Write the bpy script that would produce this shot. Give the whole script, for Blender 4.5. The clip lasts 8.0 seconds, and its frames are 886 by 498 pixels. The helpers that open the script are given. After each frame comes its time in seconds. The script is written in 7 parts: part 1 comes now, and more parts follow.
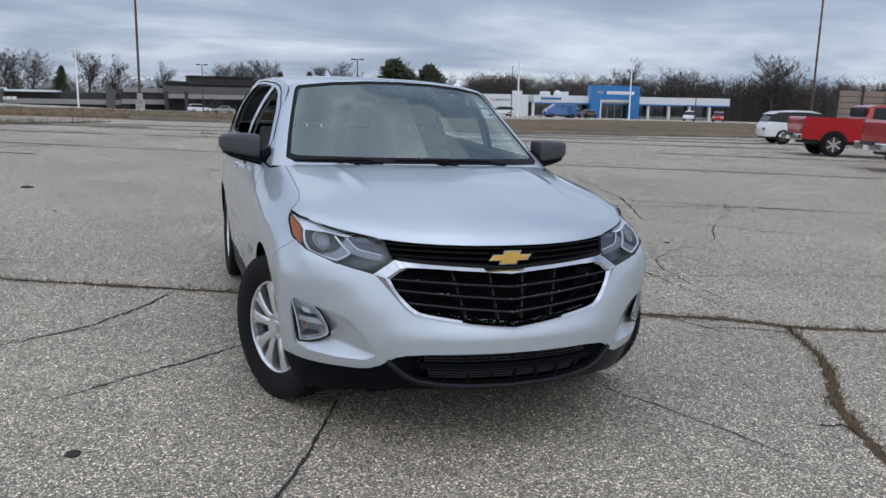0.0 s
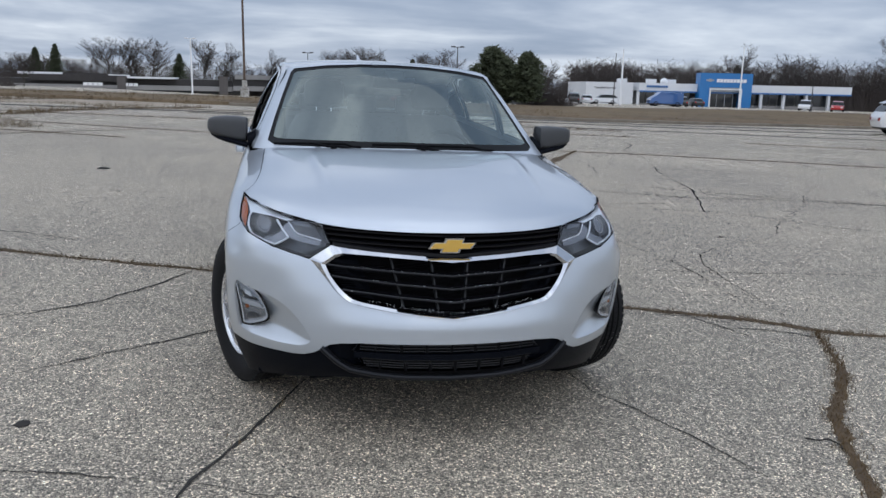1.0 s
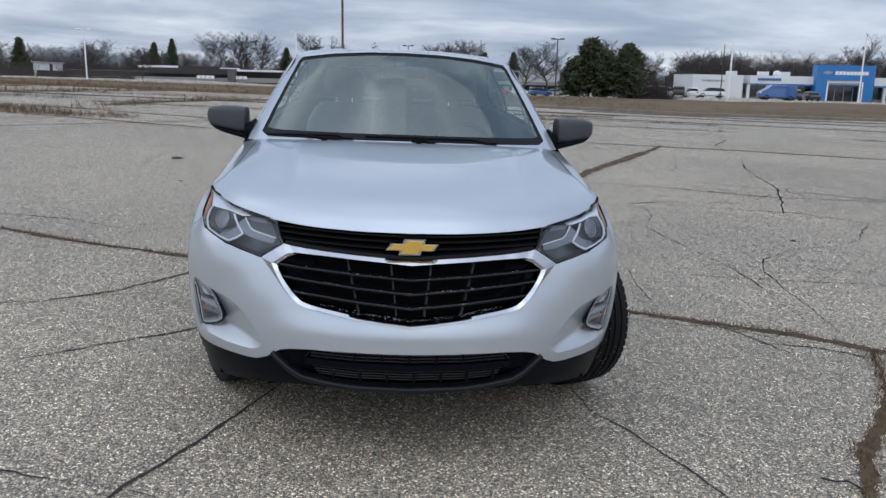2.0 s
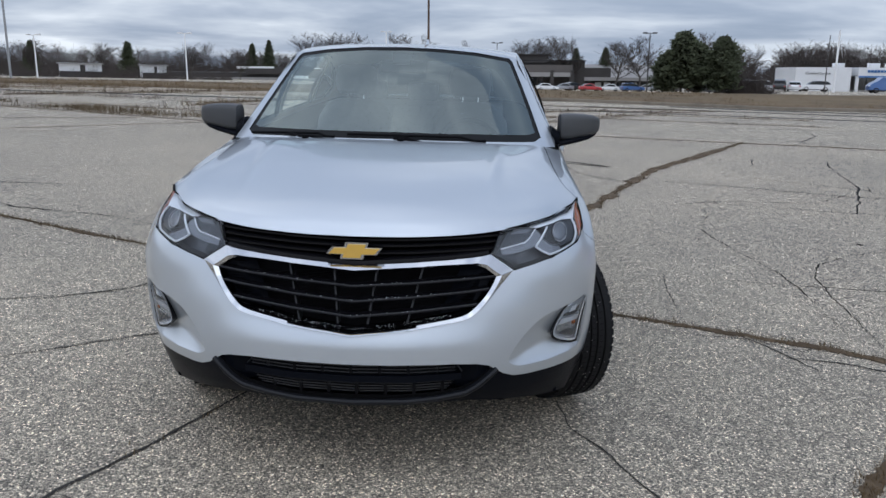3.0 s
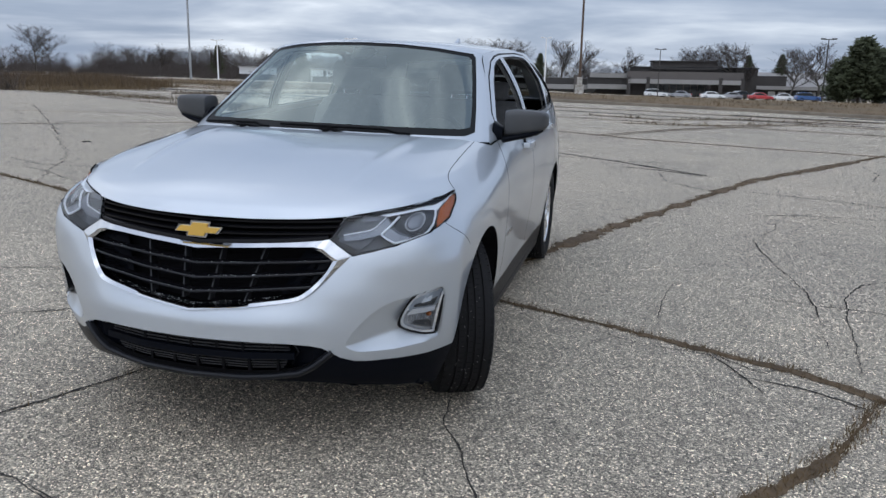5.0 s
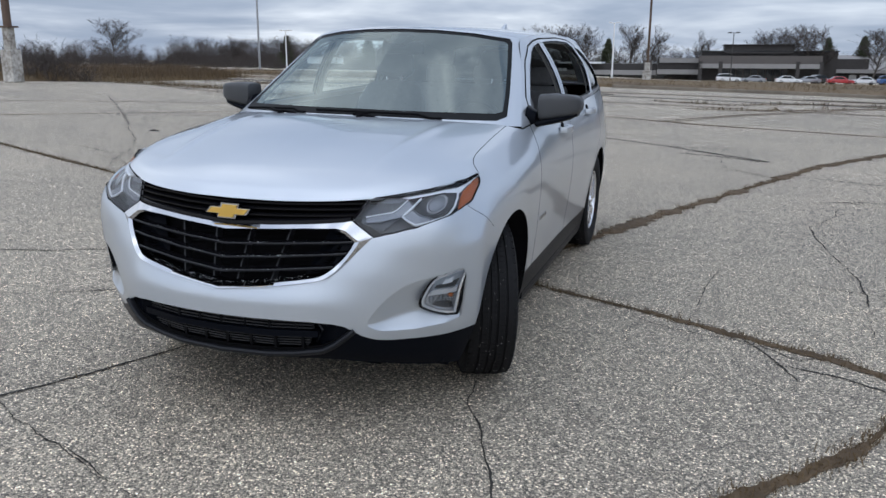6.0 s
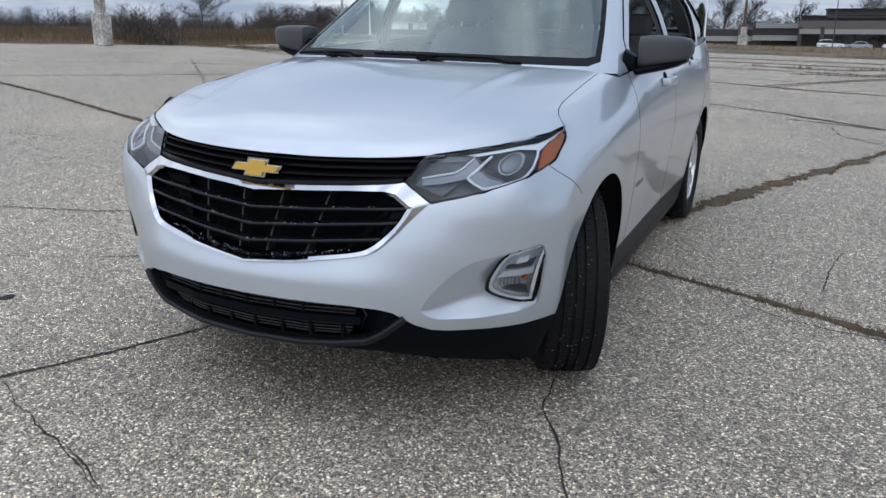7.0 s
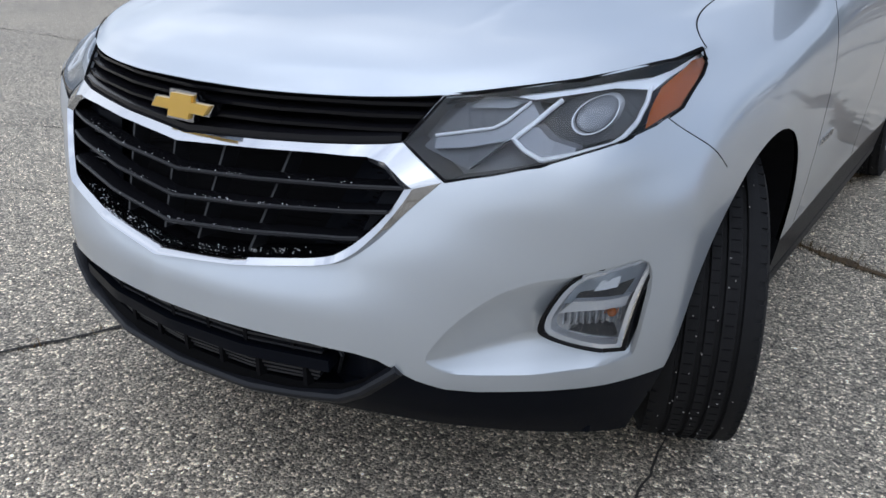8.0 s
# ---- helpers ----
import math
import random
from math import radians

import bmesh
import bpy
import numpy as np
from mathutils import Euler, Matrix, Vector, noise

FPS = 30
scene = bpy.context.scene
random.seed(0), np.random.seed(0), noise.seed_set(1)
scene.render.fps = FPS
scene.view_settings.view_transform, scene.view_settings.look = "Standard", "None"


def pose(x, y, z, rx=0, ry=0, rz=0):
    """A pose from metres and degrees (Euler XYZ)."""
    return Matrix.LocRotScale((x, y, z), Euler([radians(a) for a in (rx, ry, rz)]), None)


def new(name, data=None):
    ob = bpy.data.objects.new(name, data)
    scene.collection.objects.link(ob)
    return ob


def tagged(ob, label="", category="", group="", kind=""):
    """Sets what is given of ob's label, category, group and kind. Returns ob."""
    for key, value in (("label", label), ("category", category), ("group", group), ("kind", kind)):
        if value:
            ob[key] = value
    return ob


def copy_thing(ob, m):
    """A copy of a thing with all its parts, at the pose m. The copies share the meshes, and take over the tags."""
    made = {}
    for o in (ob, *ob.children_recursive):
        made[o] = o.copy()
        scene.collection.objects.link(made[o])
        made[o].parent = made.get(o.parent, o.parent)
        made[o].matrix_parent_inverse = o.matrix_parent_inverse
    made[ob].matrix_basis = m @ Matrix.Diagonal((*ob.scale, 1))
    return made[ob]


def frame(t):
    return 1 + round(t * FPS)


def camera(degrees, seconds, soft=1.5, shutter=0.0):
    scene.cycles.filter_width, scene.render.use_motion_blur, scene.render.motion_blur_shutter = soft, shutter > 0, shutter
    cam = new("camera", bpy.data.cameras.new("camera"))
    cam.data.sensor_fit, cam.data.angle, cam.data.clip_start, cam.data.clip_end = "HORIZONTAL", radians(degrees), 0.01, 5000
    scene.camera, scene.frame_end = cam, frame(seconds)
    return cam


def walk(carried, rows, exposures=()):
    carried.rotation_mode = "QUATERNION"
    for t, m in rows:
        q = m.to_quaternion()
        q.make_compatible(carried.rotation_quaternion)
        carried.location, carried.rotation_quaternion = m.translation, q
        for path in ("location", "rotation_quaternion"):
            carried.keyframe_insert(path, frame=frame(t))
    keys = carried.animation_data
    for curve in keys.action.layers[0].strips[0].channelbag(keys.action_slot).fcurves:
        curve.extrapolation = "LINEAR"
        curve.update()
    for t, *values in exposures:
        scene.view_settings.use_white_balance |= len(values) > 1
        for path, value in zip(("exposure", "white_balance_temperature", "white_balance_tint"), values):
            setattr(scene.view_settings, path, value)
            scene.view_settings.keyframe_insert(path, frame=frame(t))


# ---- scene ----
cam = camera(58.7, 8.0)
# seconds, metres, degrees; the silver car's emblem is at x = 0, y = 0
PATH = [
    (0, -1.332, -2.941, 1.454, 79.35, -2.29, -19.02),
    (0.5, -0.979, -3.013, 1.454, 78.74, -2.52, -15.32),
    (1, -0.679, -3.012, 1.456, 78.19, -2.43, -11.56),
    (1.5, -0.409, -2.871, 1.458, 77.75, -2.29, -7.85),
    (1.7, -0.296, -2.855, 1.460, 77.61, -2.21, -6.38),
    (2.8, 0.302, -2.671, 1.434, 76.95, -2.20, 1.00),
    (3, 0.395, -2.650, 1.455, 77.00, -1.55, 2.27),
    (3.5, 0.719, -2.647, 1.448, 77.03, -1.40, 5.25),
    (4, 1.052, -2.631, 1.456, 77.18, -1.42, 8.36),
    (4.2, 1.146, -2.576, 1.430, 77.14, -1.66, 9.62),
    (5.3, 1.631, -2.527, 1.430, 76.94, -1.84, 15.49),
    (5.5, 1.676, -2.539, 1.426, 76.79, -1.62, 16.46),
    (6, 1.699, -2.530, 1.423, 76.07, -1.29, 18.72),
    (6.5, 1.676, -2.384, 1.376, 74.97, -1.19, 21.40),
    (7, 1.532, -1.981, 1.286, 73.66, -1.16, 24.61),
    (7.5, 1.424, -1.503, 1.212, 71.55, -1.25, 29.04),
    (8, 1.287, -0.960, 1.155, 67.73, -0.73, 35.32),
]
walk(cam, [(t, pose(x, y, z, rx, ry, rz)) for t, x, y, z, rx, ry, rz in PATH], exposures=[(0.0, 0.08), (3.5, 0.11), (5.5, 0.17), (6.5, 0.21), (8.0, 0.30)])

# ---- sky and light ----
SUN_EL, SUN_ROT = radians(48), radians(205)
world = bpy.data.worlds.new("sky")
scene.world = world
world.use_nodes = True


def node(nt, kind, **sets):
    n = nt.nodes.new(kind)
    for k, v in sets.items():
        n.inputs[k.replace("_", " ")].default_value = v
    return n


def build_sky():
    nt = world.node_tree
    nt.nodes.clear()
    out, bg = nt.nodes.new("ShaderNodeOutputWorld"), nt.nodes.new("ShaderNodeBackground")
    sky = nt.nodes.new("ShaderNodeTexSky")
    sky.sky_type, sky.sun_disc, sky.sun_elevation, sky.sun_rotation = "NISHITA", False, SUN_EL, SUN_ROT
    tc = nt.nodes.new("ShaderNodeTexCoord")
    sep = nt.nodes.new("ShaderNodeSeparateXYZ")
    nt.links.new(tc.outputs["Generated"], sep.inputs[0])
    # a flat cloud deck: the view direction over its height above the horizon
    up = nt.nodes.new("ShaderNodeMath")
    up.operation = "MAXIMUM"
    nt.links.new(sep.outputs["Z"], up.inputs[0])
    up.inputs[1].default_value = 0.0
    lift = nt.nodes.new("ShaderNodeMath")
    lift.operation = "ADD"
    nt.links.new(up.outputs[0], lift.inputs[0])
    lift.inputs[1].default_value = 0.12
    comb = nt.nodes.new("ShaderNodeCombineXYZ")
    for i, axis in enumerate("XY"):
        dv = nt.nodes.new("ShaderNodeMath")
        dv.operation = "DIVIDE"
        nt.links.new(sep.outputs[axis], dv.inputs[0])
        nt.links.new(lift.outputs[0], dv.inputs[1])
        nt.links.new(dv.outputs[0], comb.inputs[i])
    big = node(nt, "ShaderNodeTexNoise", Scale=0.5, Detail=5.0, Roughness=0.5, Distortion=0.5)
    fine = node(nt, "ShaderNodeTexNoise", Scale=1.5, Detail=5.0, Roughness=0.55)
    nt.links.new(comb.outputs[0], big.inputs["Vector"])
    nt.links.new(comb.outputs[0], fine.inputs["Vector"])
    add = nt.nodes.new("ShaderNodeMath")
    add.operation = "MULTIPLY_ADD"
    nt.links.new(fine.outputs["Fac"], add.inputs[0])
    add.inputs[1].default_value = 0.25
    nt.links.new(big.outputs["Fac"], add.inputs[2])
    # broken billows high up, where the deck shows its underside
    billow = node(nt, "ShaderNodeTexNoise", Scale=3.6, Detail=4.0, Roughness=0.5, Distortion=0.3)
    nt.links.new(tc.outputs["Generated"], billow.inputs["Vector"])
    off = nt.nodes.new("ShaderNodeMath")
    off.operation = "SUBTRACT"
    nt.links.new(billow.outputs["Fac"], off.inputs[0])
    off.inputs[1].default_value = 0.5
    swell = nt.nodes.new("ShaderNodeMath")
    swell.operation = "MULTIPLY"
    nt.links.new(off.outputs[0], swell.inputs[0])
    nt.links.new(up.outputs[0], swell.inputs[1])
    deck = nt.nodes.new("ShaderNodeMath")
    deck.operation = "MULTIPLY_ADD"
    nt.links.new(swell.outputs[0], deck.inputs[0])
    deck.inputs[1].default_value = 1.25
    nt.links.new(add.outputs[0], deck.inputs[2])
    ramp = nt.nodes.new("ShaderNodeValToRGB")
    nt.links.new(deck.outputs[0], ramp.inputs[0])
    el = ramp.color_ramp.elements
    el[0].position, el[0].color = 0.44, (0.27, 0.345, 0.48, 1)
    el[1].position, el[1].color = 0.84, (0.90, 0.975, 1.08, 1)
    for pos, c in ((0.57, (0.365, 0.44, 0.575, 1)), (0.65, (0.475, 0.55, 0.68, 1)), (0.74, (0.64, 0.715, 0.83, 1))):
        e = ramp.color_ramp.elements.new(pos)
        e.color = c
    dim = nt.nodes.new("ShaderNodeMix")
    dim.data_type = "RGBA"
    dim.blend_type = "MIX"
    dim.inputs["Factor"].default_value = 0.94
    sc = nt.nodes.new("ShaderNodeVectorMath")
    sc.operation = "SCALE"
    sc.inputs["Scale"].default_value = 0.1
    nt.links.new(sky.outputs[0], sc.inputs[0])
    nt.links.new(sc.outputs[0], dim.inputs[6])
    nt.links.new(ramp.outputs[0], dim.inputs[7])
    # bluer towards the zenith
    tint = nt.nodes.new("ShaderNodeMix")
    tint.data_type = "RGBA"
    tint.inputs[6].default_value, tint.inputs[7].default_value = (1, 1, 1, 1), (1.0, 1.0, 1.03, 1)
    nt.links.new(up.outputs[0], tint.inputs["Factor"])
    hue = nt.nodes.new("ShaderNodeMix")
    hue.data_type, hue.blend_type = "RGBA", "MULTIPLY"
    hue.inputs["Factor"].default_value = 1.0
    nt.links.new(dim.outputs[2], hue.inputs[6])
    nt.links.new(tint.outputs[2], hue.inputs[7])
    nt.links.new(hue.outputs[2], bg.inputs["Color"])
    # an overcast sky is brighter overhead than at the horizon
    grad = nt.nodes.new("ShaderNodeMath")
    grad.operation = "MULTIPLY_ADD"
    nt.links.new(up.outputs[0], grad.inputs[0])
    grad.inputs[1].default_value, grad.inputs[2].default_value = 0.42 * SKY, 0.93 * SKY
    # and brightest round the hidden sun
    aim = nt.nodes.new("ShaderNodeVectorMath")
    aim.operation = "DOT_PRODUCT"
    nt.links.new(tc.outputs["Generated"], aim.inputs[0])
    aim.inputs[1].default_value = (-0.28, -0.61, 0.74)
    halo = nt.nodes.new("ShaderNodeMath")
    halo.operation = "MAXIMUM"
    nt.links.new(aim.outputs["Value"], halo.inputs[0])
    halo.inputs[1].default_value = 0.0
    glow = nt.nodes.new("ShaderNodeMath")
    glow.operation = "POWER"
    nt.links.new(halo.outputs[0], glow.inputs[0])
    glow.inputs[1].default_value = 2.0
    whole = nt.nodes.new("ShaderNodeMath")
    whole.operation = "MULTIPLY_ADD"
    nt.links.new(glow.outputs[0], whole.inputs[0])
    whole.inputs[1].default_value = 0.55 * SKY
    nt.links.new(grad.outputs[0], whole.inputs[2])
    nt.links.new(whole.outputs[0], bg.inputs["Strength"])
    nt.links.new(bg.outputs[0], out.inputs["Surface"])


SKY = 1.0
build_sky()
sun = new("sun", bpy.data.lights.new("sun", "SUN"))
sun.data.energy, sun.data.angle, sun.data.color = 0.72, radians(150), (1.0, 0.93, 0.84)
sun.matrix_world = pose(0, 0, 30, 90 - 48, 0, -25)

# ---- materials ----
def material(name, color, rough=0.6, metal=0.0, vary=0.0, scale=8.0, bump=0.0, bump_scale=60.0, coat=0.0, dark=None, spec=0.5, by_object=0.0, detail=6.0):
    """Principled, with a two-scale mottling between color and dark, and fine relief."""
    m = bpy.data.materials.new(name)
    m.use_nodes = True
    nt = m.node_tree
    p = nt.nodes["Principled BSDF"]
    p.inputs["Base Color"].default_value = (*color, 1)
    p.inputs["Roughness"].default_value, p.inputs["Metallic"].default_value = rough, metal
    p.inputs["Coat Weight"].default_value, p.inputs["Coat Roughness"].default_value = coat, 0.03
    p.inputs["Specular IOR Level"].default_value = spec
    tc = nt.nodes.new("ShaderNodeTexCoord")
    if vary or by_object:
        a = node(nt, "ShaderNodeTexNoise", Scale=scale, Detail=detail, Roughness=0.65)
        b = node(nt, "ShaderNodeTexNoise", Scale=scale * 0.13, Detail=3.0)
        nt.links.new(tc.outputs["Object"], a.inputs["Vector"])
        nt.links.new(tc.outputs["Object"], b.inputs["Vector"])
        s = nt.nodes.new("ShaderNodeMath")
        s.operation = "ADD"
        nt.links.new(a.outputs["Fac"], s.inputs[0])
        nt.links.new(b.outputs["Fac"], s.inputs[1])
        r = nt.nodes.new("ShaderNodeMapRange")
        r.inputs["From Min"].default_value, r.inputs["From Max"].default_value = 0.7, 1.3
        nt.links.new(s.outputs[0], r.inputs["Value"])
        mx = nt.nodes.new("ShaderNodeMix")
        mx.data_type = "RGBA"
        low = dark or tuple(c * (1 - vary) for c in color)
        mx.inputs[6].default_value, mx.inputs[7].default_value = (*low, 1), (*color, 1)
        nt.links.new(r.outputs[0], mx.inputs["Factor"])
        src = mx.outputs[2]
        if by_object:
            oi = nt.nodes.new("ShaderNodeObjectInfo")
            hs = nt.nodes.new("ShaderNodeHueSaturation")
            mr = nt.nodes.new("ShaderNodeMapRange")
            mr.inputs["To Min"].default_value, mr.inputs["To Max"].default_value = 1 - by_object, 1 + by_object
            nt.links.new(oi.outputs["Random"], mr.inputs["Value"])
            nt.links.new(mr.outputs[0], hs.inputs["Value"])
            nt.links.new(src, hs.inputs["Color"])
            src = hs.outputs[0]
        nt.links.new(src, p.inputs["Base Color"])
    if bump:
        n = node(nt, "ShaderNodeTexNoise", Scale=bump_scale, Detail=4.0)
        nt.links.new(tc.outputs["Object"], n.inputs["Vector"])
        bp = nt.nodes.new("ShaderNodeBump")
        bp.inputs["Strength"].default_value, bp.inputs["Distance"].default_value = bump, 0.004
        nt.links.new(n.outputs["Fac"], bp.inputs["Height"])
        nt.links.new(bp.outputs[0], p.inputs["Normal"])
    return m


def glass(name, tint=(0.75, 0.82, 0.8), ior=1.5, rough=0.0, shine=(1, 1, 1)):
    """A thin pane: tinted see-through with a mirror share by Fresnel."""
    m = bpy.data.materials.new(name)
    m.use_nodes = True
    nt = m.node_tree
    nt.nodes.clear()
    out, mix = nt.nodes.new("ShaderNodeOutputMaterial"), nt.nodes.new("ShaderNodeMixShader")
    tr, gl, fr = nt.nodes.new("ShaderNodeBsdfTransparent"), nt.nodes.new("ShaderNodeBsdfGlossy"), node(nt, "ShaderNodeFresnel", IOR=ior)
    tr.inputs["Color"].default_value = (*tint, 1)
    gl.inputs["Roughness"].default_value = rough
    gl.inputs["Color"].default_value = (*shine, 1)
    nt.links.new(fr.outputs[0], mix.inputs[0])
    nt.links.new(tr.outputs[0], mix.inputs[1])
    nt.links.new(gl.outputs[0], mix.inputs[2])
    nt.links.new(mix.outputs[0], out.inputs[0])
    return m


def asphalt_material():
    """Old asphalt with pale aggregate worn bare, stains and faint streaks."""
    m = bpy.data.materials.new("asphalt")
    m.use_nodes = True
    nt = m.node_tree
    p = nt.nodes["Principled BSDF"]
    tc = nt.nodes.new("ShaderNodeTexCoord")
    v = node(nt, "ShaderNodeTexVoronoi", Scale=135.0)
    v2 = node(nt, "ShaderNodeTexVoronoi", Scale=310.0)
    n = node(nt, "ShaderNodeTexNoise", Scale=0.35, Detail=8.0, Roughness=0.6)
    n2 = node(nt, "ShaderNodeTexNoise", Scale=6.0, Detail=5.0, Roughness=0.7)
    for k in (v, v2, n, n2):
        nt.links.new(tc.outputs["Object"], k.inputs["Vector"])
    stone = nt.nodes.new("ShaderNodeSeparateColor")
    nt.links.new(v.outputs["Color"], stone.inputs[0])
    ramp = nt.nodes.new("ShaderNodeValToRGB")
    ramp.color_ramp.interpolation = "LINEAR"
    el = ramp.color_ramp.elements
    el[0].position, el[0].color = 0.0, (0.045, 0.043, 0.041, 1)
    el[1].position, el[1].color = 1.0, (0.78, 0.75, 0.69, 1)
    for pos, c in ((0.35, (0.145, 0.138, 0.126, 1)), (0.72, (0.26, 0.245, 0.22, 1)), (0.9, (0.42, 0.395, 0.35, 1))):
        e = ramp.color_ramp.elements.new(pos)
        e.color = c
    nt.links.new(stone.outputs[0], ramp.inputs[0])
    s2 = nt.nodes.new("ShaderNodeSeparateColor")
    nt.links.new(v2.outputs["Color"], s2.inputs[0])
    ramp2 = nt.nodes.new("ShaderNodeValToRGB")
    ramp2.color_ramp.elements[0].color, ramp2.color_ramp.elements[1].color = (0.28, 0.28, 0.29, 1), (1.64, 1.62, 1.55, 1)
    nt.links.new(s2.outputs[1], ramp2.inputs[0])
    m1 = nt.nodes.new("ShaderNodeMix")
    m1.data_type, m1.blend_type = "RGBA", "MULTIPLY"
    m1.inputs["Factor"].default_value = 1.0
    nt.links.new(ramp.outputs[0], m1.inputs[6])
    nt.links.new(ramp2.outputs[0], m1.inputs[7])
    wash = nt.nodes.new("ShaderNodeValToRGB")
    e = wash.color_ramp.elements
    e[0].position, e[0].color = 0.3, (1.40, 1.31, 1.19, 1)
    e[1].position, e[1].color = 0.7, (1.96, 1.81, 1.61, 1)
    nt.links.new(n.outputs["Fac"], wash.inputs[0])
    m2 = nt.nodes.new("ShaderNodeMix")
    m2.data_type, m2.blend_type = "RGBA", "MULTIPLY"
    m2.inputs["Factor"].default_value = 1.0
    nt.links.new(m1.outputs[2], m2.inputs[6])
    nt.links.new(wash.outputs[0], m2.inputs[7])
    w2 = nt.nodes.new("ShaderNodeValToRGB")
    e = w2.color_ramp.elements
    e[0].position, e[0].color = 0.25, (0.82, 0.81, 0.80, 1)
    e[1].position, e[1].color = 0.75, (1.12, 1.12, 1.10, 1)
    nt.links.new(n2.outputs["Fac"], w2.inputs[0])
    m3 = nt.nodes.new("ShaderNodeMix")
    m3.data_type, m3.blend_type = "RGBA", "MULTIPLY"
    m3.inputs["Factor"].default_value = 1.0
    nt.links.new(m2.outputs[2], m3.inputs[6])
    nt.links.new(w2.outputs[0], m3.inputs[7])
    nt.links.new(m3.outputs[2], p.inputs["Base Color"])
    p.inputs["Roughness"].default_value = 0.68
    p.inputs["Specular IOR Level"].default_value = 0.55
    bp = nt.nodes.new("ShaderNodeBump")
    bp.inputs["Strength"].default_value, bp.inputs["Distance"].default_value = 1.0, 0.005
    nt.links.new(v.outputs["Distance"], bp.inputs["Height"])
    bp.invert = True
    nt.links.new(bp.outputs[0], p.inputs["Normal"])
    return m


M_ASPHALT = asphalt_material()
M_SILVER = material("silver_paint", (0.52, 0.565, 0.615), 0.36, 0.6, coat=1.0)
M_BLACK_PLASTIC = material("black_plastic", (0.0035, 0.0045, 0.0075), 0.34, spec=0.06, bump=0.05, bump_scale=900)
M_GRILLE = material("grille_black", (0.006, 0.006, 0.0075), 0.24, spec=0.2)
M_DARK = material("dark_cavity", (0.004, 0.004, 0.005), 0.8, spec=0.1)
M_MIRROR_CAP = material("charcoal_cap", (0.045, 0.047, 0.05), 0.5, bump=0.1, bump_scale=900)
M_CHROME = material("chrome", (0.55, 0.565, 0.59), 0.09, 1.0)
M_BEZEL = material("bright_bezel", (0.72, 0.73, 0.75), 0.22, 0.5)
M_ALLOY = material("alloy", (0.72, 0.73, 0.75), 0.25, 0.85, coat=0.5)
M_GOLD = material("gold", (0.83, 0.52, 0.11), 0.3, 0.55, coat=0.6)
M_RUBBER = material("tyre_rubber", (0.010, 0.010, 0.011), 0.75, spec=0.22, vary=0.4, scale=30, bump=0.2, bump_scale=300)
M_GLASS = glass("windscreen_glass", (0.66, 0.78, 0.76), 2.5, 0.0, (0.88, 1.0, 0.97))
M_GLASS_DARK = glass("tinted_glass", (0.22, 0.23, 0.23), 1.4)
M_LENS = glass("lamp_lens", (0.90, 0.93, 0.96), 1.4)
M_LAMP_BOWL = material("lamp_bowl", (0.55, 0.56, 0.58), 0.22, 0.7)
M_LAMP_DARK = material("lamp_bezel", (0.05, 0.052, 0.056), 0.5, spec=0.3)
M_LOUVRE = material("louvre_plastic", (0.018, 0.019, 0.022), 0.4, spec=0.35)
M_LIGHT_GUIDE = material("light_guide", (0.88, 0.90, 0.93), 0.2)
M_AMBER = material("amber_reflector", (0.42, 0.11, 0.025), 0.25, coat=0.3)
M_SEAT = material("grey_cloth", (0.20, 0.205, 0.215), 0.9, vary=0.3, scale=40, bump=0.3, bump_scale=300)
M_DASH = material("dashboard_plastic", (0.055, 0.056, 0.06), 0.6, bump=0.15, bump_scale=500)
M_TRIM_GREY = material("pale_headliner", (0.42, 0.42, 0.41), 0.9, vary=0.1, scale=30)
M_STEEL_BRAKE = material("brake_steel", (0.3, 0.29, 0.28), 0.4, 0.9)

# ---- mesh tools ----
def mesh_from(name, verts, faces, smooth=True, normals=None):
    me = bpy.data.meshes.new(name)
    me.from_pydata(verts, [], faces)
    me.update()
    if smooth:
        me.shade_smooth()
    if normals is not None:
        me.normals_split_custom_set_from_vertices(normals)
    return me


def part(name, data, mat, parent=None, label="", smooth=None, m=None):
    """Links a bmesh or a mesh as one object under parent."""
    if isinstance(data, bmesh.types.BMesh):
        bm = data
        bmesh.ops.recalc_face_normals(bm, faces=bm.faces)
        data = bpy.data.meshes.new(name)
        bm.to_mesh(data)
        bm.free()
        if smooth:
            data.shade_smooth()
            data.set_sharp_from_angle(angle=radians(35))
    if not data.materials:
        data.materials.append(mat)
    ob = new(name, data)
    ob.parent = parent
    if m is not None:
        ob.matrix_local = m
    return tagged(ob, label)


def thing(name, m, label, category, group="", kind=""):
    ob = new(name)
    ob.matrix_world = m
    ob.empty_display_size = 0.2
    return tagged(ob, label, category, group, kind)


def box(bm, cx, cy, cz, sx, sy, sz, m=None, bevel=0.0):
    """A box into bm: its middle and its full sizes."""
    r = bmesh.ops.create_cube(bm, size=1.0, matrix=(m or Matrix()) @ Matrix.Translation((cx, cy, cz)) @ Matrix.Diagonal((sx, sy, sz, 1)))
    if bevel:
        edges = list({e for v in r["verts"] for e in v.link_edges})
        bmesh.ops.bevel(bm, geom=edges, offset=bevel, segments=2, affect="EDGES", profile=0.5)
    return r["verts"]


def boxes(*args, bevel=0.0):
    bm = bmesh.new()
    for a in args:
        box(bm, *a, bevel=bevel)
    return bm


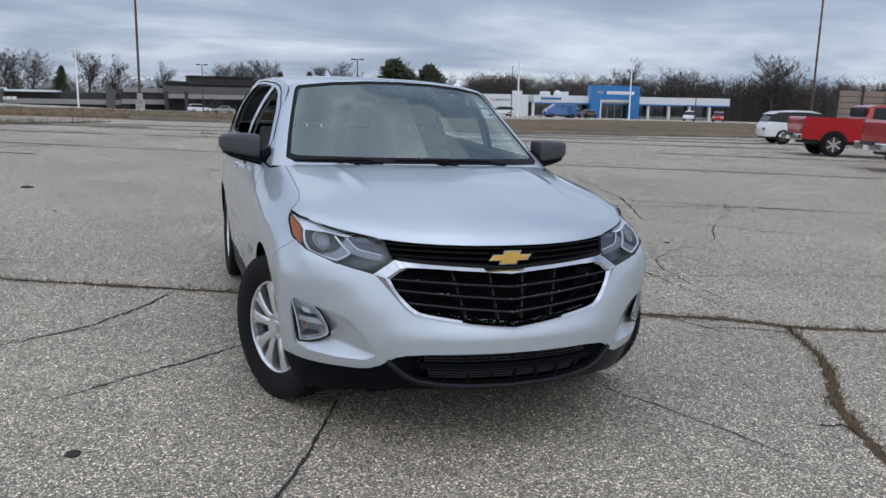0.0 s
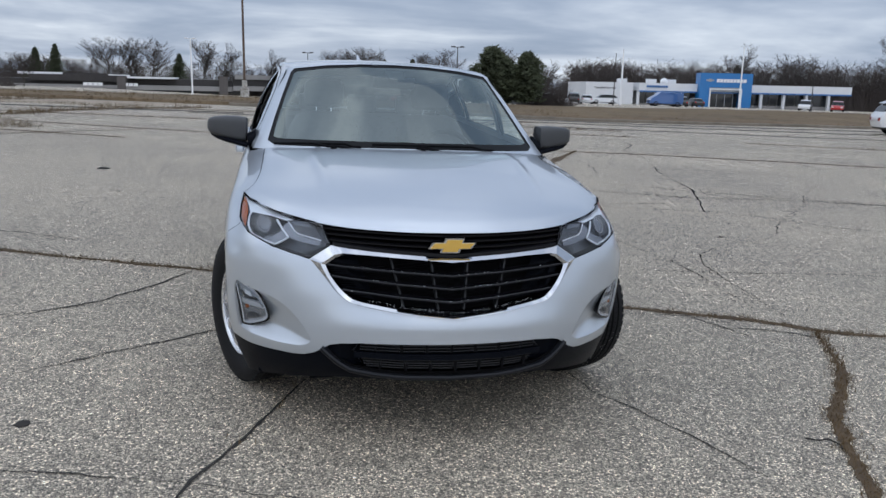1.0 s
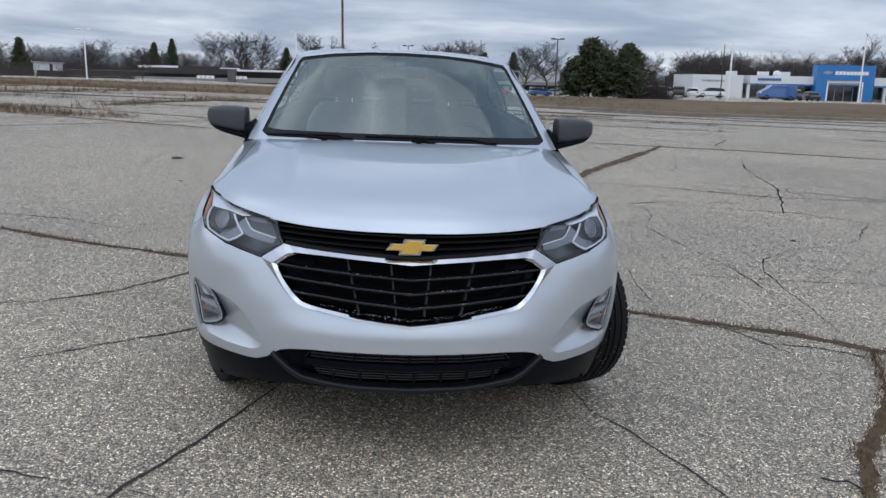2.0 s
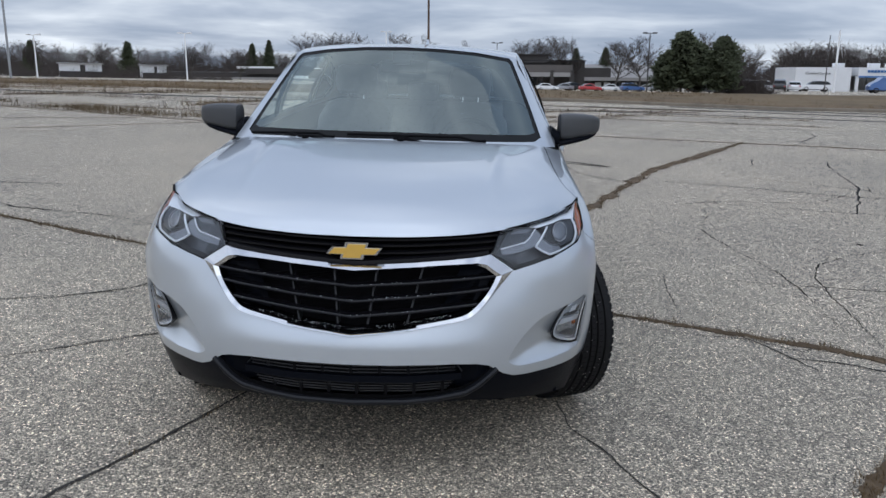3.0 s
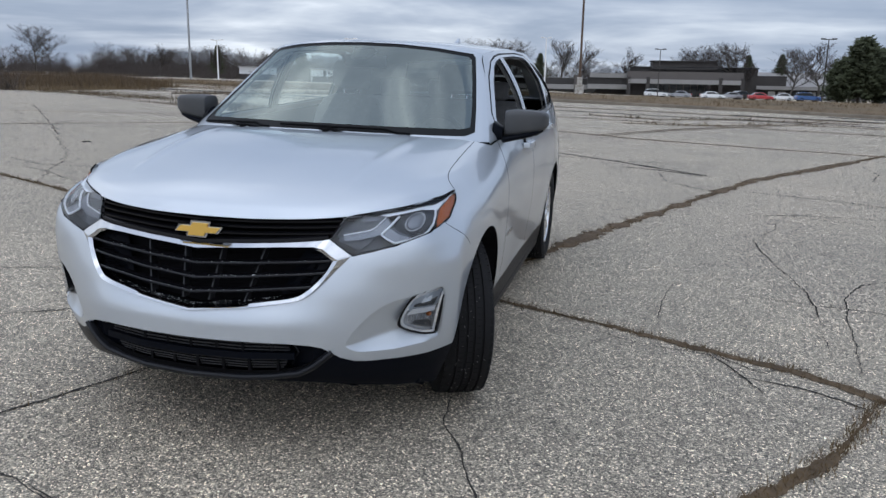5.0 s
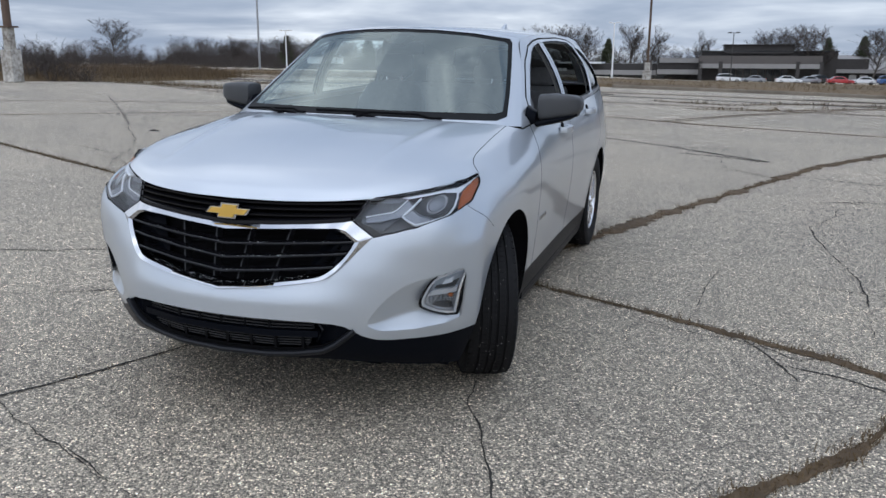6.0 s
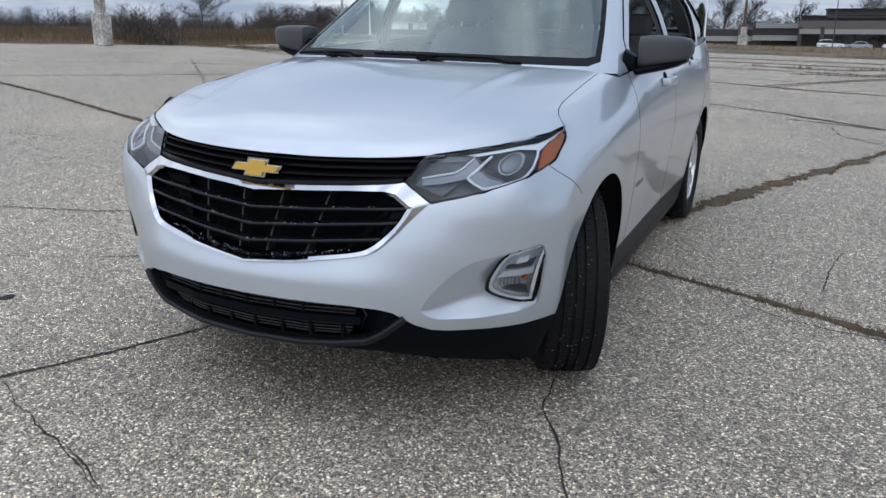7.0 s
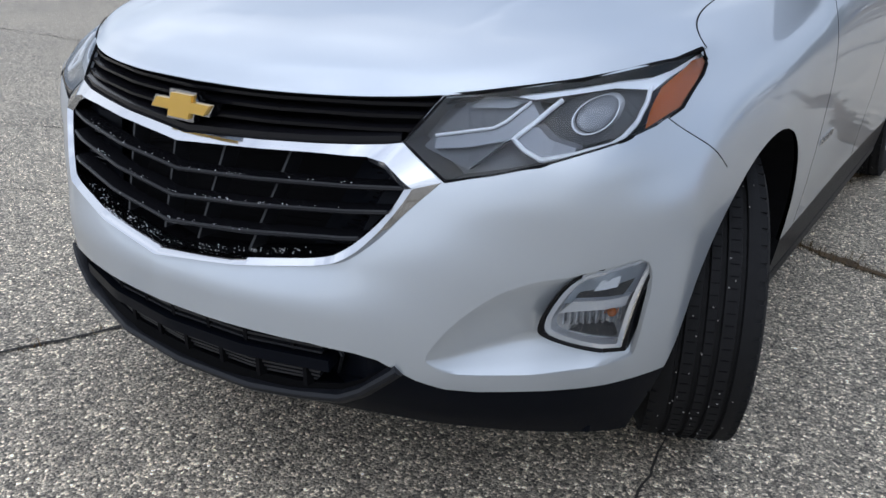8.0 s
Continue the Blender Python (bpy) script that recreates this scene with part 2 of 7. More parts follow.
def cone(bm, p, q, r0, r1, n=8, caps=True):
    """A tapered stick from p to q."""
    p, q = Vector(p), Vector(q)
    d = q - p
    m = Matrix.Translation((p + q) / 2) @ d.to_track_quat("Z", "Y").to_matrix().to_4x4()
    return bmesh.ops.create_cone(bm, cap_ends=caps, segments=n, radius1=r0, radius2=r1, depth=d.length, matrix=m)["verts"]


def sweep(path, profile, closed=False, cap=True, up=(0, 0, 1)):
    """A mesh: a 2D profile (across, up) carried along a path."""
    path = [Vector(p) for p in path]
    n, k = len(path), len(profile)
    verts, faces = [], []
    for i, p in enumerate(path):
        a, b = path[(i - 1) % n if closed else max(i - 1, 0)], path[(i + 1) % n if closed else min(i + 1, n - 1)]
        t = (b - a).normalized()
        side = t.cross(Vector(up)).normalized()
        top = side.cross(t)
        verts += [tuple(p + side * x + top * y) for x, y in profile]
    for i in range(n if closed else n - 1):
        for j in range(k):
            a, b = i * k, ((i + 1) % n) * k
            faces.append((a + j, a + (j + 1) % k, b + (j + 1) % k, b + j))
    if cap and not closed:
        faces += [tuple(range(k))[::-1], tuple(range((n - 1) * k, n * k))]
    bm = bmesh.new()
    vs = [bm.verts.new(v) for v in verts]
    for f in faces:
        bm.faces.new([vs[i] for i in f])
    return bm


def tube(path, r, n=8, closed=False):
    return sweep(path, [(r * math.cos(2 * math.pi * i / n), r * math.sin(2 * math.pi * i / n)) for i in range(n)], closed)


def lathe(profile, n=48, axis="X"):
    """A closed ring of revolution about x: profile of (along, radius)."""
    bm = bmesh.new()
    rings = []
    for i in range(n):
        a = 2 * math.pi * i / n
        rings.append([bm.verts.new((x, r * math.cos(a), r * math.sin(a))) for x, r in profile])
    for i in range(n):
        p, q = rings[i], rings[(i + 1) % n]
        for j in range(len(profile) - 1):
            bm.faces.new((p[j], p[j + 1], q[j + 1], q[j]))
    return bm


def spline(table, at):
    """Smooth values at the parameters `at` of a table of rows (parameter, values...), monotone between the rows."""
    t = np.array(table, float)
    x, y = t[:, 0], t[:, 1:]
    h = np.diff(x)[:, None]
    d = np.diff(y, axis=0) / h
    m = np.zeros_like(y)
    m[0], m[-1] = d[0], d[-1]
    for i in range(1, len(x) - 1):
        same = d[i - 1] * d[i] > 0
        w1, w2 = 2 * h[i] + h[i - 1], h[i] + 2 * h[i - 1]
        with np.errstate(divide="ignore", invalid="ignore"):
            hm = (w1 + w2) / (w1 / d[i - 1] + w2 / d[i])
        m[i] = np.where(same, hm, 0)
    at = np.clip(np.atleast_1d(at), x[0], x[-1])
    i = np.clip(np.searchsorted(x, at, "right") - 1, 0, len(x) - 2)
    s = ((at - x[i]) / h[i, 0])[:, None]
    hh = h[i]
    return ((1 + 2 * s) * (1 - s) ** 2 * y[i] + s * (1 - s) ** 2 * hh * m[i] + s * s * (3 - 2 * s) * y[i + 1] + s * s * (s - 1) * hh * m[i + 1])


def refine(net, nr, nc):
    """Catmull-Rom samples, nr by nc, of a net of points (rows, columns, 3)."""
    def along(a, n):
        k = len(a)
        e = np.concatenate([[2 * a[0] - a[1]], a, [2 * a[-1] - a[-2]]])
        u = np.linspace(0, k - 1, n)
        i = np.minimum(u.astype(int), k - 2)
        t = (u - i).reshape((-1,) + (1,) * (a.ndim - 1))
        p0, p1, p2, p3 = e[i], e[i + 1], e[i + 2], e[i + 3]
        return 0.5 * (2 * p1 + (p2 - p0) * t + (2 * p0 - 5 * p1 + 4 * p2 - p3) * t ** 2 + (3 * p1 - p0 - 3 * p2 + p3) * t ** 3)
    a = along(np.array(net, float), nr)
    return along(a.swapaxes(0, 1), nc).swapaxes(0, 1)


def sheet(P, flip=False, normals=None):
    """Faces of a sampled net: lists of corners (x, y, z, nx, ny, nz), the normal from the smooth form."""
    du, dv = np.gradient(P, axis=1), np.gradient(P, axis=0)
    n = np.cross(du, dv)
    n /= np.maximum(np.linalg.norm(n, axis=2, keepdims=True), 1e-9)
    if normals is not None:
        n = normals
    if flip:
        n = -n
    Q = np.concatenate([P, n], axis=2)
    out = []
    for i in range(P.shape[0] - 1):
        for j in range(P.shape[1] - 1):
            c = [Q[i, j], Q[i, j + 1], Q[i + 1, j + 1], Q[i + 1, j]]
            out.append(c[::-1] if flip else c)
    return out


def cut(faces, poly, a=0, b=2):
    """Splits faces by a polygon in the plane of the axes a and b: (inside, outside)."""
    from mathutils.geometry import tessellate_polygon
    tris = tessellate_polygon([[Vector((p[0], p[1], 0)) for p in poly]])
    lo, hi = np.min(poly, axis=0), np.max(poly, axis=0)
    inside, todo, outside = [], [], []
    for f in faces:
        xs, ys = [v[a] for v in f], [v[b] for v in f]
        (outside if max(xs) < lo[0] or min(xs) > hi[0] or max(ys) < lo[1] or min(ys) > hi[1] else todo).append(f)
    for t in tris:
        q = [poly[i] for i in t]
        area = (q[1][0] - q[0][0]) * (q[2][1] - q[0][1]) - (q[1][1] - q[0][1]) * (q[2][0] - q[0][0])
        if abs(area) < 1e-10:
            continue
        if area < 0:
            q = q[::-1]
        tl, th = np.min(q, axis=0), np.max(q, axis=0)
        rest = []
        for f in todo:
            xs, ys = [v[a] for v in f], [v[b] for v in f]
            if max(xs) <= tl[0] or min(xs) >= th[0] or max(ys) <= tl[1] or min(ys) >= th[1]:
                rest.append(f)
                continue
            piece = f
            for i in range(3):
                p0, p1 = q[i], q[(i + 1) % 3]
                ex, ey = p1[0] - p0[0], p1[1] - p0[1]
                s = [ex * (v[b] - p0[1]) - ey * (v[a] - p0[0]) for v in piece]
                if min(s) >= -1e-9:
                    continue
                if max(s) <= 1e-9:
                    rest.append(piece)
                    piece = None
                    break
                pin, pout = [], []
                for k in range(len(piece)):
                    v, w, sv, sw = piece[k], piece[(k + 1) % len(piece)], s[k], s[(k + 1) % len(piece)]
                    if sv >= 0:
                        pin.append(v)
                    if sv <= 0:
                        pout.append(v)
                    if sv * sw < 0:
                        c = v + (w - v) * (sv / (sv - sw))
                        pin.append(c)
                        pout.append(c)
                if len(pout) > 2:
                    rest.append(pout)
                piece = pin if len(pin) > 2 else None
                if piece is None:
                    break
            if piece is not None:
                inside.append(piece)
        todo = rest
    return inside, outside + todo


def mirrored(faces):
    k = np.array([-1, 1, 1, -1, 1, 1])
    return [[v * k for v in f[::-1]] for f in faces]


def shifted(faces, d):
    """The same faces, moved along their normals by d."""
    return [[np.concatenate([v[:3] + v[3:] * d, v[3:]]) for v in f] for f in faces]


def panel(name, faces, mat, parent, label="", rim=0.0, dark_rim=True):
    """One mesh of faces with smooth normals; rim: the depth of the turned-in edge."""
    index, verts, norms, polys = {}, [], [], []
    for f in faces:
        ids = []
        for v in f:
            k = (round(v[0] * 20000), round(v[1] * 20000), round(v[2] * 20000))
            if k not in index:
                index[k] = len(verts)
                verts.append(v[:3])
                norms.append(v[3:])
            if not ids or ids[-1] != index[k]:
                ids.append(index[k])
        if ids[0] == ids[-1]:
            ids.pop()
        if len(set(ids)) > 2 and len(set(ids)) == len(ids):
            polys.append(ids)
    n0 = len(polys)
    if rim:
        count = {}
        for p in polys:
            for i in range(len(p)):
                e = (p[i], p[(i + 1) % len(p)])
                count[frozenset(e)] = None if frozenset(e) in count else e
        low = {}
        for e in list(count.values()):
            if e is None:
                continue
            ids = []
            for i in e:
                # a second ring at the same place keeps the edge crisp
                if i not in low:
                    low[i] = (len(verts), len(verts) + 1)
                    verts += [verts[i], verts[i] - norms[i] * rim]
                    norms += [norms[i], norms[i]]
                ids.append(low[i])
            polys.append([ids[1][0], ids[0][0], ids[0][1], ids[1][1]])
    me = bpy.data.meshes.new(name)
    me.from_pydata([tuple(v) for v in verts], [], polys)
    me.shade_smooth()
    me.normals_split_custom_set_from_vertices([tuple(n) for n in norms])
    me.materials.append(mat)
    if rim and dark_rim:
        # the turned-in edge is coloured dark for the shade in the joint
        me.materials.append(M_DARK)
        for p in me.polygons[n0:]:
            p.material_index = 1
    ob = new(name, me)
    ob.parent = parent
    return tagged(ob, label)


def ring_wall(poly, y0, y1, a=0, b=2):
    """A tube of quads along a closed outline in the plane x, z, from depth y0 to y1 (numbers or functions of x and z)."""
    f = lambda y, x, z: y(x, z) if callable(y) else y
    bm = bmesh.new()
    A = [bm.verts.new((x, f(y0, x, z), z)) for x, z in poly]
    B = [bm.verts.new((x, f(y1, x, z), z)) for x, z in poly]
    for i in range(len(poly)):
        j = (i + 1) % len(poly)
        bm.faces.new((A[i], A[j], B[j], B[i]))
    return bm


def strip(outer, inner, depth, back=0.02, closed=True):
    """A solid band between two outlines (x, z) of equal length, its face at depth(x, z)."""
    bm = bmesh.new()
    n = len(outer)
    rows = []
    for (x0, z0), (x1, z1) in zip(outer, inner):
        # the ridge runs low: near the inner edge above, near the outer edge below
        k = 0.28 + 0.47 * min(1.0, max(0.0, (0.77 - z0) / 0.14))
        mx, mz = x0 * k + x1 * (1 - k), z0 * k + z1 * (1 - k)
        rows.append([bm.verts.new((x0, depth(x0, z0) + back, z0)), bm.verts.new((x0, depth(x0, z0) + 0.003, z0)),
                     bm.verts.new((mx, depth(mx, mz) - 0.009, mz)), bm.verts.new((x1, depth(x1, z1) + 0.002, z1)), bm.verts.new((x1, depth(x1, z1) + back, z1))])
    for i in range(n if closed else n - 1):
        p, q = rows[i], rows[(i + 1) % n]
        for j in range(4):
            bm.faces.new((p[j], p[j + 1], q[j + 1], q[j]))
    return bm


def resample(pts, n, closed=False):
    p = np.array(pts + [pts[0]] if closed else pts, float)
    s = np.concatenate([[0], np.cumsum(np.linalg.norm(np.diff(p, axis=0), axis=1))])
    u = np.linspace(0, s[-1], n + 1)[:-1] if closed else np.linspace(0, s[-1], n)
    return [tuple(np.interp(v, s, p[:, k]) for k in range(p.shape[1])) for v in u]

# ---- ground ----
def smooth01(t):
    t = min(max(t, 0.0), 1.0)
    return t * t * (3 - 2 * t)


def ground_z(x, y):
    """The lot is flat; the land beyond it falls away, less so towards +x."""
    d = math.hypot(x, y)
    return -0.0175 * min(max(d - 45, 0), 155) + 0.017 * min(max(x, 0), 150) * smooth01((d - 42) / 40) - 0.015 * max(d - 240, 0) - 0.011 * min(max(d - 66, 0), 45) * smooth01((x + 28) / 14) * smooth01((44 - x) / 16)


M_SOIL = material("dark_soil", (0.140, 0.094, 0.052), 0.95, vary=0.6, scale=25, bump=0.8, bump_scale=60)
# dark colour for the shade inside narrow cracks; also dirt clods and a twig
M_CRACK = material("crack_shade_and_dirt", (0.040, 0.036, 0.031), 0.95, vary=0.6, scale=20)
M_DRY = material("dry_grass", (0.165, 0.108, 0.050), 0.9, vary=0.45, scale=0.6)
M_DRY_DARK = material("brown_weeds", (0.13, 0.093, 0.058), 0.95, vary=0.5, scale=0.8)
M_MOSS = material("olive_moss", (0.130, 0.088, 0.042), 0.95, vary=0.5, scale=8)
M_TURF = material("winter_turf", (0.175, 0.118, 0.056), 0.95, vary=0.55, scale=1.1, bump=0.6, bump_scale=30)
M_KERB = material("kerb_concrete", (0.25, 0.215, 0.17), 0.9, vary=0.5, scale=3)
M_OLD_CONCRETE = material("old_concrete", (0.40, 0.335, 0.25), 0.9, vary=0.35, scale=0.7, bump=0.4, bump_scale=20)
M_BARK = material("grey_bark", (0.090, 0.078, 0.068), 0.95, vary=0.4, scale=3)
M_TWIG = material("brown_twigs", (0.074, 0.061, 0.055), 0.95, vary=0.4, scale=0.3)
M_PINE = material("pine_green", (0.062, 0.074, 0.034), 0.9, vary=0.5, scale=1.2)
M_RUST = material("rusty_pole", (0.17, 0.115, 0.085), 0.75, 0.2, vary=0.5, scale=2.0)
M_GALV = material("grey_steel", (0.40, 0.41, 0.42), 0.5, 0.5, vary=0.2, scale=3)
M_PEELING = material("peeling_white_paint", (0.72, 0.70, 0.65), 0.85, vary=0.5, scale=7.0, dark=(0.13, 0.105, 0.08), detail=10)
M_WHITE_WALL = material("white_render", (0.70, 0.71, 0.72), 0.7, vary=0.08, scale=0.8)
M_BLUE = material("blue_cladding", (0.012, 0.165, 0.44), 0.35, vary=0.12, scale=0.5, coat=0.3)
M_BLUE_TRIM = material("blue_trim", (0.03, 0.13, 0.34), 0.4)
M_CHARCOAL = material("charcoal_brick", (0.055, 0.050, 0.048), 0.85, vary=0.3, scale=1.5)
M_TAUPE = material("taupe_render", (0.115, 0.103, 0.097), 0.85, vary=0.15, scale=1.0)
M_ROOF_GREY = material("grey_roof", (0.30, 0.29, 0.28), 0.8, vary=0.2, scale=0.6)
M_SHOP_GLASS = material("shop_glass", (0.02, 0.023, 0.026), 0.08, coat=0.5)
M_SIGN_WHITE = material("sign_white", (0.8, 0.8, 0.8), 0.5)
M_TAN = material("tan_wall", (0.34, 0.27, 0.21), 0.85, vary=0.2, scale=0.6)


def build_ground():
    bm = bmesh.new()
    rad = list(np.concatenate([np.linspace(0, 44, 12), np.linspace(48, 90, 15), np.geomspace(100, 3000, 16)]))
    n = 96
    rows = []
    for r in rad[1:]:
        rows.append([bm.verts.new((r * math.cos(a), r * math.sin(a), ground_z(r * math.cos(a), r * math.sin(a)))) for a in np.linspace(0, 2 * math.pi, n, endpoint=False)])
    c = bm.verts.new((0, 0, 0))
    for i in range(n):
        bm.faces.new((c, rows[0][i], rows[0][(i + 1) % n]))
    for p, q in zip(rows, rows[1:]):
        for i in range(n):
            bm.faces.new((p[i], q[i], q[(i + 1) % n], p[(i + 1) % n]))
    tagged(part("ground", bm, M_ASPHALT, smooth=True), "weathered grey asphalt of a large cracked car park", "asphalt ground", kind="structure")


build_ground()


def ground_sheet(name, front, back, mat, label, category, lift=0.02, nx=60, ny=14, rough=0.0, kind="structure"):
    """A sheet on the ground between two lines, sunk at its edges."""
    rng = random.Random(len(name) * 7 + nx)
    F, B = resample(front, nx), resample(back, nx)
    bm = bmesh.new()
    rows = []
    for i in range(nx):
        row = []
        for j in range(ny):
            t = (j / (ny - 1)) ** 1.5
            x, y = F[i][0] + (B[i][0] - F[i][0]) * t, F[i][1] + (B[i][1] - F[i][1]) * t
            edge = j in (0, ny - 1) or i in (0, nx - 1)
            row.append(bm.verts.new((x, y, ground_z(x, y) + (-0.05 if edge else lift + rng.uniform(0, rough)))))
        rows.append(row)
    for p, q in zip(rows, rows[1:]):
        for j in range(ny - 1):
            bm.faces.new((p[j], q[j], q[j + 1], p[j + 1]))
    return tagged(part(name, bm, mat, smooth=True), label, category, kind=kind)


VERGE_FRONT = [(-34, 41.5), (-18, 39.5), (-3, 37.5), (6, 36), (14, 33.4), (22, 34.6), (33, 37), (60, 43), (90, 48)]
VERGE_BACK = [(-40, 60), (-20, 62), (-3, 64), (8, 66), (22, 70), (36, 72), (55, 72), (80, 68), (110, 66)]
ground_sheet("grass_verge", VERGE_FRONT, VERGE_BACK, M_TURF, "low brown winter grass verge beyond the car park", "grass verge", 0.10, 80, 16, 0.06)


def build_kerb():
    pts = [(x, y - 0.25, ground_z(x, y) + 0.0) for x, y in resample(VERGE_FRONT[2:], 60)]
    tagged(part("kerb", sweep(pts, [(-0.12, -0.1), (0.12, -0.1), (0.12, 0.12), (0.09, 0.15), (-0.12, 0.15)]), M_KERB), "pale worn concrete kerb along the grass verge", "kerb", kind="structure")


build_kerb()
# pale strips of broken concrete with weeds on the far part of the lot
ground_sheet("concrete_strip", [(-30, 34), (-18, 33), (-6, 32.5)], [(-32, 41), (-18, 39.5), (-4, 38)], M_OLD_CONCRETE, "pale broken concrete strip with weeds", "concrete", 0.03, 40, 8, 0.02)
ground_sheet("concrete_strip", [(-44, 46), (-24, 47), (-10, 46)], [(-48, 60), (-24, 62), (-8, 60)], M_OLD_CONCRETE, "pale broken concrete strip with weeds", "concrete", 0.03, 40, 8, 0.02)
ground_sheet("weed_field", [(-20, 31), (-21.5, 24.5), (-26, 19.8), (-45, 14), (-80, 4)], [(-26, 36), (-40, 55), (-70, 60), (-110, 50), (-160, 20)], M_TURF, "field of tall dry brown weeds", "weeds", 0.08, 50, 16, 0.1)


def blades(name, spots, h0, h1, w, mat, label, category, lean=0.5, seed=1, per=5):
    """Many thin standing blades as one piece of stuff; spots: (x, y, z, scale)."""
    rng = random.Random(seed)
    verts, faces = [], []
    for x, y, z, k in spots:
        for _ in range(per):
            a, h = rng.uniform(0, 2 * math.pi), rng.uniform(h0, h1) * k
            px, py = x + rng.gauss(0, 0.8 * h1 * k), y + rng.gauss(0, 0.8 * h1 * k)
            lx, ly = rng.gauss(0, lean) * h, rng.gauss(0, lean) * h
            dx, dy = math.cos(a) * w * k, math.sin(a) * w * k
            i = len(verts)
            verts += [(px - dx, py - dy, z - 0.01), (px + dx, py + dy, z - 0.01), (px + lx * 0.4 + dx * 0.7, py + ly * 0.4 + dy * 0.7, z + h * 0.6), (px + lx * 0.4 - dx * 0.7, py + ly * 0.4 - dy * 0.7, z + h * 0.6), (px + lx, py + ly, z + h)]
            faces += [(i, i + 1, i + 2, i + 3), (i + 3, i + 2, i + 4)]
    me = mesh_from(name, verts, faces, smooth=False)
    return tagged(part(name, me, mat), label, category, kind="stuff")


def scatter(front, back, n, seed, bias=1.5):
    rng = random.Random(seed)
    F, B = resample(front, 200), resample(back, 200)
    out = []
    for _ in range(n):
        i, t = rng.randrange(200), rng.random() ** bias
        x, y = F[i][0] + (B[i][0] - F[i][0]) * t, F[i][1] + (B[i][1] - F[i][1]) * t
        out.append((x, y, ground_z(x, y) + 0.08, rng.uniform(0.6, 1.3)))
    return out


blades("verge_grass", scatter(VERGE_FRONT, VERGE_BACK, 7000, 3, 2.0), 0.04, 0.12, 0.008, M_DRY, "short dry grass on the verge", "grass", 0.5, 4, 5)
blades("verge_weeds", scatter(VERGE_FRONT[:5], VERGE_BACK[:5], 1500, 5, 1.2), 0.08, 0.26, 0.008, M_DRY, "brown weeds on the verge", "weeds", 0.35, 6, 6)
blades("tall_weeds", scatter([(-20, 31), (-21.5, 24.5), (-26, 19.8), (-45, 14), (-80, 4)], [(-26, 36), (-40, 50), (-60, 50), (-90, 40), (-130, 20)], 8000, 7, 1.7), 0.16, 0.42, 0.006, M_DRY, "tall dry weeds at the edge of the lot", "weeds", 0.3, 8, 6)
blades("dark_weeds", scatter([(-20, 31.2), (-21.5, 24.7), (-26, 20), (-45, 14.2), (-80, 4.2)], [(-26, 36), (-40, 50), (-60, 50), (-90, 40), (-130, 20)], 7000, 9, 1.4), 0.18, 0.52, 0.007, M_DRY_DARK, "dark brown weeds at the edge of the lot", "weeds", 0.3, 10, 6)
for k, line in enumerate(([(-30, 33.8), (-18, 32.8), (-6, 32.3)], [(-31, 40.5), (-18, 39.2), (-4, 38.2)], [(-12, 20.6), (-9, 18.6), (-7.2, 18.0)], [(-44, 46), (-24, 47), (-10, 46)], [(-6, 42), (4, 40.5), (10, 38)], [(-25, 37), (-16, 36)], [(-14.6, 22.2), (-18, 23.3), (-21.5, 24.2)], [(-30, 28), (-20, 28.5), (-11, 27)])):
    blades("strip_weeds", [(x + random.Random(i + 50 * k).gauss(0, 0.6), y + random.Random(i + 99 * k).gauss(0, 0.35), ground_z(x, y), random.Random(i).uniform(0.5, 1.3)) for i, (x, y) in enumerate(resample(line, 260))], 0.05, 0.22, 0.005, M_DRY_DARK if k % 2 else M_MOSS, "weeds growing in a joint of the lot", "weeds", 0.6, 20 + k, 9)


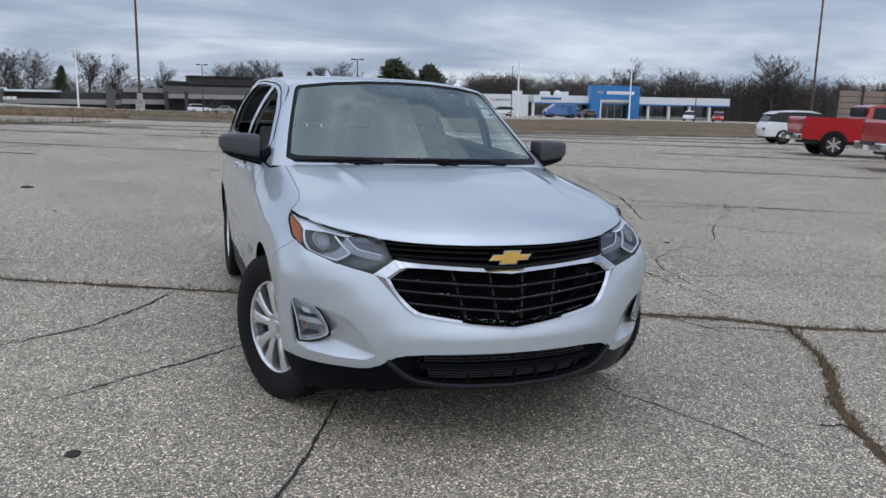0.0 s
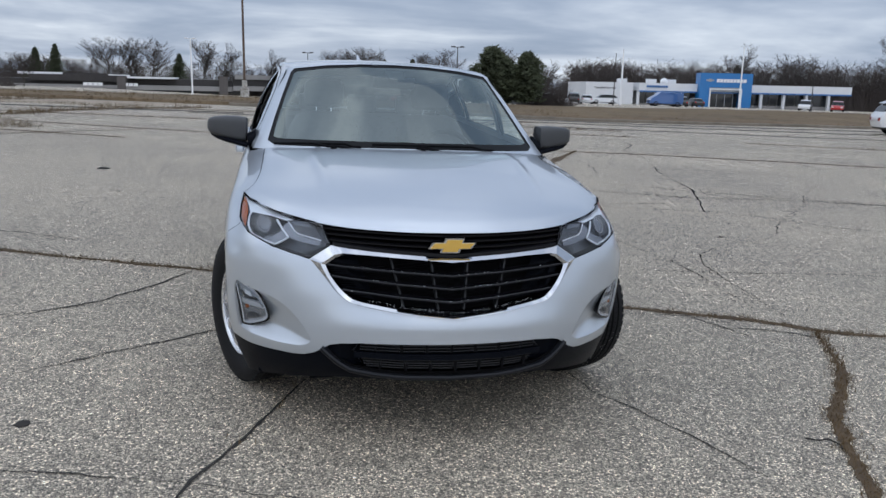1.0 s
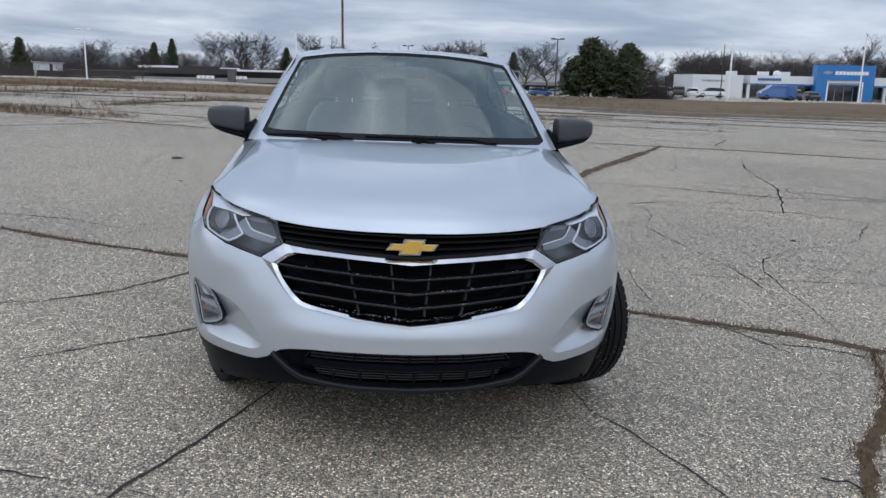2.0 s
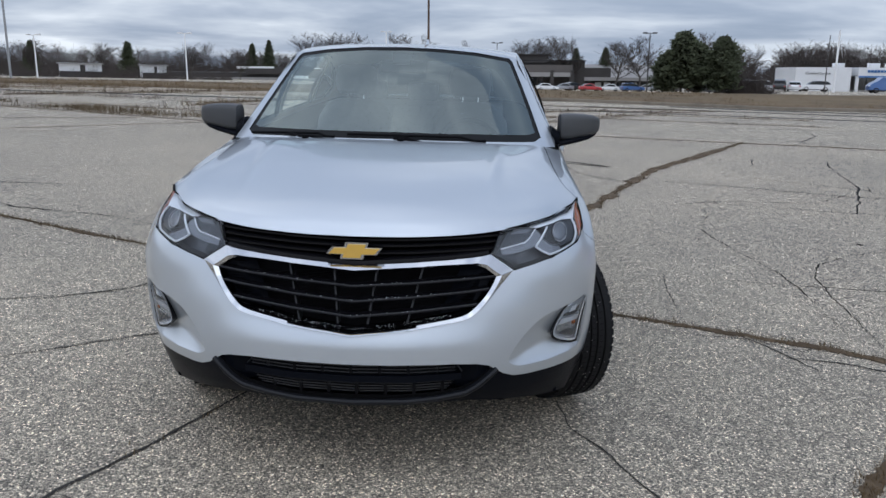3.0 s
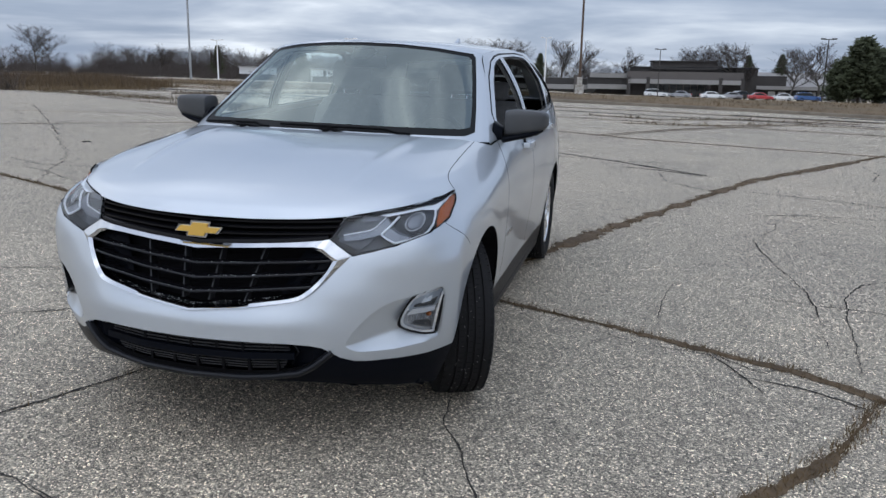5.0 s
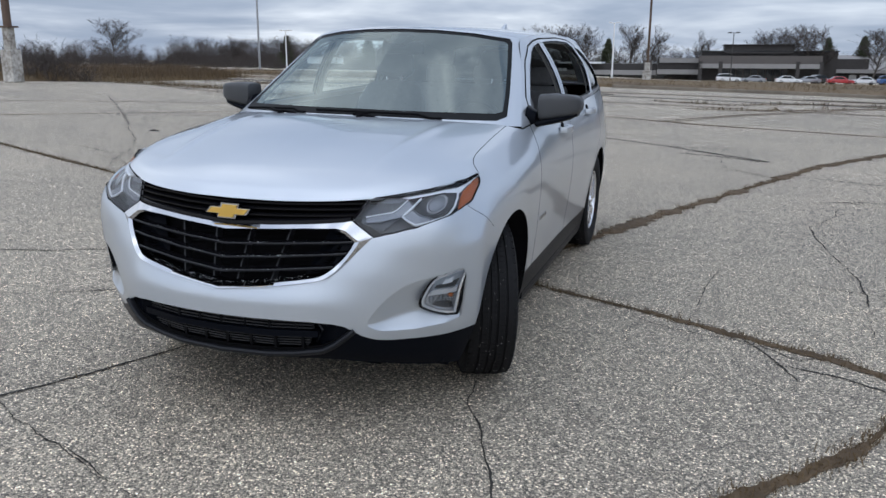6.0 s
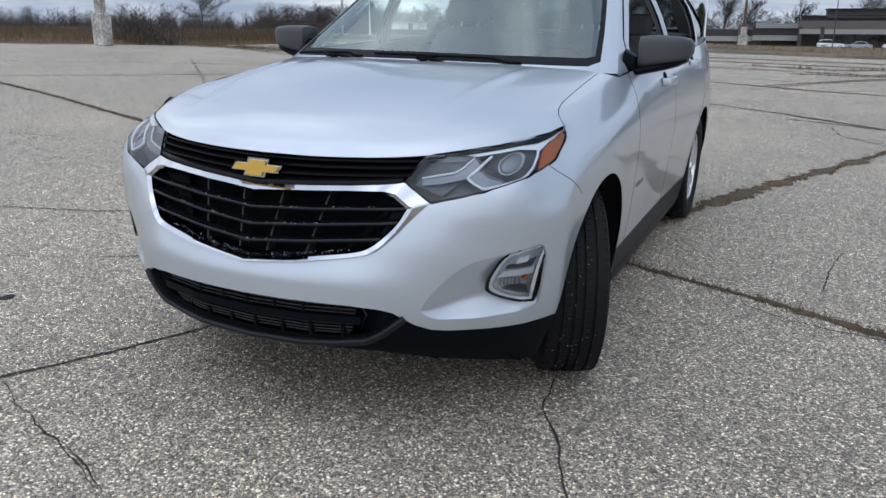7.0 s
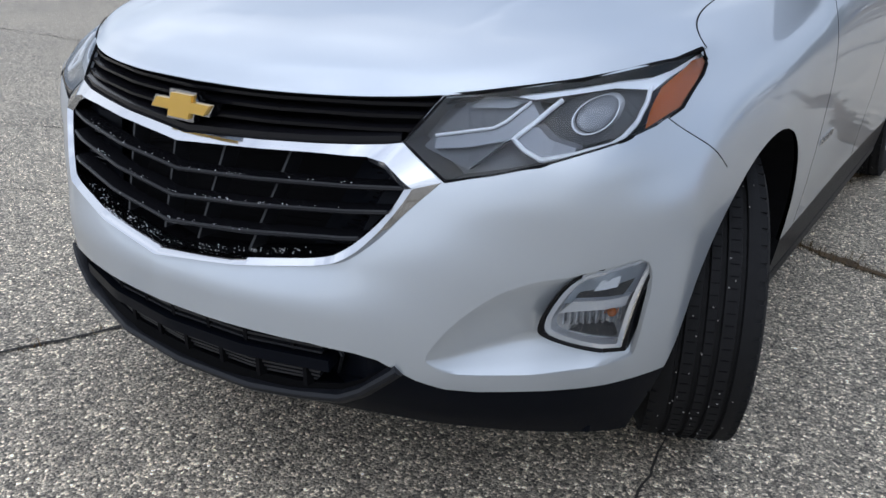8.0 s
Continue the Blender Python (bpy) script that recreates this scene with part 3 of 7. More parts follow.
# ---- cracks in the asphalt ----
def crack(line, width, seed, mat=None, tufts=0.0, wander=0.05, name="crack"):
    """An uneven ribbon along a crack, just proud of the surface: soil, or M_CRACK's dark colour for the shade inside.
    """
    rng = random.Random(seed)
    L = sum(math.dist(a, b) for a, b in zip(line, line[1:]))
    near = min(abs(p[1]) for p in line) < 5
    n = max(8, int(L / 0.03)) if near else max(8, int(L / max(0.04, min(0.25, L / 60))))
    wander = wander * 0.2
    pts = resample(line, n)
    verts, faces = [], []
    drift, w0 = 0.0, 1.0
    centre = []
    for i, (x, y) in enumerate(pts):
        a, b = pts[max(i - 1, 0)], pts[min(i + 1, n - 1)]
        tx, ty = b[0] - a[0], b[1] - a[1]
        l = math.hypot(tx, ty) or 1
        nx, ny = -ty / l, tx / l
        drift = drift * 0.8 + rng.gauss(0, wander * 0.5)
        w0 = min(1.6, max(0.35 if mat is M_SOIL else 0.08, w0 + rng.gauss(0, 0.25)))
        end = min(1, 4 * min(i, n - 1 - i) / n + 0.25)
        cx, cy = x + nx * drift, y + ny * drift
        w = width * w0 * end / 2
        e1, e2 = w * rng.uniform(0.7, 1.3), w * rng.uniform(0.7, 1.3)
        verts += [(cx - nx * e1, cy - ny * e1, ground_z(cx, cy) + 0.004), (cx, cy, ground_z(cx, cy) + 0.005 + 0.08 * width), (cx + nx * e2, cy + ny * e2, ground_z(cx, cy) + 0.004)]
        centre.append((cx, cy, w))
    for i in range(n - 1):
        k = 3 * i
        faces += [(k, k + 3, k + 4, k + 1), (k + 1, k + 4, k + 5, k + 2)]
    me = mesh_from(name, verts, faces)
    tagged(part(name, me, mat or M_CRACK), "dark crack in the asphalt, soil-filled or coloured as shade", "crack", "cracks in the asphalt", kind="structure")
    if tufts:
        spots = []
        for cx, cy, w in centre:
            for _ in range(max(1, int(tufts * 4))):
                if rng.random() < tufts:
                    spots.append((cx + rng.uniform(-w, w) * 0.8, cy + rng.uniform(-w, w) * 0.8, ground_z(cx, cy) + 0.004, rng.uniform(0.5, 1.2)))
        if spots:
            blades("crack_grass", spots, 0.008, 0.032, 0.0022, M_MOSS if seed % 2 else M_DRY, "short dry grass growing in a crack", "grass", 0.8, seed, 5)


crack([(-22, 12.8), (-14, 8.8), (-9, 6.75), (-6.82, 5.75), (-4.54, 4.72), (-2.55, 3.6), (-1.54, 3.16), (-0.5, 2.74), (0.7, 2.27), (1.57, 1.90), (2.38, 1.53), (2.76, 1.25), (3.4, 1.0), (6.0, 0.1), (11, -1.5)], 0.05, 1, M_SOIL, 0.9, 0.03)
crack([(2.70, 1.25), (2.57, 0.95), (2.40, 0.63), (2.10, 0.24), (1.85, -0.05), (1.62, -0.50), (1.3, -1.1), (0.7, -1.9)], 0.048, 2, M_SOIL, 1.0, 0.03)
crack([(0.45, 2.45), (0.91, 3.83), (1.27, 4.82), (2.08, 6.82), (3.2, 9.6), (5.35, 13.3), (6.4, 15.2)], 0.15, 3, M_SOIL, 0.8, 0.06)
crack([(-12, 22.6), (-5.29, 19.4), (-2.6, 18.08), (-0.12, 17.1), (1.49, 16.2), (4.5, 15.3), (8.01, 14.6), (11.35, 13.4), (15.25, 11.7), (26, 7)], 0.14, 4, M_SOIL, 0.3, 0.05)
crack([(-0.6, 12.5), (-0.09, 12.04), (1.11, 11.12), (2.56, 9.76)], 0.07, 5, M_CRACK, 0.0, 0.03)
crack([(0.58, 16.7), (2.47, 20.4), (6.7, 26.2), (9, 32)], 0.12, 6, M_SOIL, 0.3, 0.1)
crack([(-2.25, 1.88), (-1.84, 2.17), (-1.53, 2.58), (-1.30, 3.0)], 0.013, 7)
crack([(-0.55, 0.72), (-0.62, 0.56), (-0.81, 0.09), (-0.99, -0.25), (-1.15, -0.7), (-1.5, -1.4)], 0.011, 8, M_CRACK, 0.25, 0.02)
crack([(-2.3, 0.1), (-1.57, -0.12), (-1.28, -0.19), (-0.99, -0.27), (-0.63, -0.42), (-0.32, -0.53), (0.0, -0.66), (0.5, -0.9), (1.1, -1.0)], 0.0065, 9)
crack([(-0.55, 1.9), (-1.08, 1.5), (-1.62, 1.11), (-2.07, 0.85), (-3.2, 0.4)], 0.008, 10)
crack([(8.96, 9.59), (7.19, 7.6), (6.56, 6.67), (5.53, 5.67), (5.01, 5.05), (4.62, 4.5), (4.2, 4.19), (3.6, 3.93), (3.18, 3.54), (2.96, 3.06), (2.87, 2.6), (2.80, 2.1), (2.72, 1.6)], 0.009, 11, None, 0.0, 0.05)
crack([(2.98, 6.2), (2.90, 5.64), (2.62, 4.95), (2.62, 4.5), (2.66, 3.9), (2.75, 3.2), (2.72, 2.6), (2.64, 2.0), (2.58, 1.66)], 0.008, 12, None, 0.0, 0.04)
crack([(0.81, 0.70), (0.84, 0.42), (0.95, 0.22), (1.02, 0.05), (1.10, -0.15), (1.2, -0.5)], 0.006, 13, None, 0.0, 0.03)
crack([(1.85, 3.1), (1.79, 2.76), (1.72, 2.15)], 0.0045, 14, None, 0.0, 0.03)
crack([(-4.2, 1.2), (-2.73, 1.72), (-2.25, 1.95), (-1.5, 2.2)], 0.009, 15)
crack([(9.54, 19.7), (9.04, 17.7), (7.91, 15.8), (7.47, 13.3), (6.33, 10.7), (5.61, 8.1), (4.6, 6.0)], 0.032, 16, None, 0.0, 0.12)
crack([(-14, 8.0), (-9.66, 12.6), (-6.88, 15.5), (-4, 18.6)], 0.08, 17, M_SOIL, 0.2, 0.05)
crack([(-19, 23.2), (-15.6, 21.4), (-11.7, 19.4), (-7.6, 17.4), (-4, 15.6)], 0.16, 18, M_SOIL, 0.8, 0.1)
crack([(4.4, 9.0), (5.6, 8.0), (9.07, 6.23), (13, 4.3)], 0.024, 19, None, 0.0, 0.06)
crack([(2.3, 2.95), (2.62, 2.88), (4.09, 2.72), (4.96, 2.51), (7, 2.1)], 0.008, 20, None, 0.0, 0.05)
crack([(-20.3, 19.2), (-15, 16.5), (-10, 11.2), (-6.5, 7.3), (-5, 4.9)], 0.018, 21, None, 0.0, 0.15)
crack([(-18, 12), (-13, 14.8), (-8, 17.2)], 0.06, 22, M_SOIL, 0.2, 0.1)
crack([(2.55, 1.62), (2.2, 1.45), (2.0, 1.62), (1.6, 1.72), (1.2, 1.95)], 0.005, 24)
crack([(1.97, 1.68), (2.07, 1.50), (2.15, 1.33), (2.20, 1.17)], 0.007, 25, None, 0.0, 0.04)
crack([(2.10, 1.36), (2.36, 1.31), (2.54, 1.22), (2.66, 1.10)], 0.010, 26, None, 0.0, 0.03)
crack([(2.80, 8.32), (3.50, 8.12), (4.20, 7.80), (5.20, 7.30), (6.57, 7.22), (7.83, 6.79), (9.06, 6.23)], 0.022, 28, None, 0.0, 0.06)
crack([(5.85, 8.34), (5.66, 7.80), (5.74, 7.51)], 0.018, 29, None, 0.0, 0.05)
crack([(1.29, 10.29), (1.82, 10.13), (2.52, 9.70)], 0.06, 30, None, 0.0, 0.05)
crack([(0.84, 16.69), (2.45, 19.9), (4.97, 23.35), (6.57, 25.5)], 0.09, 31, M_SOIL, 0.2, 0.08)
crack([(-1.76, 1.03), (-1.49, 1.24), (-1.26, 1.39), (-1.04, 1.56)], 0.006, 32, None, 0.0, 0.03)
crack([(-0.64, -0.41), (-0.40, -0.50), (-0.10, -0.62)], 0.011, 33, None, 0.0, 0.03)
for k in range(34):
    rng = random.Random(300 + k)
    x, y, a = rng.uniform(-11, 14), rng.uniform(3.5, 26), rng.choice((0.0, 0.25, 1.45, 2.9)) + rng.gauss(0, 0.2)
    if -1.3 < x < 1.3 and y < 5:
        continue
    pts = [(x, y)]
    for _ in range(rng.randrange(3, 7)):
        a += rng.gauss(0, 0.3)
        x, y = x + math.cos(a) * rng.uniform(0.4, 1.3), y + math.sin(a) * rng.uniform(0.4, 1.3)
        pts.append((x, y))
    crack(pts, rng.uniform(0.008, 0.022), 400 + k, None, 0.0, 0.06)


# weed-lined joints on the far part of the lot
for k, (line, w) in enumerate((([(-4, 28.5), (3, 27.4), (12, 26.2), (24, 24)], 0.22), ([(-8, 31.5), (2, 31), (10, 29.6)], 0.3), ([(5, 31), (14, 29.5), (26, 28.5)], 0.3), ([(-2, 24), (5, 22.6), (11, 21.5)], 0.14), ([(9, 33), (16, 31.5), (30, 32.5)], 0.35), ([(-10, 25.6), (-3, 24.2)], 0.16), ([(-22, 31), (-12, 30), (-2, 29.4)], 0.35), ([(14, 20), (24, 16.5), (32, 13)], 0.16))):
    crack(line, w, 501 + k, M_SOIL if k % 2 else M_CRACK, 0.0, 0.15)
    blades("joint_weeds", [(x + random.Random(i + 50 * k).gauss(0, 0.3), y + random.Random(i + 99 * k).gauss(0, 0.12), ground_z(x, y), random.Random(i).uniform(0.4, 1.3)) for i, (x, y) in enumerate(resample(line, 130))], 0.02, 0.08, 0.004, M_DRY_DARK, "low brown weeds in a joint of the lot", "weeds", 0.7, 60 + k, 6)


for k, (line, w, n) in enumerate((([(-17.2, 26.8), (-16.2, 29.1), (-15, 30.9), (-12.8, 33.8), (-10.5, 36.9)], 0.55, 240), ([(-21.4, 36.9), (-19.4, 38.1), (-16.8, 38.9), (-13.9, 41)], 0.7, 200), ([(-13.6, 20.4), (-11.7, 20.8), (-9.9, 21.3), (-8, 21.3)], 0.10, 60), ([(-8.8, 23.2), (-8.4, 26), (-6.9, 29.5), (-3.8, 33.6)], 0.4, 220), ([(-14.4, 33.7), (-10.7, 37), (-5.5, 41.9)], 0.7, 240), ([(1.0, 22.1), (3, 22.3), (6.2, 25.7), (8.8, 25.6), (11.6, 25)], 0.16, 130), ([(-0.1, 25.8), (2.2, 25), (5, 27.5), (9, 28.2)], 0.25, 150), ([(-26, 31), (-22, 33.5), (-17, 36)], 0.6, 220))):
    crack(line, w, 601 + k, M_SOIL, 0.0, 0.15)
    rng = random.Random(640 + k)
    blades("joint_weeds", [(x + rng.gauss(0, 0.25), y + rng.gauss(0, 0.25), ground_z(x, y), rng.uniform(0.4, 1.5) * (1 if rng.random() < 0.8 else 2.2)) for x, y in resample(line, n)], 0.02, 0.05 if line[0][0] > -3 else 0.12, 0.005, M_DRY if k % 2 else M_DRY_DARK, "brown weeds in a joint of the lot", "weeds", 0.6, 80 + k, 7)


def build_litter():
    rng = random.Random(11)
    tagged(part("twig", tube([(1.58, -0.20, 0.008), (1.62, -0.235, 0.012), (1.66, -0.245, 0.02), (1.69, -0.29, 0.012), (1.675, -0.315, 0.008)], 0.004, 6), M_CRACK, smooth=True), "thin bent dark twig lying on the asphalt", "twig")
    for x, y, s in ((-3.24, 9.6, 0.09), (-1.72, 0.32, 0.035), (-7.5, 9.0, 0.08), (3.9, 4.4, 0.03), (-2.6, 7.2, 0.03)):
        bm = bmesh.new()
        bmesh.ops.create_icosphere(bm, subdivisions=2, radius=s)
        for v in bm.verts:
            v.co = Vector((v.co.x * rng.uniform(0.8, 1.2), v.co.y * rng.uniform(0.8, 1.2), max(0.0, v.co.z * 0.25) + 0.001))
        ob = part("clod", bm, M_CRACK, smooth=True, m=Matrix.Translation((x, y, 0)))
        tagged(ob, "small dark clod of dirt on the asphalt", "dirt clod", "clods on the asphalt")


build_litter()


# ---- poles ----
def light_pole(x, y, h, r, mat, base=None, head=False, label="tall steel light pole"):
    z = ground_z(x, y)
    pole = thing("light_pole", Matrix.Translation((x, y, z)) @ Matrix.Rotation(radians(1.1), 4, "Y").inverted(), label, "light pole", "light poles")
    b = 0.0
    if base:
        w, hb = base
        bm = boxes((0, 0, hb * 0.3, w, w, hb * 0.6), (0, 0, hb * 0.8, w * 0.6, w * 0.6, hb * 0.42), bevel=0.04)
        part("plinth", bm, M_PEELING, pole, "concrete plinth with peeling white paint")
        b = hb
    bm = bmesh.new()
    cone(bm, (0, 0, b - 0.1), (0, 0, h), r, r * 0.6, 12)
    part("mast", bm, mat, pole, smooth=True)
    if base:
        part("flange", boxes((0, 0, b + 0.03, r * 3.4, r * 3.4, 0.06)), mat, pole)
    if head:
        part("arm", boxes((0, 0, h, 1.1, 0.08, 0.08)), mat, pole)
        for s in (-1, 1):
            part("lamp_head", boxes((s * 0.55, 0, h + 0.05, 0.5, 0.3, 0.14), bevel=0.03), mat, pole)
    return pole


light_pole(-3.1, 58.5, 17, 0.09, M_RUST, (0.62, 1.35), False, "tall rusty light pole on a white plinth")
light_pole(-33.0, 54.2, 16, 0.085, M_GALV)
light_pole(-23.5, 21.2, 14, 0.15, M_RUST, (0.52, 2.0), False, "rusty light pole on a peeling white plinth")
light_pole(50.8, 51.5, 19, 0.10, M_RUST)
light_pole(-12.8, 118, 8.1, 0.13, M_SIGN_WHITE, None, True, "slim white lamp post")
light_pole(-47.9, 84.7, 4.6, 0.09, M_SIGN_WHITE, None, True, "slim white lamp post")
light_pole(-33.5, 91.3, 5.4, 0.09, M_SIGN_WHITE, None, True, "slim white lamp post")
light_pole(48.3, 106.6, 8.0, 0.16, M_SIGN_WHITE, None, False, "thick pale flag pole")
light_pole(64.0, 101, 8.6, 0.12, M_SIGN_WHITE, None, False, "slim white metal pole")
light_pole(20.5, 92, 6.7, 0.09, M_CHARCOAL, None, True, "slim dark lamp post")
light_pole(3.6, 115, 6.7, 0.08, M_CHARCOAL, None, True, "slim dark lamp post")
light_pole(43, 97, 6.8, 0.07, M_CHARCOAL, None, False, "slim dark lamp post")
light_pole(72, 96, 6.9, 0.07, M_CHARCOAL, None, False, "slim dark lamp post")


# ---- buildings ----
def place(x, y, rz, z=None):
    return Matrix.Translation((x, y, ground_z(x, y) if z is None else z)) @ Matrix.Rotation(radians(rz), 4, "Z")


def bars(parent, x, y, z, widths, h, mat, gap=0.12, name="sign_bar"):
    """Lettering as plain bars along x on a wall that faces -y."""
    for w in widths:
        part(name, boxes((x + w / 2, y, z, w, 0.06, h)), mat, parent)
        x += w + gap


def build_dealership():
    # local x along the front, front faces -y
    a, b = Vector((57.6, 143.6)), Vector((108.4, 135.3))
    d = b - a
    W = d.length
    m = Matrix.Translation((a.x, a.y, -1.35)) @ Matrix.Rotation(math.atan2(d.y, d.x), 4, "Z") @ Matrix.Rotation(radians(-1.2), 4, "Y")
    h = thing("car_dealership", m, "long low white car dealership with a blue entrance tower", "building")
    part("service_hall", boxes((4.6, 9, 2.2, 9.2, 18, 4.6)), M_WHITE_WALL, h, "white service hall")
    part("showroom_roof", boxes((W / 2 + 5.5, 8.5, 3.75, W - 9.5, 18, 1.5)), M_WHITE_WALL, h, "white roof fascia")
    part("blue_trim", boxes((W / 2 + 5.5, -0.56, 2.92, W - 9.5, 0.12, 0.28)), M_BLUE_TRIM, h)
    part("back_wall", boxes((W / 2 + 4.5, 14, 1.4, W - 9, 6, 3.6)), M_WHITE_WALL, h)
    part("plinth", boxes((W / 2 + 4.5, 1.1, 0.15, W - 9, 0.4, 0.9)), M_ROOF_GREY, h)
    for i in range(22):
        x = 10.2 + i * (W - 13) / 22
        if 20.4 < x < 32.0:
            continue
        part("window", boxes((x + 0.95, 1.0, 1.75, (W - 13) / 22 - 0.15, 0.12, 2.3)), M_SHOP_GLASS, h, "dark shop window")
    for x in (10.2, 15.2, 34.5, 39.0, 43.5, 48.0):
        part("column", boxes((x, 0.0, 1.3, 0.5, 0.5, 3.3)), M_WHITE_WALL, h)
    x0, w, hh = 21.6, 10.2, 6.6
    tower = part("entrance_tower", boxes((x0 + 0.95, -0.6, hh / 2 - 0.4, 1.9, 2.4, hh + 0.8), (x0 + w - 0.95, -0.6, hh / 2 - 0.4, 1.9, 2.4, hh + 0.8), (x0 + w / 2, -0.6, hh - 1.35, w - 3.8, 2.4, 2.7)), M_BLUE, h, "bright blue entrance tower")
    part("portal", boxes((x0 + 2.05, -1.85, 1.65, 0.22, 0.2, 4.0), (x0 + w - 2.05, -1.85, 1.65, 0.22, 0.2, 4.0), (x0 + w / 2, -1.85, 3.62, w - 3.9, 0.2, 0.22)), M_SIGN_WHITE, tower, "white portal frame")
    part("door", boxes((x0 + w / 2, 0.3, 1.4, w - 4, 0.1, 3.6)), M_SHOP_GLASS, tower, "glass entrance doors")
    for k in range(4):
        part("door_frame", boxes((x0 + 2.6 + k * 1.6, 0.2, 1.2, 0.12, 0.1, 3.0)), M_GALV, tower)
    bars(tower, x0 + 3.2, -1.84, 5.2, [0.55] * 9, 0.62, M_SIGN_WHITE, 0.10)
    part("sign_mark", boxes((x0 + 1.9, -1.84, 5.25, 1.5, 0.08, 0.28), (x0 + 1.9, -1.84, 5.25, 0.55, 0.08, 0.55)), M_GALV, tower)
    bars(h, 11.6, -0.66, 3.85, [0.45] * 8, 0.4, M_BLUE_TRIM, 0.08)
    txt = bpy.data.curves.new("service_sign", "FONT")
    txt.body, txt.size, txt.extrude = "Certified Service", 0.62, 0.02
    txt.materials.append(M_CHARCOAL)
    ob = new("service_sign", txt)
    ob.parent, ob.matrix_local = h, pose(1.6, -0.03, 3.25, 90)
    bars(h, 2.9, -0.03, 2.1, [0.9, 0.9], 0.16, M_ROOF_GREY, 0.1)
    bm = bmesh.new()
    bmesh.ops.create_uvsphere(bm, u_segments=14, v_segments=8, radius=0.75, matrix=Matrix.Translation((17, 6, 4.8)))
    part("dish", bm, M_WHITE_WALL, h, smooth=True)
    for x in (15.0, 19.0, 9.0):
        part("roof_unit", boxes((x, 8, 4.85, 1.8, 1.6, 0.9), bevel=0.05), M_WHITE_WALL, h)


build_dealership()


def build_mall():
    """Row of dark shops with a raised middle."""
    m = Matrix.Translation((-1.2, 163.5, -3.2)) @ Matrix.Rotation(radians(1.5), 4, "Z") @ Matrix.Rotation(radians(-1.1), 4, "Y")
    h = thing("strip_mall", m, "long low charcoal and taupe strip mall with a raised middle", "building")
    W = 24.5
    part("main_block", boxes((W / 2, 12, 3.0, W, 20, 6.4)), M_CHARCOAL, h, "charcoal main block")
    part("raised_parapet", boxes((10.5, 6.5, 6.6, 12.5, 10, 1.6), (10.5, 6.3, 7.45, 13.0, 10.6, 0.16)), M_CHARCOAL, h)
    part("cornice", boxes((W / 2, 11.8, 6.25, W + 0.4, 20.6, 0.18)), M_SHOP_GLASS, h)
    part("canopy", boxes((10.5, 1.2, 4.6, 22.0, 5.0, 1.5)), M_TAUPE, h, "taupe entrance canopy")
    for px, pw in ((10.5, 13.0), (1.6, 3.6), (19.4, 3.6)):
        part("fascia_panel", boxes((px, -1.4, 3.45, pw, 0.3, 0.85)), M_ROOF_GREY, h, "pale fascia panel")
    for x in (-0.1, 3.6, 17.4, 21.4):
        part("column", boxes((x, -1.2, 2.0, 0.7, 0.7, 4.6)), M_CHARCOAL, h)
    for k in range(9):
        part("window", boxes((4.6 + k * 1.35, 1.9, 1.4, 1.2, 0.1, 3.2)), M_SHOP_GLASS, h)
    for k in range(4):
        part("poster", boxes((5.0 + k * 3.1, 1.8, 0.7, 0.7, 0.1, 1.0)), M_ROOF_GREY, h)
    # left shops
    part("left_block", boxes((-4.2, 12, 2.2, 8.4, 16, 4.6)), M_CHARCOAL, h, "lower left shops")
    part("left_parapet", boxes((-4.0, 3.8, 4.45, 8.0, 0.5, 0.9)), M_ROOF_GREY, h, "grey parapet band")
    part("left_canopy", boxes((-4.0, 2.8, 2.2, 8.6, 3.5, 0.9)), M_ROOF_GREY, h, "grey canopy band")
    part("far_left_block", boxes((-19, 12, 1.8, 21, 16, 3.9)), M_CHARCOAL, h)
    part("far_left_band", boxes((-19, 3.5, 2.0, 21, 3.0, 0.9)), M_ROOF_GREY, h)
    for px, ph in ((-10.2, 4.5), (-29.5, 4.0)):
        part("pier", boxes((px, 2.5, ph / 2, 1.6, 2.2, ph)), M_TAUPE, h)
    part("left_gable", boxes((-24, 6, 3.9, 9, 8, 0.35)), M_WHITE_WALL, h)
    part("long_wing", boxes((-52, 14, 1.6, 44, 16, 3.4)), M_CHARCOAL, h, "long dark wing")
    part("wing_band", boxes((-50, 5.5, 1.9, 40, 2.0, 0.8)), M_ROOF_GREY, h)
    for k in range(9):
        part("shop_window", boxes((-8.5 - k * 4.6, 3.9, 0.6, 3.4, 0.1, 2.2)), M_SHOP_GLASS, h)
    for x in (-30, -36.5):
        bars(h, x, 1.8, 2.5, [0.8] * 4, 0.6, M_SIGN_WHITE, 0.1)
    part("swoop_roof", boxes((-38, 10, 4.3, 20, 8, 0.5), (-38, 9, 3.6, 18, 8, 1.2)), M_CHARCOAL, h)
    part("swoop_edge", boxes((-45, 5.8, 4.35, 8, 0.3, 0.5)), M_SIGN_WHITE, h)
    part("swoop_edge", boxes((-30.5, 5.8, 4.2, 4, 0.3, 0.35)), M_SIGN_WHITE, h)
    # right shops
    part("right_block", boxes((32, 13, 1.2, 15.4, 16, 3.0)), M_CHARCOAL, h, "right shops")
    bm = bmesh.new()
    A = [bm.verts.new(p) for p in ((24.2, 3.2, 2.7), (47, 3.2, 2.7), (47, 13, 5.6), (24.2, 13, 5.6), (24.2, 3.2, 2.3), (47, 3.2, 2.3))]
    bm.faces.new((A[0], A[1], A[2], A[3]))
    bm.faces.new((A[4], A[5], A[1], A[0]))
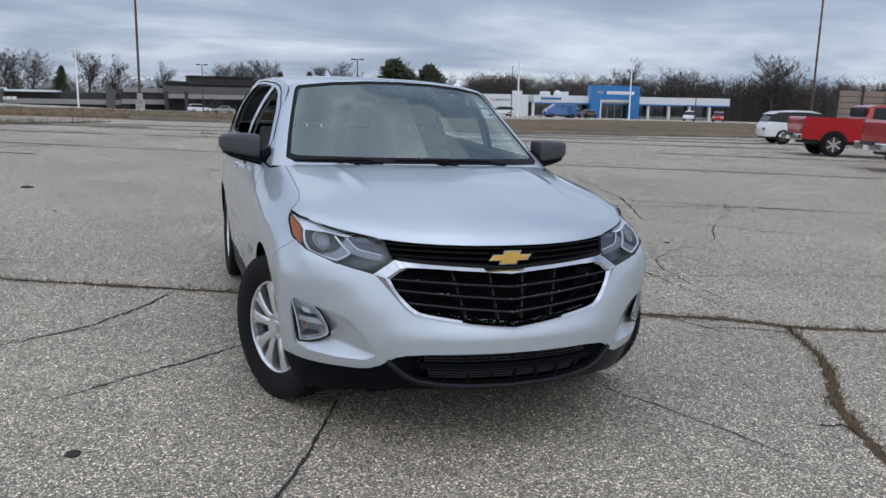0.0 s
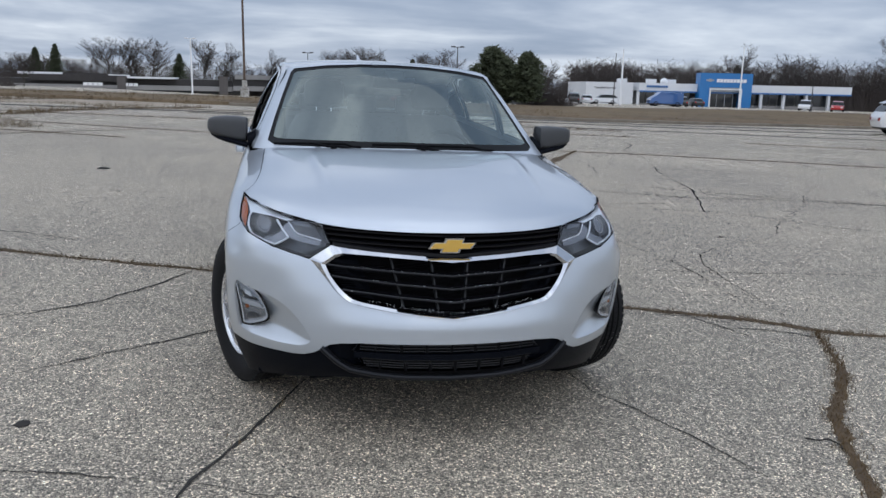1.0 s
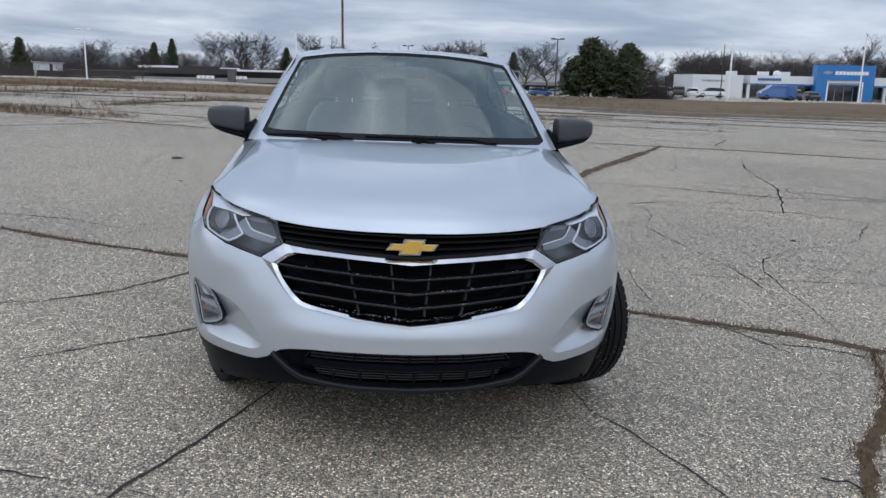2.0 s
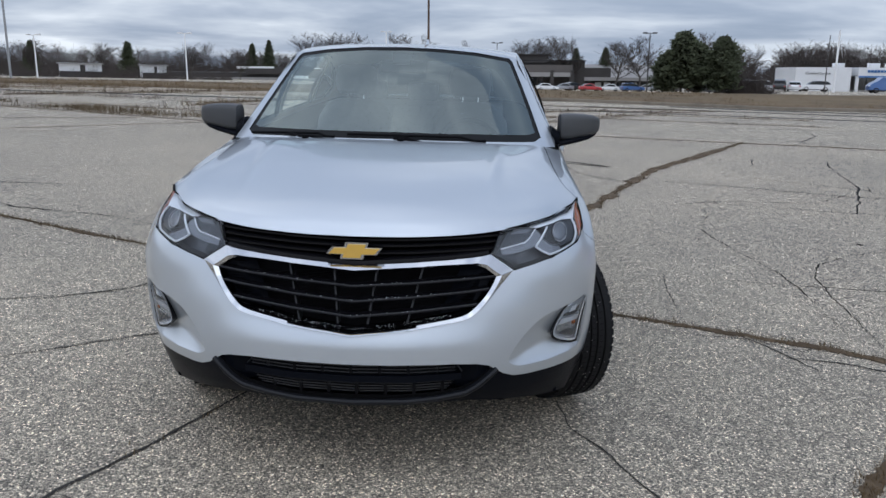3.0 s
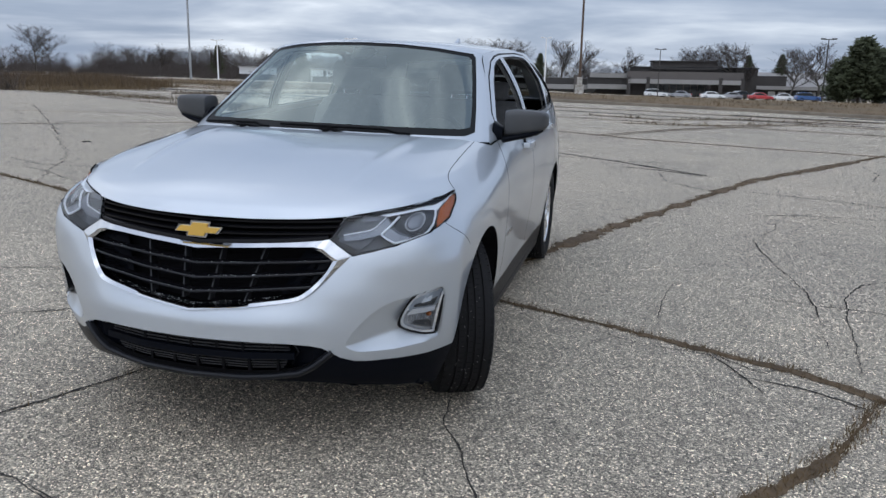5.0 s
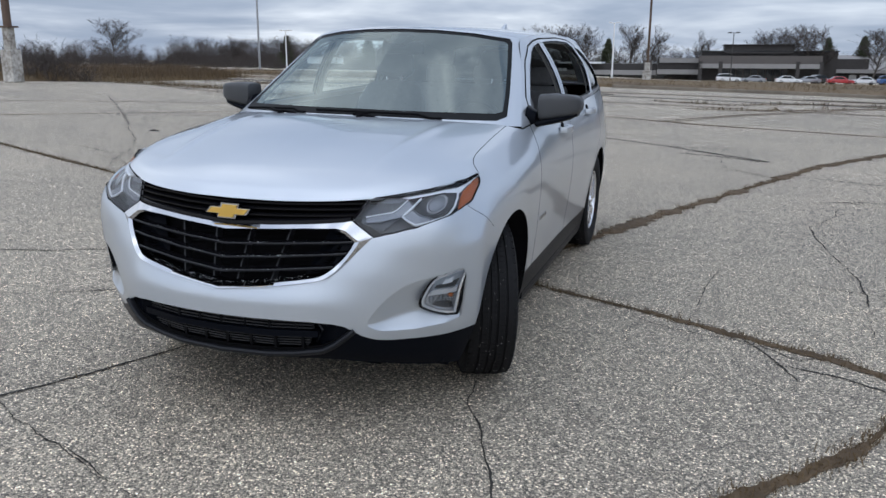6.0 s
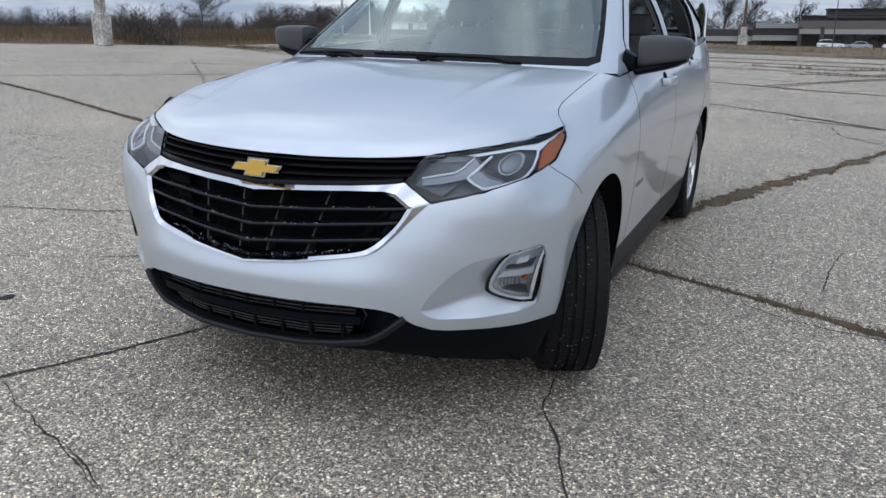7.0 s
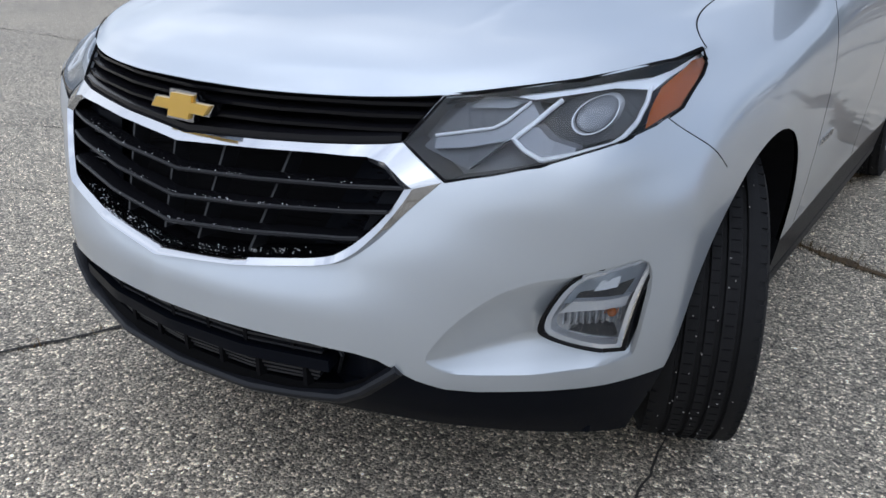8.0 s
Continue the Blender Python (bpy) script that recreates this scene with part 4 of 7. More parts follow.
    part("pitched_roof", bm, M_ROOF_GREY, h, "pale grey pitched roof")
    part("right_gable", boxes((25.5, 2.6, 3.9, 9.0, 0.6, 1.9)), M_CHARCOAL, h)
    part("right_gable", boxes((42, 2.6, 3.9, 6, 0.6, 1.9)), M_CHARCOAL, h)
    part("right_eave", boxes((33, 2.4, 2.6, 17, 0.8, 0.7)), M_ROOF_GREY, h)
    # most windows plain white, every third one dark glass
    for k in range(8):
        part("shop_window", boxes((26.0 + k * 1.9, 4.8, 0.7, 1.3, 0.1, 2.3)), M_SIGN_WHITE if k % 3 else M_SHOP_GLASS, h, "pale shop window")


build_mall()


def build_fence():
    m = place(65.5, 64.6, -47, 1.2)
    f = thing("tan_boundary_wall", m, "tan panelled boundary wall with dark posts", "wall")
    for k in range(6):
        for j in range(5):
            part("panel", boxes((2.0 + k * 2.3, 0.1, 0.25 + j * 0.62, 2.2, 0.12, 0.56)), M_TAN, f)
    for k in range(7):
        part("post", boxes((0.85 + k * 2.3, -0.05, 1.7, 0.22, 0.22, 3.8)), M_CHARCOAL, f)


build_fence()


def build_sheds():
    for x, y, w in ((-57.2, 113.2, 5.6), (-48.2, 117.6, 3.4)):
        s = thing("distant_shed", place(x, y, 28), "low pale shed in front of bare trees", "shed", "distant sheds")
        part("wall", boxes((0, 0, 0.95, w, 4, 1.9)), M_WHITE_WALL, s)
        part("roof", boxes((0, 0, 1.97, w + 0.5, 4.6, 0.16)), M_ROOF_GREY, s)
        part("dark_bay", boxes((w * 0.05, -2.03, 0.95, w * 0.12, 0.1, 1.7)), M_CHARCOAL, s)
        part("lower_wall", boxes((0, -2.04, 0.45, w, 0.12, 0.9)), M_CHARCOAL, s, "dark lower wall")


build_sheds()


# ---- trees ----
def branching(rng, base, height, spread, levels, sticks, r0):
    """Fills sticks with (start, end, r0, r1) of a bare crown."""
    def grow(p, d, length, r, level):
        n = 3 if level else 5
        q = p
        for i in range(n):
            d = (d + Vector((rng.gauss(0, 0.16), rng.gauss(0, 0.16), rng.gauss(0.03, 0.06)))).normalized()
            e = q + d * (length / n)
            sticks.append((q, e, r * (1 - 0.5 * i / n), r * (1 - 0.5 * (i + 1) / n)))
            q = e
            if level < levels and (i >= 1 or level):
                for _ in range(2 if level else 3):
                    a = rng.uniform(0, 2 * math.pi)
                    side = Vector((math.cos(a), math.sin(a), rng.uniform(0.2, 0.9))).normalized()
                    grow(q, (d * 0.55 + side * spread).normalized(), length * rng.uniform(0.4, 0.62), r * 0.45, level + 1)
    grow(Vector(base), Vector((0, 0, 1)), height * 0.62, r0, 0)


def stick_mesh(name, sticks, sides=3):
    verts, faces = [], []
    for p, q, a, b in sticks:
        d = (q - p).normalized()
        u = d.orthogonal().normalized()
        v = d.cross(u)
        i = len(verts)
        for c, r in ((p, a), (q, b)):
            for k in range(sides):
                t = 2 * math.pi * k / sides
                verts.append(tuple(c + (u * math.cos(t) + v * math.sin(t)) * r))
        for k in range(sides):
            faces.append((i + k, i + (k + 1) % sides, i + sides + (k + 1) % sides, i + sides + k))
    return mesh_from(name, verts, faces, smooth=True)


def bare_tree_meshes(seed, levels=3, spread=0.75):
    rng = random.Random(seed)
    sticks = []
    branching(rng, (0, 0, 0), 1.0, spread, levels, sticks, 0.016)
    big = [s for s in sticks if s[2] > 0.005]
    small = [(p, q, max(a, 0.0013), max(b, 0.0009)) for p, q, a, b in sticks if a <= 0.005]
    return stick_mesh("trunk", big, 5), stick_mesh("twigs", small, 3)


TREES = [bare_tree_meshes(40 + k, 4, 0.74 + 0.10 * (k % 3)) for k in range(5)]


def bare_tree(x, y, h, k, wide=1.0, label="tall bare winter tree with fine twigs"):
    t = thing("bare_tree", place(x, y, k * 67 % 360), label, "tree", "bare trees")
    trunk, twigs = TREES[k % 5]
    s = Matrix.Diagonal((h * wide, h * wide, h, 1))
    part("trunk", trunk, M_BARK, t, m=s)
    part("crown", twigs, M_TWIG, t, "fine bare twigs", m=s)


for i, (x, y, h, wide) in enumerate(((91.5, 142, 11.0, 1.0), (27, 150, 11, 1.0), (33, 158, 13, 1.0), (21, 165, 14, 0.9), (41, 128, 9.5, 0.9), (47, 133, 8.5, 0.9), (52, 160, 10, 1.0), (67, 165, 11, 1.0), (112, 150, 12, 1.1), (124, 140, 14, 1.2), (-12, 182, 13, 1.0), (-17, 180, 14, 0.9), (-27, 178, 13, 1.0), (-31, 184, 15, 0.9), (-37, 180, 13, 1.0), (-3, 185, 12, 1.0), (-57.5, 66, 6.0, 1.1), (-62, 128, 7, 1.2), (-47, 131, 8, 1.1), (-76, 134, 7.5, 1.1), (-90, 136, 7, 1.0), (-40, 135, 6.5, 1.1), (45, 165, 14, 1.0), (11, 185, 15, 1.0), (17, 183, 14, 1.0))):
    bare_tree(x, y, h * (0.95 if i in (0, 8, 9) else 0.74), i, wide * 1.45)


def pine(x, y, h, r, seed, round_top=False, label="dense dark green pine tree"):
    """Trunk, and whorls of drooping sprays of needles."""
    rng = random.Random(seed)
    t = thing("pine_tree", place(x, y, 0), label, "tree", "pine trees")
    bm = bmesh.new()
    cone(bm, (0, 0, 0), (0, 0, h * 0.95), h * 0.022, h * 0.004, 8)
    part("trunk", bm, M_BARK, t, smooth=True)
    verts, faces = [], []
    for i in range(int((900 if round_top else 420) * h / 6)):
        f = rng.random() ** 0.8
        z = h * (0.12 + 0.86 * f)
        a = rng.uniform(0, 2 * math.pi)
        # boughs stand out here and there and leave gaps between
        bough = 1 + 0.24 * math.sin(3 * a + seed + 9 * f) + 0.18 * math.sin(5 * a - 17 * f + 2 * seed)
        reach = r * bough * (math.sqrt(max(0.0, 1 - (2 * f - 0.75) ** 2 / 1.5625)) if round_top else (1 - f) ** 0.85) * rng.uniform(0.55, 1.12) + 0.12
        for j in range(9):
            u = rng.uniform(0.25, 1.0)
            px, py, pz = math.cos(a) * reach * u + rng.gauss(0, 0.14), math.sin(a) * reach * u + rng.gauss(0, 0.14), z - 0.12 * reach * u + rng.gauss(0, 0.12)
            s = rng.uniform(0.12, 0.28)
            d = Vector((rng.gauss(0, 1) + math.cos(a), rng.gauss(0, 1) + math.sin(a), rng.gauss(0.3, 0.7))).normalized()
            w = d.orthogonal().normalized() * s * 0.35
            k = len(verts)
            c = Vector((px, py, pz))
            verts += [tuple(c - d * s), tuple(c + w), tuple(c + d * s), tuple(c - w)]
            faces.append((k, k + 1, k + 2, k + 3))
    part("crown", mesh_from("crown", verts, faces, smooth=False), M_PINE, t, "uneven dark green needles")


for i, (x, y, h, r) in enumerate(((18.4, 68.3, 5.2, 1.6), (21.5, 67.4, 4.8, 1.5), (20.0, 69.4, 4.3, 1.3), (17.1, 69.2, 3.3, 1.0), (-59.5, 135, 6.0, 2.2), (22, 173, 8.5, 3.0), (29, 177, 9.0, 3.2), (-23, 192, 8.5, 3.4), (104, 168, 9.5, 2.2), (-52, 186, 8.2, 2.4), (-48, 186, 9.0, 2.6), (-85, 150, 6.5, 2.0))):
    pine(x, y, h, r, 70 + i, i < 4)


def woods(name, line, depth_m, n, h0, h1, seed, label, dense_low=True):
    """A belt of far bare woods as one piece of stuff."""
    rng = random.Random(seed)
    pts = resample(line, 300)
    verts, faces = [], []

    def stick(p, q, a, b):
        # a thin flat twig, broad side to the lot
        dx, dy, dz = q[0] - p[0], q[1] - p[1], q[2] - p[2]
        l = math.hypot(p[0], p[1])
        wx, wy = -p[1] / l, p[0] / l
        k = (wx * dx + wy * dy) / max(dx * dx + dy * dy + dz * dz, 1e-6)
        wx, wy, wz = wx - dx * k, wy - dy * k, -dz * k
        l = math.sqrt(wx * wx + wy * wy + wz * wz) or 1.0
        wx, wy, wz = wx / l, wy / l, wz / l
        i = len(verts)
        verts.extend(((p[0] - wx * a, p[1] - wy * a, p[2] - wz * a), (p[0] + wx * a, p[1] + wy * a, p[2] + wz * a), (q[0] + wx * b, q[1] + wy * b, q[2] + wz * b), (q[0] - wx * b, q[1] - wy * b, q[2] - wz * b)))
        faces.append((i, i + 1, i + 2, i + 3))
    for _ in range(n):
        x, y = pts[rng.randrange(300)]
        l = math.hypot(x, y)
        k = rng.random() * depth_m
        x, y = x * (1 + k / l), y * (1 + k / l)
        z, h = ground_z(x, y), rng.uniform(h0, h1)
        stick((x, y, z), (x + rng.gauss(0, 0.3), y, z + h * 0.72), 0.007 * h, 0.003 * h)
        for _ in range(26):
            f = rng.uniform(0.2, 0.78)
            a = rng.uniform(0, 2 * math.pi)
            o = h * rng.uniform(0.10, 0.30) * (0.25 + 0.75 * math.sin(math.pi * min(1.0, (f - 0.05) / 0.85)))
            p = (x + rng.gauss(0, 0.1), y, z + h * f * 0.85)
            q = (p[0] + math.cos(a) * o, p[1] + math.sin(a) * o, p[2] + h * rng.uniform(0.05, 0.16))
            stick(p, q, 0.003 * h, 0.0016 * h)
            for _ in range(5):
                e = (q[0] + rng.gauss(0, 0.06) * h, q[1] + rng.gauss(0, 0.06) * h, q[2] + rng.uniform(-0.03, 0.08) * h)
                stick(q, e, 0.0015 * h, 0.0009 * h)
        if dense_low:
            for _ in range(34):
                px = x + rng.gauss(0, 0.22 * h)
                stick((px, y, z), (px + rng.gauss(0, 0.8), y + rng.gauss(0, 0.5), z + h * rng.uniform(0.15, 0.50)), 0.0045 * h, 0.0018 * h)
    tagged(part(name, mesh_from(name, verts, faces, smooth=False), M_TWIG), label, "woods", kind="stuff")


woods("far_woods", [(70, 185), (120, 150), (165, 115), (200, 70), (215, 20)], 40, 1900, 8.5, 13.5, 21, "far belt of bare brown woods")
woods("far_trees", [(-40, 195), (0, 195), (30, 185), (70, 175)], 30, 480, 5, 8.5, 22, "far belt of bare brown trees")
woods("distant_trees", [(-230, 60), (-190, 110), (-140, 150), (-115, 160)], 40, 520, 3.6, 6.2, 23, "distant line of bare brown trees")
woods("distant_trees", [(-120, 158), (-95, 165), (-40, 190)], 40, 420, 5.6, 8.8, 27, "distant line of bare brown trees")
woods("near_scrub", [(-120, 40), (-90, 75), (-60, 105), (-36, 116)], 20, 620, 1.2, 2.6, 24, "belt of bare brown scrub beyond the weeds")
woods("verge_scrub", [(22.6, 68.2), (25.2, 67.4)], 3, 46, 1.8, 2.9, 25, "bare reddish scrub beside the pine trees")
woods("pole_scrub", [(-24, 22.6), (-21.5, 22.8)], 2.5, 14, 1.0, 2.2, 26, "bare scrub round the pole's plinth")


# ---- parked vehicles ----
def paint(name, c, metal=0.3):
    return material(name, c, 0.28, metal, coat=1.0)


P_WHITE, P_RED, P_DARK, P_GREY, P_BLUE = paint("white_paint", (0.72, 0.73, 0.74), 0.0), paint("red_paint", (0.42, 0.014, 0.018), 0.1), paint("black_paint", (0.02, 0.021, 0.024)), paint("grey_paint", (0.28, 0.29, 0.31), 0.5), paint("blue_paint", (0.03, 0.10, 0.28), 0.3)
M_CARGLASS = material("car_glass", (0.012, 0.014, 0.016), 0.12, spec=0.25)


def side_loft(profile, half, tuck=0.10, belt=0.0, roof_tuck=0.0):
    """A body from its side outline (x along, z): rounded in at its sides, and above belt drawn in by roof_tuck."""
    secs = []
    for f, k in ((-1, 0.94), (-0.96, 0.985), (-0.8, 1.0), (0.8, 1.0), (0.96, 0.985), (1, 0.94)):
        cx = sum(p[0] for p in profile) / len(profile)
        cz = sum(p[1] for p in profile) / len(profile)
        secs.append([(cx + (x - cx) * k, half * f * (1 - (roof_tuck * max(0, z - belt))), cz + (z - cz) * k) for x, z in profile])
    return loft(secs)


def loft(sections):
    """A closed skin over rings of equal length, capped at both ends."""
    bm = bmesh.new()
    R = [[bm.verts.new(p) for p in r] for r in sections]
    n = len(R[0])
    for a, b in zip(R, R[1:]):
        for i in range(n):
            bm.faces.new((a[i], a[(i + 1) % n], b[(i + 1) % n], b[i]))
    bm.faces.new(R[0])
    bm.faces.new(R[-1][::-1])
    return bm


def far_wheel(parent, x, y, r, w=0.24, spokes=True):
    wh = part("wheel", lathe_y([(-w / 2, r * 0.62), (-w / 2, r * 0.92), (-w * 0.35, r), (w * 0.35, r), (w / 2, r * 0.92), (w / 2, r * 0.62)], 24), M_RUBBER, parent, m=Matrix.Translation((x, y, r)), smooth=True)
    s = 1 if y > 0 else -1
    bm = bmesh.new()
    cone(bm, (0, s * (w / 2 - 0.06), 0), (0, s * (w / 2 - 0.03), 0), r * 0.64, r * 0.64, 24)
    part("rim", bm, M_CHARCOAL, wh)
    if spokes:
        for k in range(6):
            bm = bmesh.new()
            box(bm, 0, s * (w / 2 - 0.015), r * 0.33, r * 0.16, 0.03, r * 0.56, m=Matrix.Rotation(k * math.pi / 3, 4, "Y"))
            part("spoke", bm, M_ALLOY, wh)
    return wh


def lathe_y(profile, n):
    bm = lathe(profile, n)
    bmesh.ops.rotate(bm, verts=bm.verts, cent=(0, 0, 0), matrix=Matrix.Rotation(math.pi / 2, 3, "Z"))
    return bm


def far_car(m, mat, label, kind="sedan", name="parked_car", group="parked cars"):
    """A parked car: front towards +x, wheels on z = 0."""
    c = thing(name, m, label, "car", group)
    if kind == "suv":
        body = [(-2.22, 0.35), (-2.32, 0.62), (-2.28, 0.92), (-2.12, 1.10), (-0.6, 1.06), (1.05, 1.03), (1.7, 0.99), (2.15, 0.90), (2.32, 0.68), (2.28, 0.35)]
        cab = [(-2.14, 1.05), (-1.98, 1.36), (-1.72, 1.56), (-1.0, 1.65), (-0.1, 1.65), (0.42, 1.52), (1.15, 1.02)]
        glass_poly = [(-1.72, 1.12), (-1.52, 1.44), (-0.9, 1.52), (0.05, 1.52), (0.80, 1.08)]
        r, wb = 0.37, 1.38
    elif kind == "van":
        body = [(-2.4, 0.4), (-2.45, 1.1), (-2.4, 2.0), (1.0, 2.05), (1.5, 1.6), (2.2, 1.2), (2.45, 0.9), (2.45, 0.4)]
        cab = [(0.2, 1.3), (0.25, 2.06), (1.0, 2.07), (1.5, 1.6), (1.6, 1.3)]
        glass_poly = [(0.35, 1.3), (0.4, 1.85), (0.95, 1.85), (1.4, 1.35)]
        r, wb = 0.37, 1.6
    else:
        body = [(-2.2, 0.32), (-2.25, 0.7), (-2.1, 0.93), (0.9, 0.92), (2.0, 0.80), (2.25, 0.6), (2.2, 0.32)]
        cab = [(-1.75, 0.9), (-1.1, 1.36), (-0.7, 1.43), (0.1, 1.42), (0.4, 1.35), (1.1, 0.9)]
        glass_poly = [(-1.45, 0.95), (-0.95, 1.33), (0.1, 1.34), (0.85, 0.95)]
        r, wb = 0.32, 1.32
    part("body", side_loft(body, 0.90), mat, c, smooth=True)
    part("cabin", side_loft(cab, 0.86, 0.1, cab[0][1], 0.30), M_CARGLASS if kind == "suv" else mat, c)
    if kind == "suv":
        part("roof", side_loft([(-2.06, 1.46), (-1.72, 1.60), (-1.0, 1.69), (-0.08, 1.69), (0.46, 1.55), (-0.1, 1.61), (-1.0, 1.60), (-1.7, 1.49)], 0.72), mat, c, smooth=True)
    for s in (-1, 1):
        bm = bmesh.new()
        vs = [[bm.verts.new((x, s * (0.86 * (1 - 0.30 * (z - cab[0][1])) + o), z)) for x, z in glass_poly] for o in (-0.01, 0.012)]
        n = len(glass_poly)
        bm.faces.new(vs[1])
        for i in range(n):
            bm.faces.new((vs[0][i], vs[0][(i + 1) % n], vs[1][(i + 1) % n], vs[1][i]))
        part("side_window", bm, M_CARGLASS, c)
    for (x0, z0), (x1, z1), nm in ((cab[-1], cab[-2], "windscreen"), (cab[0], cab[1], "rear_window")):
        o = 0.02 if nm == "windscreen" else -0.02
        bm = bmesh.new()
        k0, k1 = 0.80, 0.80 * (1 - 0.30 * (z1 - z0))
        A = [bm.verts.new(p) for p in ((x0 * 0.93 + x1 * 0.07 + o, -k0, z0 * 0.93 + z1 * 0.07), (x0 * 0.93 + x1 * 0.07 + o, k0, z0 * 0.93 + z1 * 0.07), (x0 * 0.1 + x1 * 0.9 + o, k1, z0 * 0.1 + z1 * 0.9), (x0 * 0.1 + x1 * 0.9 + o, -k1, z0 * 0.1 + z1 * 0.9))]
        B = [bm.verts.new((v.co.x - 2 * o, v.co.y, v.co.z)) for v in A]
        bm.faces.new(A)
        for i in range(4):
            bm.faces.new((A[i], A[(i + 1) % 4], B[(i + 1) % 4], B[i]))
        part(nm, bm, M_CARGLASS, c)
    for x in (-wb, wb):
        for y in (-0.80, 0.80):
            far_wheel(c, x, y, r, 0.22, False)
    for s in (-1, 1):
        part("headlight", boxes((body[-2][0] - 0.06, s * 0.66, body[-2][1] + 0.03, 0.14, 0.34, 0.12), bevel=0.02), M_SIGN_WHITE, c)
        part("tail_lamp", boxes((body[1][0] + 0.05, s * 0.68, body[1][1] + 0.1, 0.10, 0.28, 0.16), bevel=0.02), M_TAILRED, c)
    part("lower_trim", boxes((0, 0, 0.34, 4.3, 1.70, 0.14), bevel=0.04), M_CHARCOAL, c)
    return c


M_TAILRED = material("tail_red", (0.32, 0.02, 0.02), 0.2, coat=0.8)


def wheel_arch(x, r=0.51, z=0.44):
    return [(x + r * math.cos(a), z + r * math.sin(a)) for a in np.linspace(0.26, math.pi - 0.26, 13)]


def build_pickup(m, label):
    """Crew-cab pickup, front towards +x."""
    t = thing("pickup_truck", m, label, "pickup truck", "pickup trucks")
    bed = [(-2.95, 0.62), (-2.98, 1.30), (-2.92, 1.42), (-0.85, 1.42), (-0.85, 0.55)] + wheel_arch(-1.85) + [(-2.45, 0.60)]
    secs = [[(x, f, z) for x, z in bed] for f in (-1.0, -0.97, 0.97, 1.0)]
    part("bed", loft(secs), P_RED, t, "red bed")
    cabin = [(-0.80, 0.55), (-0.80, 1.42), (-0.70, 1.88), (-0.45, 1.93), (0.95, 1.93), (1.15, 1.86), (1.75, 1.38), (2.80, 1.30), (2.95, 1.05), (2.95, 0.60)] + wheel_arch(1.90) + [(1.38, 0.55)]
    secs = [[(x, f * (1 - 0.16 * max(0, z - 1.35)), z) for x, z in cabin] for f in (-1.0, -0.97, 0.97, 1.0)]
    part("cab", loft(secs), P_RED, t, "red crew cab")
    for s in (-1, 1):
        for x0, x1 in ((-0.62, 0.18), (0.28, 1.20)):
            bm = bmesh.new()
            pts = [(x0, 1.42), (x0 + 0.06, 1.84), (min(x1, 1.0), 1.84), (x1 + (0.25 if x1 > 1 else 0), 1.42)]
            A = [bm.verts.new((x, s * ((1 - 0.16 * (z - 1.35)) + 0.012), z)) for x, z in pts]
            B = [bm.verts.new((x, s * ((1 - 0.16 * (z - 1.35)) - 0.02), z)) for x, z in pts]
            bm.faces.new(A)
            for i in range(4):
                bm.faces.new((A[i], A[(i + 1) % 4], B[(i + 1) % 4], B[i]))
            part("side_window", bm, M_CARGLASS, t)
            part("door_handle", boxes((x0 + 0.12, s * 1.012, 1.25, 0.2, 0.03, 0.04)), M_CHROME, t)
        part("window_trim", boxes((0.3, s * 1.005, 1.40, 2.1, 0.03, 0.035)), M_CHROME, t)
        part("door_gap", boxes((0.23, s * 0.999, 1.0, 0.02, 0.012, 0.82)), M_CHARCOAL, t)
        part("tail_lamp", boxes((-2.93, s * 0.93, 1.17, 0.14, 0.16, 0.38), bevel=0.02), M_TAILRED, t)
        part("running_board", boxes((0.3, s * 0.98, 0.50, 2.3, 0.16, 0.07), bevel=0.02), M_CHROME, t)
        part("door_mirror", boxes((1.18, s * 1.18, 1.50, 0.14, 0.26, 0.28), bevel=0.04), P_DARK, t)
        for x in (-1.85, 1.90):
            far_wheel(t, x, s * 0.86, 0.44, 0.28)
    for x in (-1.85, 1.90):
        part("wheel_housing", boxes((x, 0, 0.80, 0.98, 1.88, 0.5)), M_CHARCOAL, t)
    bm = boxes((-0.80, 0, 1.66, 0.05, 1.5, 0.34))
    part("rear_window", bm, M_CARGLASS, t)
    part("tailgate", boxes((-2.96, 0, 1.05, 0.10, 1.66, 0.62), bevel=0.02), P_RED, t)
    part("rear_bumper", boxes((-3.07, 0, 0.68, 0.24, 2.0, 0.24), bevel=0.05), M_CHROME, t, "chrome rear bumper")
    part("bumper_step", boxes((-3.12, 0, 0.76, 0.20, 0.9, 0.10)), M_CHARCOAL, t)
    part("number_plate", boxes((-3.20, 0, 0.66, 0.03, 0.32, 0.16)), M_SIGN_WHITE, t)
    part("frame_rail", boxes((0, 0, 0.52, 5.4, 1.5, 0.16)), M_CHARCOAL, t)
    return t


build_pickup(place(23.86, 19.96, -27), "bright red crew-cab pickup with a chrome rear bumper")
build_pickup(place(20.21, 12.94, -27), "second red pickup with a chrome rear bumper")
far_car(place(29.12, 29.01, -25), P_WHITE, "white SUV with dark windows parked behind the pickup", "suv")

